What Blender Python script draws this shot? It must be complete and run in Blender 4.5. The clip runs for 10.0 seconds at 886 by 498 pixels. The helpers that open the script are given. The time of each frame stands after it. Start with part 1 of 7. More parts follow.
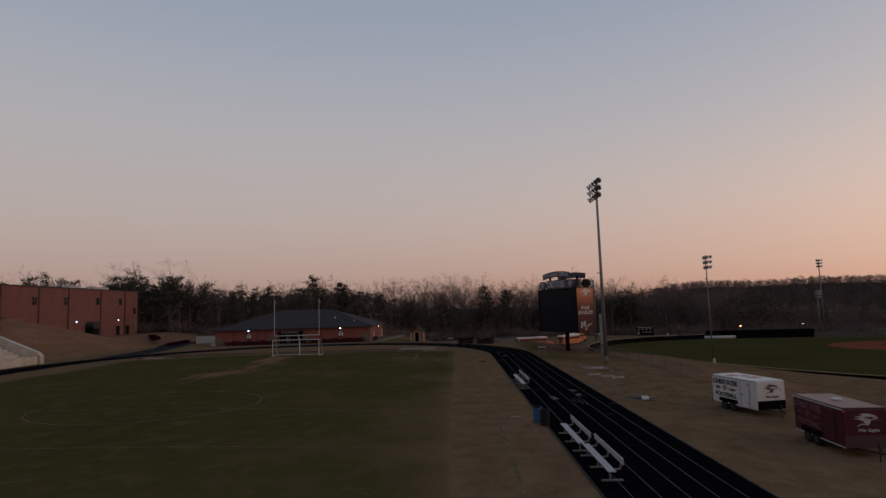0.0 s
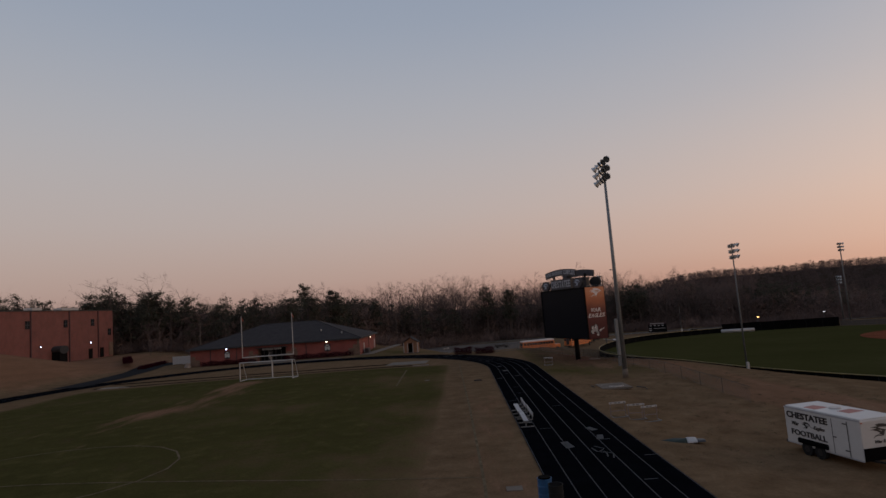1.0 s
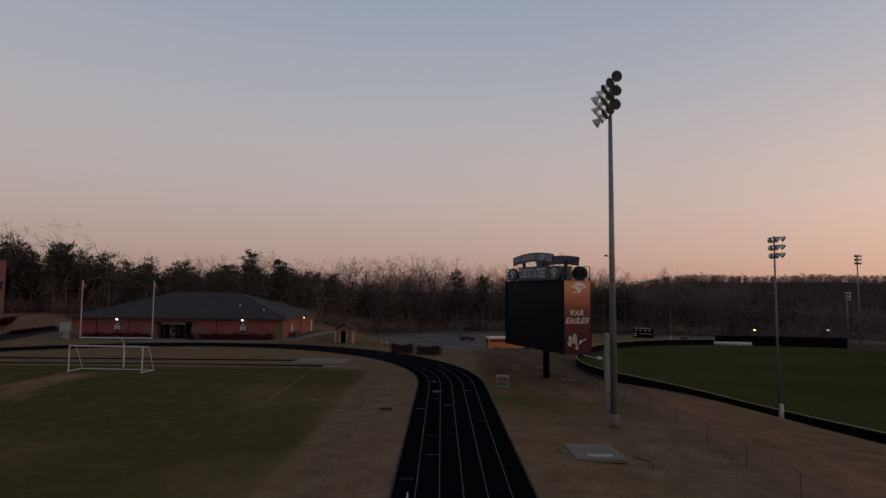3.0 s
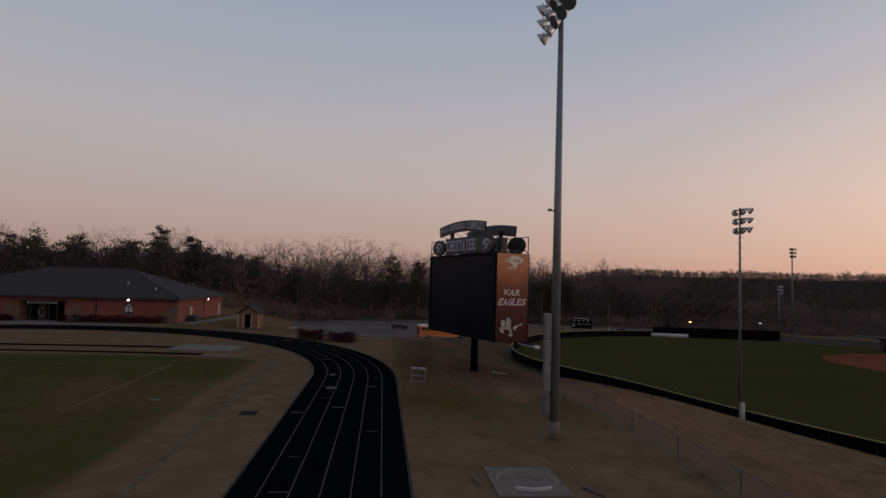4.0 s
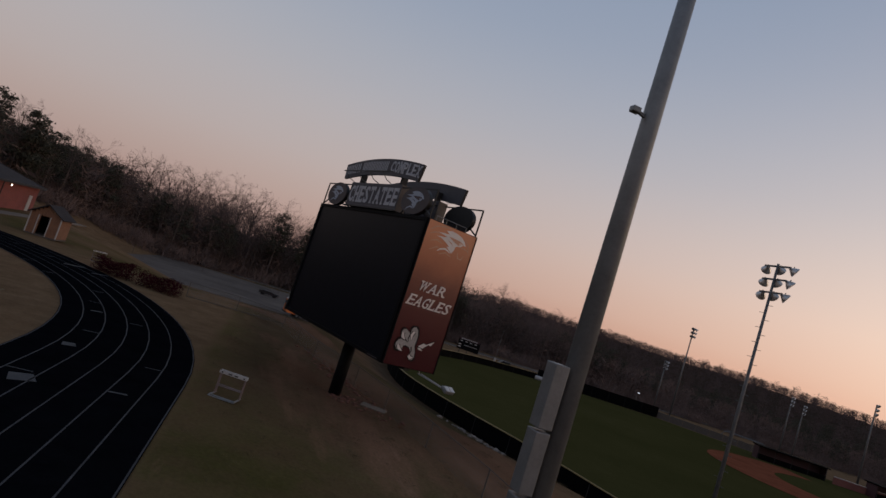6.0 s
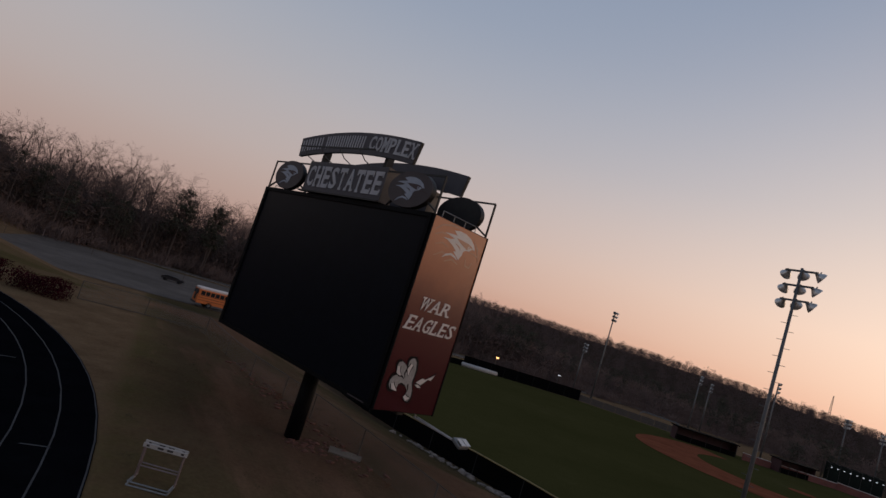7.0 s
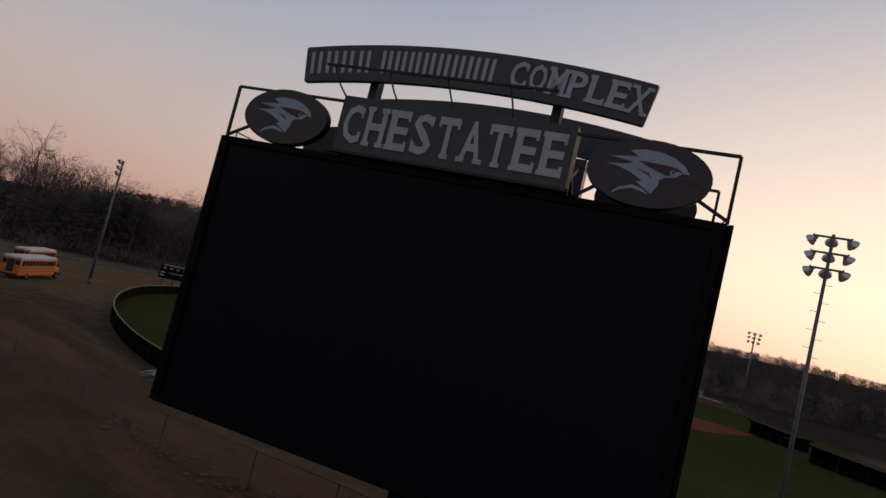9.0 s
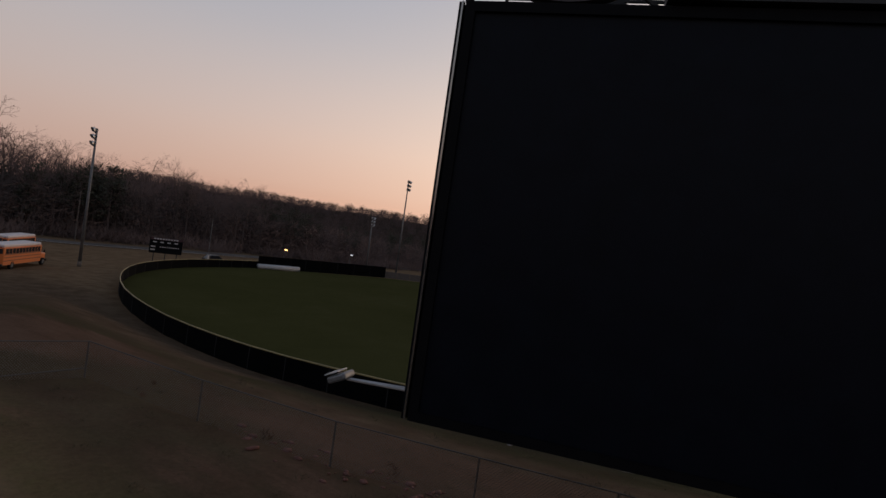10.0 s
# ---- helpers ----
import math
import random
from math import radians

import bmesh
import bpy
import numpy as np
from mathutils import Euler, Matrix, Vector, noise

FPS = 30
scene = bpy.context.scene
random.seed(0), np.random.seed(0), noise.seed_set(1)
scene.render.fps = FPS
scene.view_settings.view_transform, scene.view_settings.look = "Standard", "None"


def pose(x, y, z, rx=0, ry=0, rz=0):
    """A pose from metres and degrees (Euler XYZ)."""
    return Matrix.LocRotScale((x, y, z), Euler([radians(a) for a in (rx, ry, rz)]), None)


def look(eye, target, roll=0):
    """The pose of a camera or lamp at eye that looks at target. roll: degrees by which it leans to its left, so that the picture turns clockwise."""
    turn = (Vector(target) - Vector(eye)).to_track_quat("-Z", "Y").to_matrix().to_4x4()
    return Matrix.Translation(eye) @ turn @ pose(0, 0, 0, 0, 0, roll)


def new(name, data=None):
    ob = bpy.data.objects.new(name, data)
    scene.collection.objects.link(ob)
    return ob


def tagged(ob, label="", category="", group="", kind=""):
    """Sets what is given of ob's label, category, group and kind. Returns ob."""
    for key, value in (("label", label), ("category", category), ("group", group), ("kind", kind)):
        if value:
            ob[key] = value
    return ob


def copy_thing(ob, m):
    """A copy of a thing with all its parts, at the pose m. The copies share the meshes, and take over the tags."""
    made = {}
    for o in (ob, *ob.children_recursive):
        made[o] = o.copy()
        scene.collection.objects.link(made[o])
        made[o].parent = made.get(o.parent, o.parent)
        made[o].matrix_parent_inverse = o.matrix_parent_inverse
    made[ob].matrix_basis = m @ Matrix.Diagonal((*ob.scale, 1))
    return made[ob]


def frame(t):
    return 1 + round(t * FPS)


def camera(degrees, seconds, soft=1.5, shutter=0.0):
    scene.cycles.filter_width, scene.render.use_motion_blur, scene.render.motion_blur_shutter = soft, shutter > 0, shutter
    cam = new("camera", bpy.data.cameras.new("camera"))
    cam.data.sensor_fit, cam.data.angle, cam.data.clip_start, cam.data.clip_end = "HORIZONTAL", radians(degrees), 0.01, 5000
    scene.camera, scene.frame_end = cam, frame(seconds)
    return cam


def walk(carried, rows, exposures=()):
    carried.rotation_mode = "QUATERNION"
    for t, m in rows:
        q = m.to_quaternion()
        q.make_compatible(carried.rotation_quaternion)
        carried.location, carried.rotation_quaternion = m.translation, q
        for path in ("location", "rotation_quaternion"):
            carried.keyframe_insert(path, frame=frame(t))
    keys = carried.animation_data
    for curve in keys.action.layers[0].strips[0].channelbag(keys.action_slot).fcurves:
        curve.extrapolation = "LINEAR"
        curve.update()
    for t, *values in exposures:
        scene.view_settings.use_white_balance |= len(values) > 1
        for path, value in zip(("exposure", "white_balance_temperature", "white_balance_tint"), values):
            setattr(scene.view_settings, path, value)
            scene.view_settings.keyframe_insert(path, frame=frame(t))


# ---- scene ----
cam = camera(75.2, 10.0)
PATH = [
    (0, (1.58, 1.66, 6.977), (1.548, 3.649, 7.18), -1.8),
    (0.5, (2.518, 7.302, 7.391), (2.489, 9.292, 7.594), -3.8),
    (1, (3.468, 12.946, 7.939), (3.429, 14.935, 8.146), -4.4),
    (1.5, (4.714, 18.897, 8.58), (4.679, 20.887, 8.785), -5.2),
    (2, (6.042, 24.699, 8.876), (5.983, 26.689, 9.064), -2.2),
    (2.2, (6.498, 26.989, 8.85), (6.431, 28.98, 9.033), -0.5),
    (3.3, (9.535, 38.708, 7.969), (9.59, 40.703, 8.099), 0.2),
    (3.5, (10.028, 40.831, 7.745), (10.131, 42.824, 7.868), 0.0),
    (4, (11.473, 45.786, 6.966), (11.677, 47.772, 7.081), 1.7),
    (4.5, (12.714, 50.796, 6.394), (12.996, 52.772, 6.527), 7.4),
    (5, (13.68, 55.454, 6.127), (14.004, 57.423, 6.273), 13.5),
    (5.5, (14.218, 59.566, 6.056), (14.61, 61.521, 6.208), 16.9),
    (5.7, (14.186, 61.208, 6.046), (14.633, 63.151, 6.204), 17.4),
    (6.8, (12.921, 69.452, 6.377), (13.689, 71.29, 6.551), 18.6),
    (7, (12.496, 70.856, 6.453), (13.33, 72.664, 6.641), 17.8),
    (7.5, (11.238, 74.359, 6.823), (12.289, 76.051, 7.012), 16.2),
    (8, (10.152, 77.975, 6.932), (11.414, 79.517, 7.107), 16.6),
    (8.5, (9.139, 81.772, 6.982), (10.578, 83.153, 7.125), 16.6),
    (9, (8.546, 85.77, 6.92), (10.091, 87.034, 7.05), 13.9),
    (9.5, (8.27, 89.814, 6.462), (9.863, 91.02, 6.54), 12.3),
    (10, (8.477, 94.051, 5.525), (10.103, 95.214, 5.491), 8.1),
]
walk(cam, [(t, look(eye, target, roll)) for t, eye, target, roll in PATH],
     exposures=[(0, 0.0, 6580, 10), (2, 0.0, 6520, 10), (3.5, 0.0, 6440, 10), (5.5, 0.0, 6300, 10), (7, 0.0, 6330, 10), (8.5, 0.0, 6360, 10), (10, 0.0, 6400, 10)])

# ---- light ----
SUN_AZ = 97.0  # degrees clockwise from +y: the glow of the sun that has just set
sunv = Vector((math.sin(radians(SUN_AZ)), math.cos(radians(SUN_AZ)), 0.0))

world = bpy.data.worlds.new("dusk_sky")
scene.world = world
world.use_nodes = True
wt = world.node_tree
wt.nodes.clear()


def wmath(op, a, b=None, clamp=False):
    n = wt.nodes.new("ShaderNodeMath")
    n.operation, n.use_clamp = op, clamp
    for i, v in enumerate((a, b)):
        if v is None:
            continue
        if isinstance(v, (int, float)):
            n.inputs[i].default_value = v
        else:
            wt.links.new(v, n.inputs[i])
    return n.outputs[0]


def wramp(fac, stops):
    n = wt.nodes.new("ShaderNodeValToRGB")
    n.color_ramp.interpolation = "B_SPLINE"
    el = n.color_ramp.elements
    while len(el) < len(stops):
        el.new(0.5)
    for e, (p, c) in zip(el, stops):
        e.position, e.color = p, (*c, 1)
    wt.links.new(fac, n.inputs[0])
    return n.outputs[0]


def wmix(fac, a, b):
    n = wt.nodes.new("ShaderNodeMix")
    n.data_type = "RGBA"
    if isinstance(fac, float):
        n.inputs[0].default_value = fac
    else:
        wt.links.new(fac, n.inputs[0])
    wt.links.new(a, n.inputs[6])
    wt.links.new(b, n.inputs[7])
    return n.outputs[2]


tc = wt.nodes.new("ShaderNodeTexCoord")
sep = wt.nodes.new("ShaderNodeSeparateXYZ")
wt.links.new(tc.outputs["Generated"], sep.inputs[0])
height = wmath("MAXIMUM", sep.outputs[2], 0.0)
flat = wmath("SQRT", wmath("ADD", wmath("MULTIPLY", sep.outputs[0], sep.outputs[0]), wmath("ADD", wmath("MULTIPLY", sep.outputs[1], sep.outputs[1]), 1e-4)))
along = wmath("DIVIDE", wmath("ADD", wmath("MULTIPLY", sep.outputs[0], sunv.x), wmath("MULTIPLY", sep.outputs[1], sunv.y)), flat)
toward = wmath("POWER", wmath("MULTIPLY", wmath("ADD", along, 1.0), 0.5, True), 2.6)
away_sky = wramp(height, [(0.0, (0.33, 0.205, 0.18)), (0.06, (0.46, 0.325, 0.285)), (0.16, (0.49, 0.42, 0.40)), (0.30, (0.45, 0.445, 0.468)), (0.46, (0.32, 0.373, 0.468)), (0.7, (0.23, 0.295, 0.41)), (1.0, (0.19, 0.25, 0.365))])
glow_sky = wramp(height, [(0.0, (0.96, 0.46, 0.29)), (0.06, (0.96, 0.56, 0.39)), (0.16, (0.88, 0.63, 0.52)), (0.3, (0.50, 0.49, 0.53)), (0.5, (0.29, 0.345, 0.46)), (0.7, (0.24, 0.30, 0.41)), (1.0, (0.19, 0.25, 0.365))])
grad = wmix(toward, away_sky, glow_sky)
near_sun = wmath("MULTIPLY", wmath("POWER", wmath("MULTIPLY", wmath("ADD", along, 1.0), 0.5, True), 9.0), wmath("SUBTRACT", 1.0, wmath("MULTIPLY", height, 1.6), True))
ember = wt.nodes.new("ShaderNodeRGB")
ember.outputs[0].default_value = (1.62, 1.22, 0.88, 1)
lift = wmath("ADD", wmath("MULTIPLY", height, 4.5), 0.42, True)
grad = wmix(wmath("MULTIPLY", wmath("MULTIPLY", near_sun, lift), 0.95), grad, ember.outputs[0])
nishita = wt.nodes.new("ShaderNodeTexSky")
nishita.sky_type, nishita.sun_disc = "NISHITA", False
nishita.sun_elevation, nishita.sun_rotation = radians(1.0), radians(SUN_AZ)
dim = wt.nodes.new("ShaderNodeVectorMath")
dim.operation = "SCALE"
dim.inputs[3].default_value = 0.12
wt.links.new(nishita.outputs[0], dim.inputs[0])
both = wmix(0.08, grad, dim.outputs[0])
bg = wt.nodes.new("ShaderNodeBackground")
bg.inputs[1].default_value = 1.0
wt.links.new(both, bg.inputs[0])
wo = wt.nodes.new("ShaderNodeOutputWorld")
wt.links.new(bg.outputs[0], wo.inputs[0])

sun = new("sun", bpy.data.lights.new("sun", "SUN"))
sun.data.energy, sun.data.angle, sun.data.color = 0.25, radians(14), (1.0, 0.72, 0.5)
sun.matrix_world = look(sunv * 60 + Vector((0, 0, 60 * math.tan(radians(4)))), (0, 0, 0))

# ---- materials ----


def mat_base(name):
    m = bpy.data.materials.new(name)
    m.use_nodes = True
    nt = m.node_tree
    return m, nt, nt.nodes["Principled BSDF"]


def noise_fac(nt, scale, detail=4.0, rough=0.6, coord="Object", stretch=None):
    t = nt.nodes.new("ShaderNodeTexCoord")
    n = nt.nodes.new("ShaderNodeTexNoise")
    n.inputs["Scale"].default_value, n.inputs["Detail"].default_value, n.inputs["Roughness"].default_value = scale, detail, rough
    src = t.outputs[coord]
    if stretch:
        mp = nt.nodes.new("ShaderNodeMapping")
        mp.inputs["Scale"].default_value = stretch
        nt.links.new(src, mp.inputs[0])
        src = mp.outputs[0]
    nt.links.new(src, n.inputs["Vector"])
    return n.outputs[0]


def ramp(nt, fac, stops):
    n = nt.nodes.new("ShaderNodeValToRGB")
    el = n.color_ramp.elements
    while len(el) < len(stops):
        el.new(0.5)
    for e, (p, c) in zip(el, stops):
        e.position, e.color = p, (*c, 1)
    nt.links.new(fac, n.inputs[0])
    return n.outputs[0]


def mixc(nt, fac, a, b, mode="MIX"):
    n = nt.nodes.new("ShaderNodeMix")
    n.data_type, n.blend_type = "RGBA", mode
    for i, v in ((0, fac), (6, a), (7, b)):
        if isinstance(v, (int, float)):
            n.inputs[i].default_value = v
        elif isinstance(v, tuple):
            n.inputs[i].default_value = (*v, 1)
        else:
            nt.links.new(v, n.inputs[i])
    return n.outputs[2]


def mathn(nt, op, a, b=0.0, clamp=False):
    n = nt.nodes.new("ShaderNodeMath")
    n.operation, n.use_clamp = op, clamp
    for i, v in enumerate((a, b)):
        if isinstance(v, (int, float)):
            n.inputs[i].default_value = v
        else:
            nt.links.new(v, n.inputs[i])
    return n.outputs[0]


def bump(nt, bsdf, fac, strength, dist):
    b = nt.nodes.new("ShaderNodeBump")
    b.inputs["Strength"].default_value, b.inputs["Distance"].default_value = strength, dist
    nt.links.new(fac, b.inputs["Height"])
    nt.links.new(b.outputs[0], bsdf.inputs["Normal"])


def plain(name, col, rough=0.6, metal=0.0, vary=0.25, scale=3.0, spec=0.5, grain=0.1, rnd=0.0):
    """Paint, metal, plastic: one colour with stains at two scales and a fine grain."""
    m, nt, b = mat_base(name)
    f1 = noise_fac(nt, scale, 5)
    f2 = noise_fac(nt, scale * 9, 3)
    f = mathn(nt, "ADD", mathn(nt, "MULTIPLY", f1, 0.65), mathn(nt, "MULTIPLY", f2, 0.35))
    lo, hi = tuple(c * (1 - vary) for c in col), tuple(min(1, c * (1 + vary)) for c in col)
    c = ramp(nt, f, [(0.3, lo), (0.7, hi)])
    if rnd:
        oi = nt.nodes.new("ShaderNodeObjectInfo")
        c = mixc(nt, mathn(nt, "MULTIPLY", oi.outputs["Random"], rnd), c, (0.02, 0.02, 0.02))
    nt.links.new(c, b.inputs["Base Color"])
    b.inputs["Roughness"].default_value, b.inputs["Metallic"].default_value = rough, metal
    b.inputs["Specular IOR Level"].default_value = spec
    rr = mathn(nt, "ADD", mathn(nt, "MULTIPLY", f2, 0.2), rough - 0.1, True)
    nt.links.new(rr, b.inputs["Roughness"])
    if grain:
        bump(nt, b, f2, grain, 0.01)
    return m


def glow(name, col, power):
    m, nt, b = mat_base(name)
    b.inputs["Base Color"].default_value = (*col, 1)
    b.inputs["Emission Color"].default_value = (*col, 1)
    b.inputs["Emission Strength"].default_value = power
    return m


def ground_material():
    m, nt, b = mat_base("ground_soil_and_grass")
    at = nt.nodes.new("ShaderNodeAttribute")
    at.attribute_name = "cover"
    s = nt.nodes.new("ShaderNodeSeparateColor")
    nt.links.new(at.outputs["Color"], s.inputs[0])
    big = noise_fac(nt, 0.07, 5, 0.62)
    mid = noise_fac(nt, 0.55, 6, 0.65)
    streak = noise_fac(nt, 0.35, 6, 0.7, stretch=(1.6, 0.35, 1))
    fine = noise_fac(nt, 7.0, 4, 0.7)
    # wilted grass, living grass, bare clay
    dead = ramp(nt, mid, [(0.25, (0.088, 0.055, 0.031)), (0.5, (0.134, 0.085, 0.049)), (0.75, (0.182, 0.120, 0.072))])
    green = ramp(nt, mid, [(0.25, (0.040, 0.036, 0.012)), (0.55, (0.058, 0.050, 0.018)), (0.8, (0.092, 0.072, 0.030))])
    clay = ramp(nt, streak, [(0.25, (0.125, 0.066, 0.039)), (0.6, (0.175, 0.098, 0.060)), (0.85, (0.22, 0.138, 0.092))])
    g = mathn(nt, "ADD", s.outputs[0], mathn(nt, "MULTIPLY", mathn(nt, "SUBTRACT", big, 0.5), 1.1))
    g = mathn(nt, "ADD", g, mathn(nt, "MULTIPLY", mathn(nt, "SUBTRACT", mid, 0.5), 0.9))
    gf = ramp(nt, g, [(0.3, (0, 0, 0)), (0.75, (1, 1, 1))])
    k = mathn(nt, "ADD", s.outputs[1], mathn(nt, "MULTIPLY", mathn(nt, "SUBTRACT", streak, 0.5), 1.3))
    kf = ramp(nt, k, [(0.35, (0, 0, 0)), (0.7, (1, 1, 1))])
    c = mixc(nt, gf, dead, green)
    c = mixc(nt, kf, c, clay)
    # leaf litter under the woods; its colour also darkens the ground round the scoreboard
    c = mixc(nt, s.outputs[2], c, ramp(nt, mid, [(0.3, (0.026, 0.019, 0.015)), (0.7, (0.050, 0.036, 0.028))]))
    c = mixc(nt, 0.75, c, ramp(nt, fine, [(0.3, (0.82, 0.82, 0.82)), (0.7, (1.21, 1.21, 1.21))]), "MULTIPLY")
    nt.links.new(c, b.inputs["Base Color"])
    b.inputs["Roughness"].default_value = 1.0
    b.inputs["Specular IOR Level"].default_value = 0.0
    bump(nt, b, mathn(nt, "ADD", fine, mathn(nt, "MULTIPLY", mid, 2.0)), 0.6, 0.05)
    return m


def turf_material():
    m, nt, b = mat_base("mown_outfield_turf")
    big, mid, fine = noise_fac(nt, 0.05, 4), noise_fac(nt, 0.5, 5), noise_fac(nt, 8, 3)
    c = ramp(nt, mathn(nt, "ADD", mathn(nt, "MULTIPLY", big, 0.7), mathn(nt, "MULTIPLY", mid, 0.3)), [(0.3, (0.037, 0.036, 0.012)), (0.55, (0.047, 0.044, 0.016)), (0.75, (0.062, 0.055, 0.024))])
    c = mixc(nt, 0.6, c, ramp(nt, fine, [(0.3, (0.7, 0.7, 0.7)), (0.7, (1.2, 1.2, 1.2))]), "MULTIPLY")
    nt.links.new(c, b.inputs["Base Color"])
    b.inputs["Roughness"].default_value, b.inputs["Specular IOR Level"].default_value = 1.0, 0.0
    bump(nt, b, fine, 0.4, 0.03)
    return m


def worn_line_material(name, col, keep):
    """Field paint worn down to the grass."""
    m, nt, b = mat_base(name)
    f = noise_fac(nt, 1.3, 6, 0.75)
    c = ramp(nt, f, [(keep - 0.12, (0.085, 0.062, 0.038)), (keep + 0.12, col)])
    nt.links.new(c, b.inputs["Base Color"])
    b.inputs["Roughness"].default_value, b.inputs["Specular IOR Level"].default_value = 1.0, 0.0
    return m


def brick_material(name, c1, c2, mortar, scale=1.0):
    m, nt, b = mat_base(name)
    t = nt.nodes.new("ShaderNodeTexCoord")
    mp = nt.nodes.new("ShaderNodeMapping")
    mp.inputs["Rotation"].default_value = (radians(90), 0, 0)
    sx = nt.nodes.new("ShaderNodeSeparateXYZ")
    nt.links.new(t.outputs["Object"], sx.inputs[0])
    cx = nt.nodes.new("ShaderNodeCombineXYZ")
    nt.links.new(mathn(nt, "ADD", sx.outputs[0], sx.outputs[1]), cx.inputs[0])
    nt.links.new(sx.outputs[2], cx.inputs[1])
    br = nt.nodes.new("ShaderNodeTexBrick")
    nt.links.new(cx.outputs[0], br.inputs["Vector"])
    br.inputs["Color1"].default_value, br.inputs["Color2"].default_value, br.inputs["Mortar"].default_value = (*c1, 1), (*c2, 1), (*mortar, 1)
    br.inputs["Scale"].default_value = 1.0
    br.inputs["Brick Width"].default_value, br.inputs["Row Height"].default_value, br.inputs["Mortar Size"].default_value = 0.22 * scale, 0.075 * scale, 0.008 * scale
    st = noise_fac(nt, 0.5, 5)
    c = mixc(nt, 0.8, br.outputs[0], ramp(nt, st, [(0.3, (0.72, 0.72, 0.72)), (0.7, (1.15, 1.15, 1.15))]), "MULTIPLY")
    nt.links.new(c, b.inputs["Base Color"])
    b.inputs["Roughness"].default_value = 0.9
    bump(nt, b, br.outputs["Fac"], -0.3, 0.01)
    return m


def shingle_material():
    m, nt, b = mat_base("charcoal_shingles")
    w = nt.nodes.new("ShaderNodeTexWave")
    w.bands_direction = "Z"
    t = nt.nodes.new("ShaderNodeTexCoord")
    nt.links.new(t.outputs["Object"], w.inputs["Vector"])
    w.inputs["Scale"].default_value, w.inputs["Distortion"].default_value = 2.4, 1.0
    f = noise_fac(nt, 1.0, 6, 0.7)
    c = mixc(nt, 0.25, ramp(nt, f, [(0.3, (0.032, 0.028, 0.029)), (0.7, (0.052, 0.046, 0.047))]), w.outputs[0], "MULTIPLY")
    nt.links.new(c, b.inputs["Base Color"])
    b.inputs["Roughness"].default_value, b.inputs["Specular IOR Level"].default_value = 0.95, 0.1
    return m


def banner_material():
    """Printed vinyl: copper at the top runs down into maroon."""
    m, nt, b = mat_base("printed_banner_vinyl")
    t = nt.nodes.new("ShaderNodeTexCoord")
    sx = nt.nodes.new("ShaderNodeSeparateXYZ")
    nt.links.new(t.outputs["Object"], sx.inputs[0])
    f = noise_fac(nt, 1.2, 4)
    h = mathn(nt, "DIVIDE", mathn(nt, "SUBTRACT", sx.outputs[2], 2.6), 6.7)
    h = mathn(nt, "ADD", h, mathn(nt, "MULTIPLY", mathn(nt, "SUBTRACT", f, 0.5), 0.12))
    c = ramp(nt, h, [(0.10, (0.046, 0.005, 0.009)), (0.38, (0.070, 0.009, 0.012)), (0.58, (0.125, 0.026, 0.017)), (0.75, (0.32, 0.088, 0.036)), (0.92, (0.50, 0.178, 0.080))])
    nt.links.new(c, b.inputs["Base Color"])
    b.inputs["Roughness"].default_value = 0.24
    b.inputs["Specular IOR Level"].default_value = 0.48
    bump(nt, b, noise_fac(nt, 1.6, 2), 0.06, 0.01)
    return m


def bark_material(name, lo, hi):
    m, nt, b = mat_base(name)
    g = nt.nodes.new("ShaderNodeNewGeometry")
    c = ramp(nt, g.outputs["Random Per Island"], [(0.0, lo), (1.0, hi)])
    nt.links.new(c, b.inputs["Base Color"])
    b.inputs["Roughness"].default_value, b.inputs["Specular IOR Level"].default_value = 1.0, 0.0
    # twigs and leaves take the light as one soft mass
    up = nt.nodes.new("ShaderNodeVectorMath")
    up.operation, up.inputs[1].default_value = "MULTIPLY_ADD", (0.6, 0.6, 0.6)
    up.inputs[2].default_value = (0, 0, 0.55)
    nt.links.new(g.outputs["Normal"], up.inputs[0])
    nt.links.new(up.outputs[0], b.inputs["Normal"])
    return m


def link_material():
    """Chain-link wire: diamonds of thin wire with air between."""
    m, nt, b = mat_base("chain_link_wire")
    t = nt.nodes.new("ShaderNodeTexCoord")
    sx = nt.nodes.new("ShaderNodeSeparateXYZ")
    nt.links.new(t.outputs["UV"], sx.inputs[0])
    fs = []
    for sgn in (1, -1):
        d = mathn(nt, "ADD", sx.outputs[0], mathn(nt, "MULTIPLY", sx.outputs[1], sgn))
        fr = mathn(nt, "FRACT", mathn(nt, "MULTIPLY", d, 12.0))
        fs.append(mathn(nt, "LESS_THAN", fr, 0.09))
    f = mathn(nt, "MAXIMUM", fs[0], fs[1])
    tr = nt.nodes.new("ShaderNodeBsdfTransparent")
    mx = nt.nodes.new("ShaderNodeMixShader")
    nt.links.new(f, mx.inputs[0])
    nt.links.new(tr.outputs[0], mx.inputs[1])
    nt.links.new(b.outputs[0], mx.inputs[2])
    nt.links.new(mx.outputs[0], nt.nodes["Material Output"].inputs[0])
    b.inputs["Base Color"].default_value = (0.16, 0.16, 0.16, 1)
    b.inputs["Metallic"].default_value, b.inputs["Roughness"].default_value = 0.6, 0.5
    return m


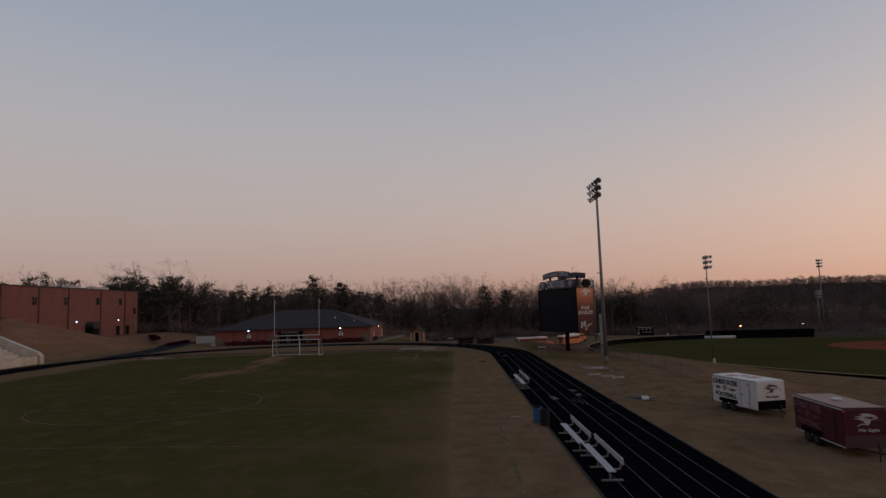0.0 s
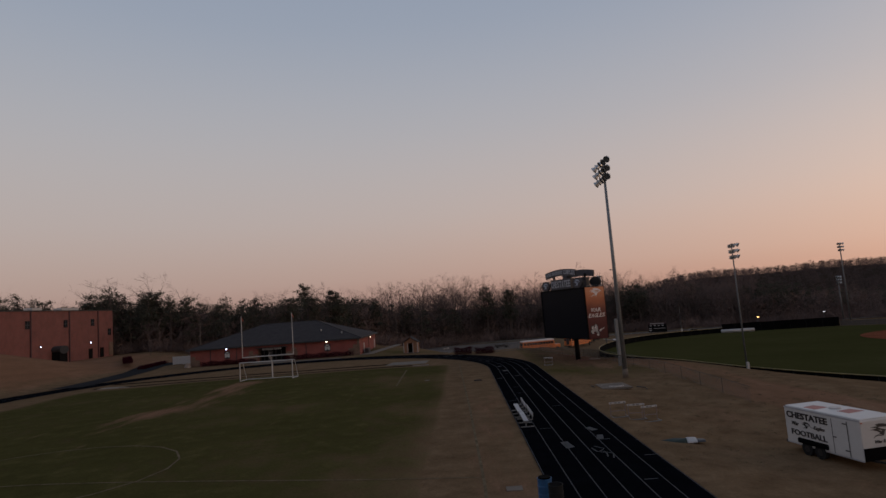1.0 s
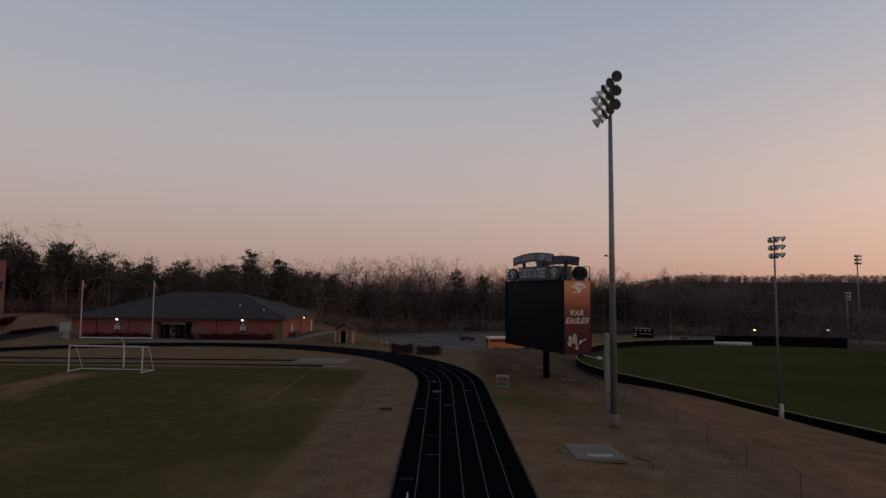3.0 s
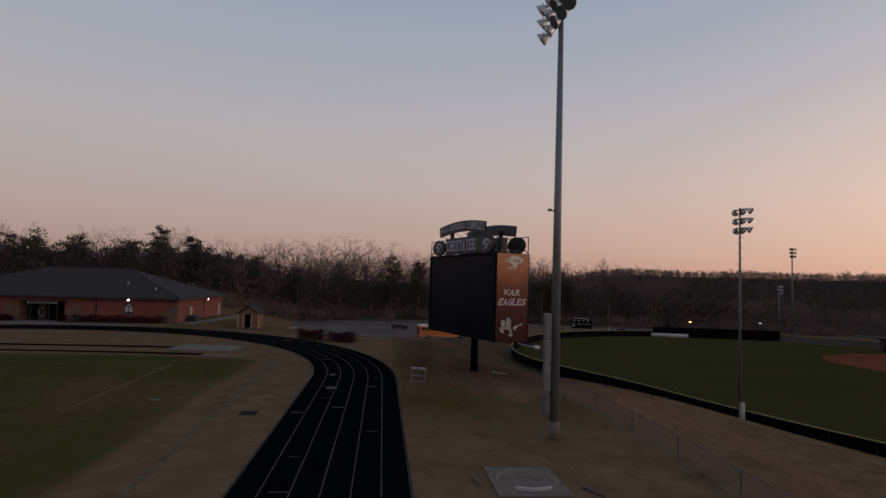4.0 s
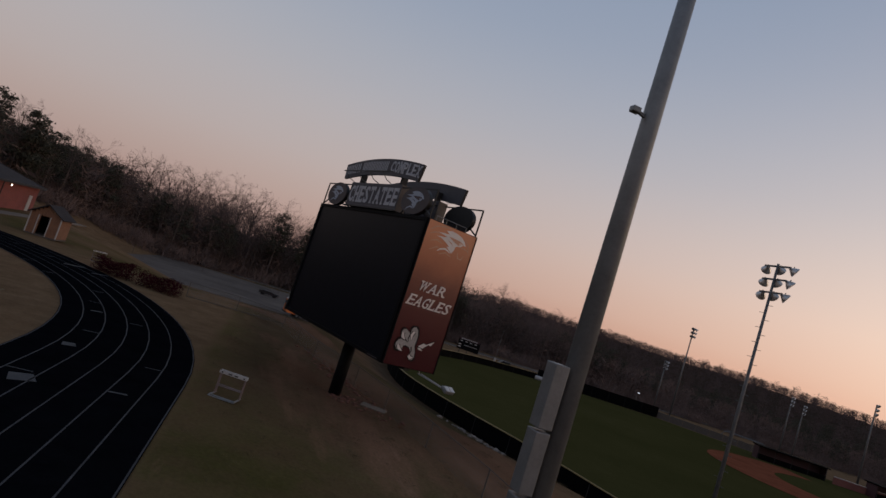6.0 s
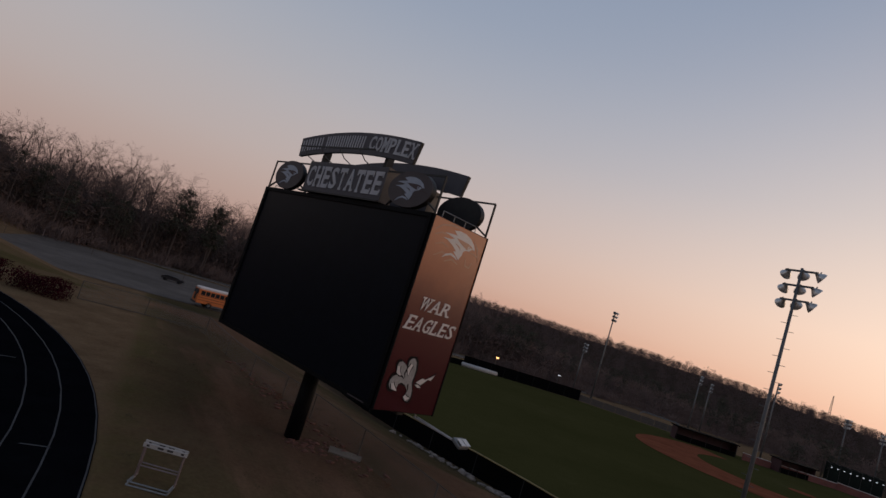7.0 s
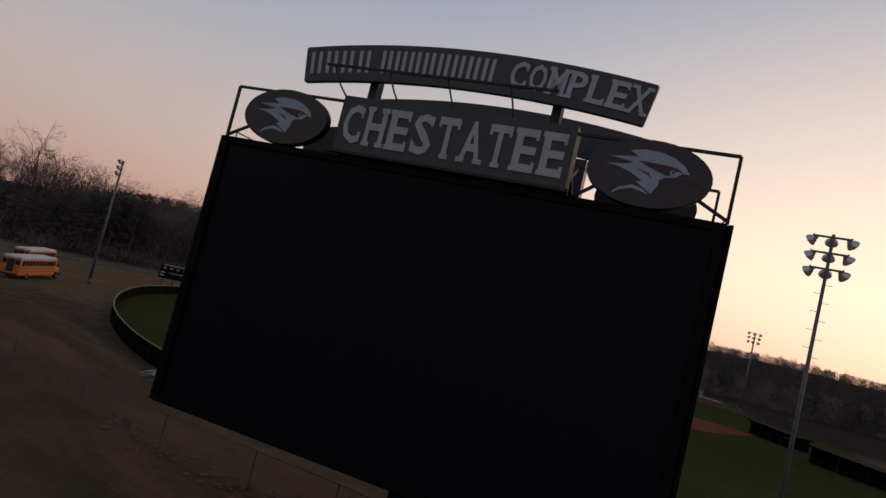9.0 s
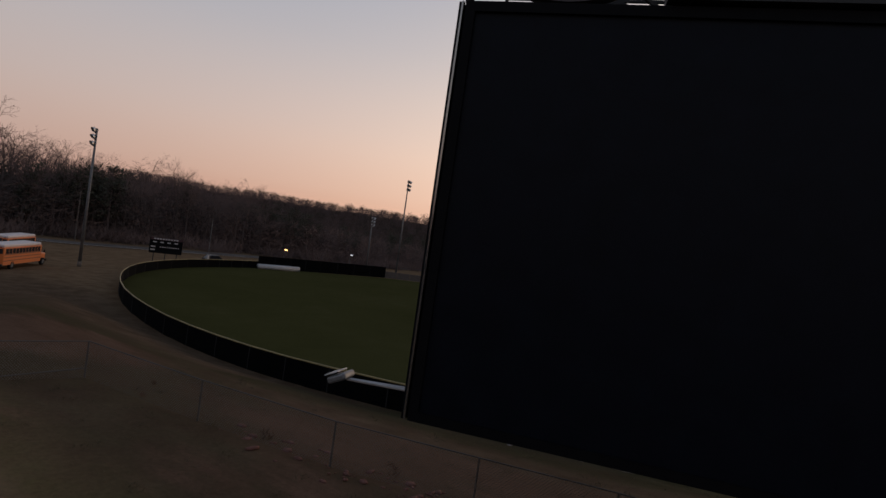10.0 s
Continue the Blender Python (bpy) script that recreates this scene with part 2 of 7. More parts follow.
M = {
    "ground": ground_material(),
    "turf": turf_material(),
    "track": plain("black_rubber_track", (0.0034, 0.0036, 0.0048), 0.95, vary=0.35, scale=0.8, spec=0.0, grain=0.3),
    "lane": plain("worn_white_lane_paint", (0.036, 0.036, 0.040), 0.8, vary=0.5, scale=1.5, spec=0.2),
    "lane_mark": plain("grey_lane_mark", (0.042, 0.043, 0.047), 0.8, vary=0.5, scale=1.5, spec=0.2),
    "field_line": worn_line_material("worn_field_line", (0.165, 0.125, 0.080), 0.5),
    "clay": plain("red_infield_clay", (0.15, 0.052, 0.029), 1.0, vary=0.3, scale=0.3, spec=0.0, grain=0.4),
    "clay_path": plain("worn_clay_streak", (0.085, 0.052, 0.034), 0.95, vary=0.4, scale=0.3, spec=0.1, grain=0.4),
    "asphalt": plain("grey_weathered_asphalt", (0.104, 0.086, 0.075), 0.95, vary=0.42, scale=0.09, spec=0.03, grain=0.3),
    "dark_asphalt": plain("dark_asphalt_drive", (0.018, 0.0175, 0.0185), 0.95, vary=0.25, scale=0.2, spec=0.03, grain=0.3),
    "concrete": plain("weathered_concrete", (0.130, 0.105, 0.085), 0.9, vary=0.3, scale=1.2, grain=0.3, spec=0.2),
    "pale_concrete": plain("pale_stand_concrete", (0.42, 0.36, 0.30), 0.9, vary=0.25, scale=0.6, grain=0.3, spec=0.2),
    "chalk": plain("faded_chalk_paint", (0.20, 0.165, 0.13), 0.9, vary=0.3, scale=1.5, spec=0.1),
    "screen": plain("unlit_led_screen", (0.0042, 0.0054, 0.0090), 0.4, vary=0.3, scale=2.0, spec=0.07, grain=0.1),
    "black": plain("black_cabinet_paint", (0.0032, 0.0032, 0.004), 0.65, vary=0.3, scale=2.0, spec=0.08),
    "strip": plain("polished_black_corner_strip", (0.30, 0.29, 0.28), 0.22, 0.9, vary=0.15, scale=2.0, grain=0),
    "steel_black": plain("black_painted_steel", (0.013, 0.012, 0.012), 0.55, vary=0.4, scale=4.0, spec=0.35),
    "sign": plain("charcoal_sign_face", (0.060, 0.056, 0.065), 0.6, vary=0.2, scale=2.0, spec=0.3),
    "oval_face": plain("dark_maroon_oval_face", (0.056, 0.045, 0.047), 0.6, vary=0.2, scale=2.0, spec=0.3),
    "letter": plain("silver_grey_lettering", (0.37, 0.37, 0.395), 0.6, vary=0.15, scale=3.0, spec=0.3, grain=0),
    "emblem": plain("pale_blue_grey_emblem", (0.30, 0.33, 0.39), 0.6, vary=0.2, scale=3.0, spec=0.3, grain=0),
    "emblem_dark": plain("dark_emblem_lining", (0.04, 0.02, 0.022), 0.6, vary=0.2, scale=3.0, grain=0),
    "banner": banner_material(),
    "banner_white": plain("white_banner_print", (0.60, 0.54, 0.52), 0.26, vary=0.12, scale=3.0, grain=0),
    "banner_grey": plain("grey_banner_print", (0.30, 0.28, 0.27), 0.26, vary=0.2, scale=3.0, grain=0),
    "banner_faint": plain("faint_copper_print", (0.42, 0.20, 0.12), 0.26, vary=0.2, scale=3.0, grain=0),
    "banner_edge": plain("black_print_edge", (0.009, 0.005, 0.006), 0.7, vary=0.2, scale=3.0, spec=0.1, grain=0),
    "box_side": plain("brushed_metal_sign_side", (0.085, 0.075, 0.070), 0.50, 0.6, vary=0.2, scale=2.0, grain=0),
    "galv": plain("galvanised_steel", (0.17, 0.175, 0.18), 0.5, 0.5, vary=0.25, scale=1.5, grain=0.15),
    "galv_dark": plain("weathered_galvanised_steel", (0.11, 0.11, 0.112), 0.6, 0.4, vary=0.3, scale=2.0, grain=0.15),
    "lamp_shell": plain("lamp_aluminium_shell", (0.50, 0.49, 0.48), 0.35, 0.6, vary=0.3, scale=6.0, grain=0),
    "lamp_glass": plain("dark_lamp_glass", (0.10, 0.11, 0.12), 0.12, 0.0, vary=0.1, scale=3.0, spec=0.8, grain=0),
    "white": plain("white_paint", (0.46, 0.445, 0.435), 0.45, vary=0.08, scale=1.0),
    "white_worn": plain("worn_white_paint", (0.36, 0.34, 0.33), 0.5, vary=0.2, scale=3.0),
    "goal_white": plain("white_goal_frame_paint", (0.38, 0.355, 0.34), 0.5, vary=0.2, scale=3.0),
    "hurdle_steel": plain("worn_maroon_hurdle_tube", (0.16, 0.12, 0.12), 0.5, 0.2, vary=0.3, scale=6.0),
    "press_grey": plain("weathered_grey_white_siding", (0.20, 0.185, 0.18), 0.7, vary=0.2, scale=1.0),
    "alu": plain("bench_aluminium", (0.34, 0.34, 0.36), 0.5, 0.3, vary=0.15, scale=3.0),
    "maroon": plain("maroon_trailer_skin", (0.046, 0.0045, 0.012), 0.4, vary=0.12, scale=1.0, spec=0.3),
    "maroon_dark": plain("dark_maroon_paint", (0.04, 0.010, 0.014), 0.6, vary=0.2, scale=1.0),
    "maroon_print": plain("faded_maroon_print", (0.13, 0.05, 0.055), 0.5, vary=0.2, scale=2.0, grain=0),
    "ink": plain("black_print", (0.018, 0.016, 0.018), 0.5, vary=0.3, scale=3.0, grain=0),
    "rubber": plain("black_tyre_rubber", (0.012, 0.012, 0.012), 0.9, vary=0.3, scale=6.0, spec=0.2),
    "blue": plain("blue_plastic_drum", (0.012, 0.07, 0.17), 0.5, vary=0.2, scale=3.0),
    "bus": plain("school_bus_yellow", (0.56, 0.150, 0.034), 0.45, vary=0.1, scale=1.0),
    "bus_roof": plain("white_bus_roof", (0.55, 0.46, 0.42), 0.5, vary=0.12, scale=1.0),
    "window": plain("dark_window_glass", (0.02, 0.022, 0.026), 0.12, vary=0.3, scale=2.0, spec=0.6, grain=0),
    "car_dark": plain("dark_car_paint", (0.02, 0.017, 0.019), 0.3, vary=0.2, scale=1.0),
    "car_white": plain("white_vehicle_paint", (0.50, 0.48, 0.46), 0.4, vary=0.1, scale=1.0),
    "brick": brick_material("red_brick", (0.185, 0.042, 0.034), (0.228, 0.056, 0.044), (0.15, 0.065, 0.054)),
    "brick_pale": brick_material("muted_red_brick", (0.150, 0.046, 0.037), (0.185, 0.060, 0.048), (0.14, 0.07, 0.06)),
    "stone": brick_material("tan_stone_block", (0.13, 0.080, 0.055), (0.17, 0.108, 0.075), (0.10, 0.065, 0.048), 2.4),
    "shingle": shingle_material(),
    "fascia": plain("dark_fascia_board", (0.022, 0.02, 0.021), 0.7, vary=0.2, scale=2.0),
    "wood": plain("tan_wood_siding", (0.185, 0.088, 0.048), 0.8, vary=0.25, scale=2.0),
    "wood_dark": plain("weathered_pole_wood", (0.08, 0.065, 0.055), 0.9, vary=0.3, scale=3.0),
    "void": plain("unlit_interior", (0.006, 0.005, 0.005), 0.9, vary=0.3, scale=2.0, spec=0.1),
    "lamp_cool": glow("cool_white_lamp", (0.62, 0.70, 1.0), 7.0),
    "lamp_dim": glow("pale_yard_lamp", (0.85, 0.85, 0.9), 1.0),
    "lamp_warm": glow("warm_white_lamp", (1.0, 0.86, 0.62), 7.0),
    "lamp_amber": glow("amber_street_lamp", (1.0, 0.48, 0.16), 8.0),
    "windscreen": plain("black_fence_windscreen", (0.0032, 0.0032, 0.0034), 0.9, vary=0.3, scale=1.0, spec=0.03),
    "cage_net": plain("dark_green_netting", (0.012, 0.016, 0.014), 0.9, vary=0.3, scale=1.0, spec=0.05),
    "yellow_cap": plain("faded_yellow_fence_cap", (0.26, 0.19, 0.075), 0.6, vary=0.3, scale=2.0),
    "link": link_material(),
    "hedge": bark_material("maroon_hedge_leaves", (0.016, 0.003, 0.005), (0.046, 0.007, 0.012)),
    "bark": bark_material("grey_brown_bark", (0.070, 0.052, 0.045), (0.095, 0.071, 0.062)),
    "twig": bark_material("bare_twigs", (0.104, 0.072, 0.064), (0.132, 0.092, 0.081)),
    "pine": bark_material("dark_pine_needles", (0.046, 0.046, 0.034), (0.078, 0.074, 0.055)),
    "rail_dark": plain("rusty_dark_fence_rail", (0.075, 0.066, 0.060), 0.7, 0.2, vary=0.3, scale=2.0),
    "ridge_twig": bark_material("far_bare_twigs", (0.076, 0.053, 0.048), (0.092, 0.066, 0.060)),
    "brush": bark_material("dry_brush", (0.112, 0.076, 0.065), (0.140, 0.096, 0.082)),
    "tuft": bark_material("dry_grass_tufts", (0.05, 0.042, 0.024), (0.115, 0.085, 0.052)),
    "weed": bark_material("rusty_dry_weeds", (0.07, 0.035, 0.022), (0.13, 0.075, 0.048)),
    "rock": plain("pale_riprap_stone", (0.20, 0.16, 0.135), 0.9, vary=0.4, scale=2.0, grain=0.4),
    "clod": plain("rusty_clay_clod", (0.125, 0.062, 0.050), 0.95, vary=0.4, scale=3.0, spec=0.05, grain=0.4),
    "tarp_green": plain("dark_green_canvas", (0.016, 0.026, 0.022), 0.8, vary=0.3, scale=4.0),
    "red_patch": plain("red_roof_print", (0.24, 0.05, 0.04), 0.5, vary=0.4, scale=2.0),
    "orange": plain("orange_ribbon", (0.40, 0.10, 0.05), 0.7, vary=0.2, scale=5.0),
}

# ---- builders ----


def mesh_of(bm, name, mat):
    me = bpy.data.meshes.new(name)
    bmesh.ops.recalc_face_normals(bm, faces=bm.faces[:])
    bm.to_mesh(me)
    bm.free()
    for mt in mat if isinstance(mat, (list, tuple)) else [mat]:
        me.materials.append(M[mt])
    return me


def part(name, bm, mat, parent, label="", m=None, smooth=False):
    """One mesh object under a thing or under a part."""
    me = mesh_of(bm, name, mat) if isinstance(bm, bmesh.types.BMesh) else bm
    if smooth:
        me.polygons.foreach_set("use_smooth", [True] * len(me.polygons))
    ob = new(name, me)
    ob.parent = parent
    if m is not None:
        ob.matrix_basis = m
    return tagged(ob, label)


def thing(name, m, label, category, group="", kind=""):
    e = new(name)
    e.empty_display_size = 0.2
    e.matrix_basis = m
    return tagged(e, label, category, group, kind)


def solid(name, bm, mat, m, label, category, group="", kind="", smooth=False):
    me = mesh_of(bm, name, mat)
    if smooth:
        me.polygons.foreach_set("use_smooth", [True] * len(me.polygons))
    ob = new(name, me)
    ob.matrix_basis = m
    return tagged(ob, label, category, group, kind)


def box(c, s, bevel=0.0, bm=None, rot=None):
    bm = bm or bmesh.new()
    m = Matrix.Translation(c) @ (rot or Matrix.Identity(4)) @ Matrix.Diagonal((*s, 1))
    got = bmesh.ops.create_cube(bm, size=1.0, matrix=m)
    if bevel:
        edges = list({e for v in got["verts"] for e in v.link_edges})
        bmesh.ops.bevel(bm, geom=edges, offset=bevel, segments=2, affect="EDGES", profile=0.5)
    return bm


def rod(p0, p1, r0, r1=None, n=8, bm=None):
    bm = bm or bmesh.new()
    p0, p1 = Vector(p0), Vector(p1)
    d = p1 - p0
    m = Matrix.Translation((p0 + p1) / 2) @ d.to_track_quat("Z", "Y").to_matrix().to_4x4()
    bmesh.ops.create_cone(bm, cap_ends=True, segments=n, radius1=r0, radius2=r0 if r1 is None else r1, depth=d.length, matrix=m)
    return bm


def bar(p0, p1, w, h=None, bm=None):
    """A square tube from point to point."""
    bm = bm or bmesh.new()
    p0, p1 = Vector(p0), Vector(p1)
    d = p1 - p0
    m = Matrix.Translation((p0 + p1) / 2) @ d.to_track_quat("Z", "Y").to_matrix().to_4x4() @ Matrix.Diagonal((w, h or w, d.length, 1))
    bmesh.ops.create_cube(bm, size=1.0, matrix=m)
    return bm


def slab(outline, z0, z1, bm=None, put=None):
    """A prism over a 2D outline; put maps (a, b, c) to a place."""
    bm = bm or bmesh.new()
    put = put or (lambda a, b, c: (a, b, c))
    lo = [bm.verts.new(put(a, b, z0)) for a, b in outline]
    hi = [bm.verts.new(put(a, b, z1)) for a, b in outline]
    n = len(outline)
    bm.faces.new(lo[::-1])
    bm.faces.new(hi)
    for i in range(n):
        bm.faces.new((lo[i], lo[(i + 1) % n], hi[(i + 1) % n], hi[i]))
    return bm


def front(a, b, c):
    """Upright outline: a to the right, b up, c towards the viewer (-y)."""
    return (a, -c, b)


def ellipse(rx, rz, n=40):
    return [(rx * math.cos(2 * math.pi * i / n), rz * math.sin(2 * math.pi * i / n)) for i in range(n)]


def letters(text, height, width, mat, parent, m, name="lettering", label="", shear=0.0, bold=0.0):
    """Raised lettering, squeezed or spread to the given width, centred, upright in the local xz plane."""
    cu = bpy.data.curves.new(name, "FONT")
    cu.body, cu.extrude, cu.shear, cu.offset, cu.resolution_u = text, 0.02, shear, bold, 3
    ob = bpy.data.objects.new(name, cu)
    scene.collection.objects.link(ob)
    me = bpy.data.meshes.new_from_object(ob.evaluated_get(bpy.context.evaluated_depsgraph_get()))
    bpy.data.objects.remove(ob)
    bpy.data.curves.remove(cu)
    co = np.empty(len(me.vertices) * 3)
    me.vertices.foreach_get("co", co)
    co = co.reshape(-1, 3)
    lo, hi = co.min(0), co.max(0)
    x = (co[:, 0] - (lo[0] + hi[0]) / 2) * width / (hi[0] - lo[0])
    z = (co[:, 1] - (lo[1] + hi[1]) / 2) * height / (hi[1] - lo[1])
    y = -(co[:, 2] - lo[2]) * 0.6
    me.vertices.foreach_set("co", np.stack([x, y, z], 1).ravel())
    me.materials.clear()
    me.materials.append(M[mat])
    me.update()
    return part(name, me, mat, parent, label, m)


SERIFS = {"H": ((0.13, 0), (0.87, 0), (0.13, 1), (0.87, 1)), "E": ((0.12, 0), (0.12, 1)), "T": ((0.5, 0),), "A": ((0.09, 0), (0.91, 0)), "M": ((0.10, 0), (0.90, 0), (0.08, 1), (0.92, 1)),
          "P": ((0.13, 0), (0.13, 1)), "L": ((0.13, 0), (0.13, 1)), "X": ((0.08, 0), (0.92, 0), (0.10, 1), (0.90, 1)), "W": ((0.06, 1), (0.94, 1)), "R": ((0.13, 0), (0.92, 0), (0.13, 1))}
STUBS = {"T": ((0.05, 0.87), (0.95, 0.87)), "E": ((0.93, 0.87), (0.93, 0.13)), "L": ((0.93, 0.13),), "C": ((0.92, 0.80), (0.92, 0.20)), "S": ((0.88, 0.84), (0.10, 0.16)), "G": ((0.90, 0.80),)}


def block_letters(text, height, width, mat, parent, m, name="lettering", label="", shear=0.0, bold=0.0, gap=0.22):
    """Slab-serif capitals of even width: plain letters with square feet added."""
    bm = bmesh.new()
    n = len(text)
    w = width / (n + gap * (n - 1))
    for i, ch in enumerate(text):
        cu = bpy.data.curves.new(name, "FONT")
        cu.body, cu.extrude, cu.offset, cu.resolution_u = ch, 0.02, bold, 2
        ob = bpy.data.objects.new(name, cu)
        scene.collection.objects.link(ob)
        me = bpy.data.meshes.new_from_object(ob.evaluated_get(bpy.context.evaluated_depsgraph_get()))
        bpy.data.objects.remove(ob)
        bpy.data.curves.remove(cu)
        co = np.empty(len(me.vertices) * 3)
        me.vertices.foreach_get("co", co)
        co = co.reshape(-1, 3)
        lo, hi = co.min(0), co.max(0)
        x0 = -width / 2 + i * w * (1 + gap)
        x = x0 + (co[:, 0] - lo[0]) / (hi[0] - lo[0]) * w
        z = ((co[:, 1] - lo[1]) / (hi[1] - lo[1]) - 0.5) * height
        me.vertices.foreach_set("co", np.stack([x, -(co[:, 2] - lo[2]) * 0.6, z], 1).ravel())
        bm.from_mesh(me)
        bpy.data.meshes.remove(me)
        t = 0.12 * height
        for fx, fz in SERIFS.get(ch, ()):
            box((x0 + fx * w, -0.010, (0.5 - t / 2 / height) * height * (1 if fz else -1)), (0.40 * w, 0.020, t), 0, bm)
        for fx, fz in STUBS.get(ch, ()):
            box((x0 + fx * w, -0.009, (fz - 0.5) * height), (0.13 * w, 0.018, 0.24 * height), 0, bm)
    for v in bm.verts:
        v.co.x += shear * v.co.z
    return part(name, bm, mat, parent, label, m)


def arrays_mesh(name, V, F, mat):
    V, F = np.asarray(V, np.float32), np.asarray(F, np.int32)
    me = bpy.data.meshes.new(name)
    me.vertices.add(len(V))
    me.vertices.foreach_set("co", V.ravel())
    me.loops.add(F.size)
    me.loops.foreach_set("vertex_index", F.ravel())
    me.polygons.add(len(F))
    me.polygons.foreach_set("loop_start", np.arange(0, F.size, F.shape[1], dtype=np.int32))
    me.polygons.foreach_set("loop_total", np.full(len(F), F.shape[1], np.int32))
    me.update(calc_edges=True)
    me.validate()
    me.materials.append(M[mat])
    return me


# ---- lie of the land ----


def sstep(a, b, x):
    t = min(1.0, max(0.0, (x - a) / (b - a)))
    return t * t * (3 - 2 * t)


def fence_x(y):
    """Where the outfield fence stands along the foot of the bank."""
    ys = (52, 64, 75, 84, 92, 103, 116, 126, 138)
    return float(np.interp(y, ys, (60, 50, 44.5, 41.6, 39.6, 36.2, 32.6, 31.4, 32.6)))


def land(x, y):
    """Height of the ground: the stadium terrace, the bank down to the ball field, the lot, the mound, the wooded hills."""
    xe = 24 - 7 * sstep(82, 112, y)
    bank = min(1.0, max(0.0, (x - xe) / (fence_x(y) - 0.9 - xe))) ** (2.5 - 1.4 * sstep(86, 102, y))
    s = max(bank, sstep(113, 162, y) * sstep(-15 - 24 * sstep(152, 182, y), 12 - 22 * sstep(152, 182, y), x))
    yy = min(205, max(60, y))
    ball = -3.6 - 0.022 * (yy - 89)
    z = s * ball - (0.4 + 0.2 * sstep(62, 46, y)) * (1 - s) * sstep(12.9, 19, x) * sstep(135, 112, y)
    z += 0.34 * sstep(-53, -30, x) * sstep(4, -18, x) * sstep(104, 90, y)
    if x < -62:
        h = 6.9 - 4.5 * sstep(106, 142, y) - 2.4 * sstep(172, 200, y)
        z = h * sstep(-64.5, -81, x)
    r = math.hypot(x - 20, y - 60)
    if r > 150:
        az = math.degrees(math.atan2(x - 20, y - 60))
        hill = 21.0 * sstep(8, 24, az) * (1 - 0.38 * sstep(44, 68, az)) + 5 * sstep(-5, -40, az) + 3
        hill += 3.0 * noise.noise(Vector((az * 0.11, 1.0, 0.0))) * sstep(6, 16, az)
        z += hill * sstep(215, 540, r) * (1 - sstep(100, 150, abs(az)))
    return z


STRAIGHT, MID_X, R_IN, WIDE, Y_N, Y_S = 6.7, -25.5, 32.2, 6.0, 86.8, -20.0


def oval_station(s):
    """Point and outward normal on the inner edge of the track, s from 0 to 4 (right straight, north bend, left straight, south bend)."""
    k, f = int(s) % 4, s - int(s)
    if k == 0:
        return (STRAIGHT, Y_S + (Y_N - Y_S) * f), (1, 0)
    if k == 1:
        a = math.pi * f
        return (MID_X + R_IN * math.cos(a), Y_N + R_IN * math.sin(a)), (math.cos(a), math.sin(a))
    if k == 2:
        return (MID_X - R_IN, Y_N - (Y_N - Y_S) * f), (-1, 0)
    a = math.pi * (1 + f)
    return (MID_X + R_IN * math.cos(a), Y_S + R_IN * math.sin(a)), (math.cos(a), math.sin(a))


def oval_band(o0, o1, z, n=220):
    bm = bmesh.new()
    rows = []
    for i in range(n):
        (px, py), (nx, ny) = oval_station(4 * i / n)
        rows.append([bm.verts.new((px + nx * o, py + ny * o, z)) for o in (o0, o1)])
    for a, b in zip(rows, rows[1:] + rows[:1]):
        bm.faces.new((a[0], a[1], b[1], b[0]))
    return bm


def ribbon(pts, width, lift, step=3.0, bm=None):
    """A strip along a line, laid on the land."""
    bm = bm or bmesh.new()
    P = []
    for (x0, y0), (x1, y1) in zip(pts, pts[1:]):
        n = max(1, int(math.hypot(x1 - x0, y1 - y0) / step))
        P += [(x0 + (x1 - x0) * i / n, y0 + (y1 - y0) * i / n) for i in range(n)]
    P.append(pts[-1])
    rows = []
    for i, (x, y) in enumerate(P):
        a, b = P[max(0, i - 1)], P[min(len(P) - 1, i + 1)]
        dx, dy = b[0] - a[0], b[1] - a[1]
        L = math.hypot(dx, dy) or 1
        nx, ny = -dy / L * width / 2, dx / L * width / 2
        k = max(1, int(width / 4))
        row = []
        for j in range(k + 1):
            f = 2 * j / k - 1
            row.append(bm.verts.new((x + nx * f, y + ny * f, land(x + nx * f, y + ny * f) + lift)))
        rows.append(row)
    for a, b in zip(rows, rows[1:]):
        for j in range(len(a) - 1):
            bm.faces.new((a[j], a[j + 1], b[j + 1], b[j]))
    return bm


def patch(outline, lift, rings=10, centre=None):
    """An area inside an outline, laid on the land."""
    cx = centre[0] if centre else sum(p[0] for p in outline) / len(outline)
    cy = centre[1] if centre else sum(p[1] for p in outline) / len(outline)
    bm = bmesh.new()
    mid = bm.verts.new((cx, cy, land(cx, cy) + lift))
    prev = None
    for r in range(1, rings + 1):
        f = r / rings
        row = [bm.verts.new((cx + (x - cx) * f, cy + (y - cy) * f, land(cx + (x - cx) * f, cy + (y - cy) * f) + lift)) for x, y in outline]
        n = len(row)
        for i in range(n):
            j = (i + 1) % n
            if prev is None:
                bm.faces.new((mid, row[i], row[j]))
            else:
                bm.faces.new((prev[i], row[i], row[j], prev[j]))
        prev = row
    return bm


def curve_through(pts, per=8):
    """A smooth line through points."""
    out = []
    n = len(pts)
    for i in range(n - 1):
        p0, p1, p2, p3 = (Vector(pts[max(0, min(n - 1, i + k))]) for k in (-1, 0, 1, 2))
        for j in range(per):
            t = j / per
            q = 0.5 * ((2 * p1) + (p2 - p0) * t + (2 * p0 - 5 * p1 + 4 * p2 - p3) * t * t + (3 * p1 - p0 - 3 * p2 + p3) * t ** 3)
            out.append((q.x, q.y))
    out.append(tuple(pts[-1]))
    return out


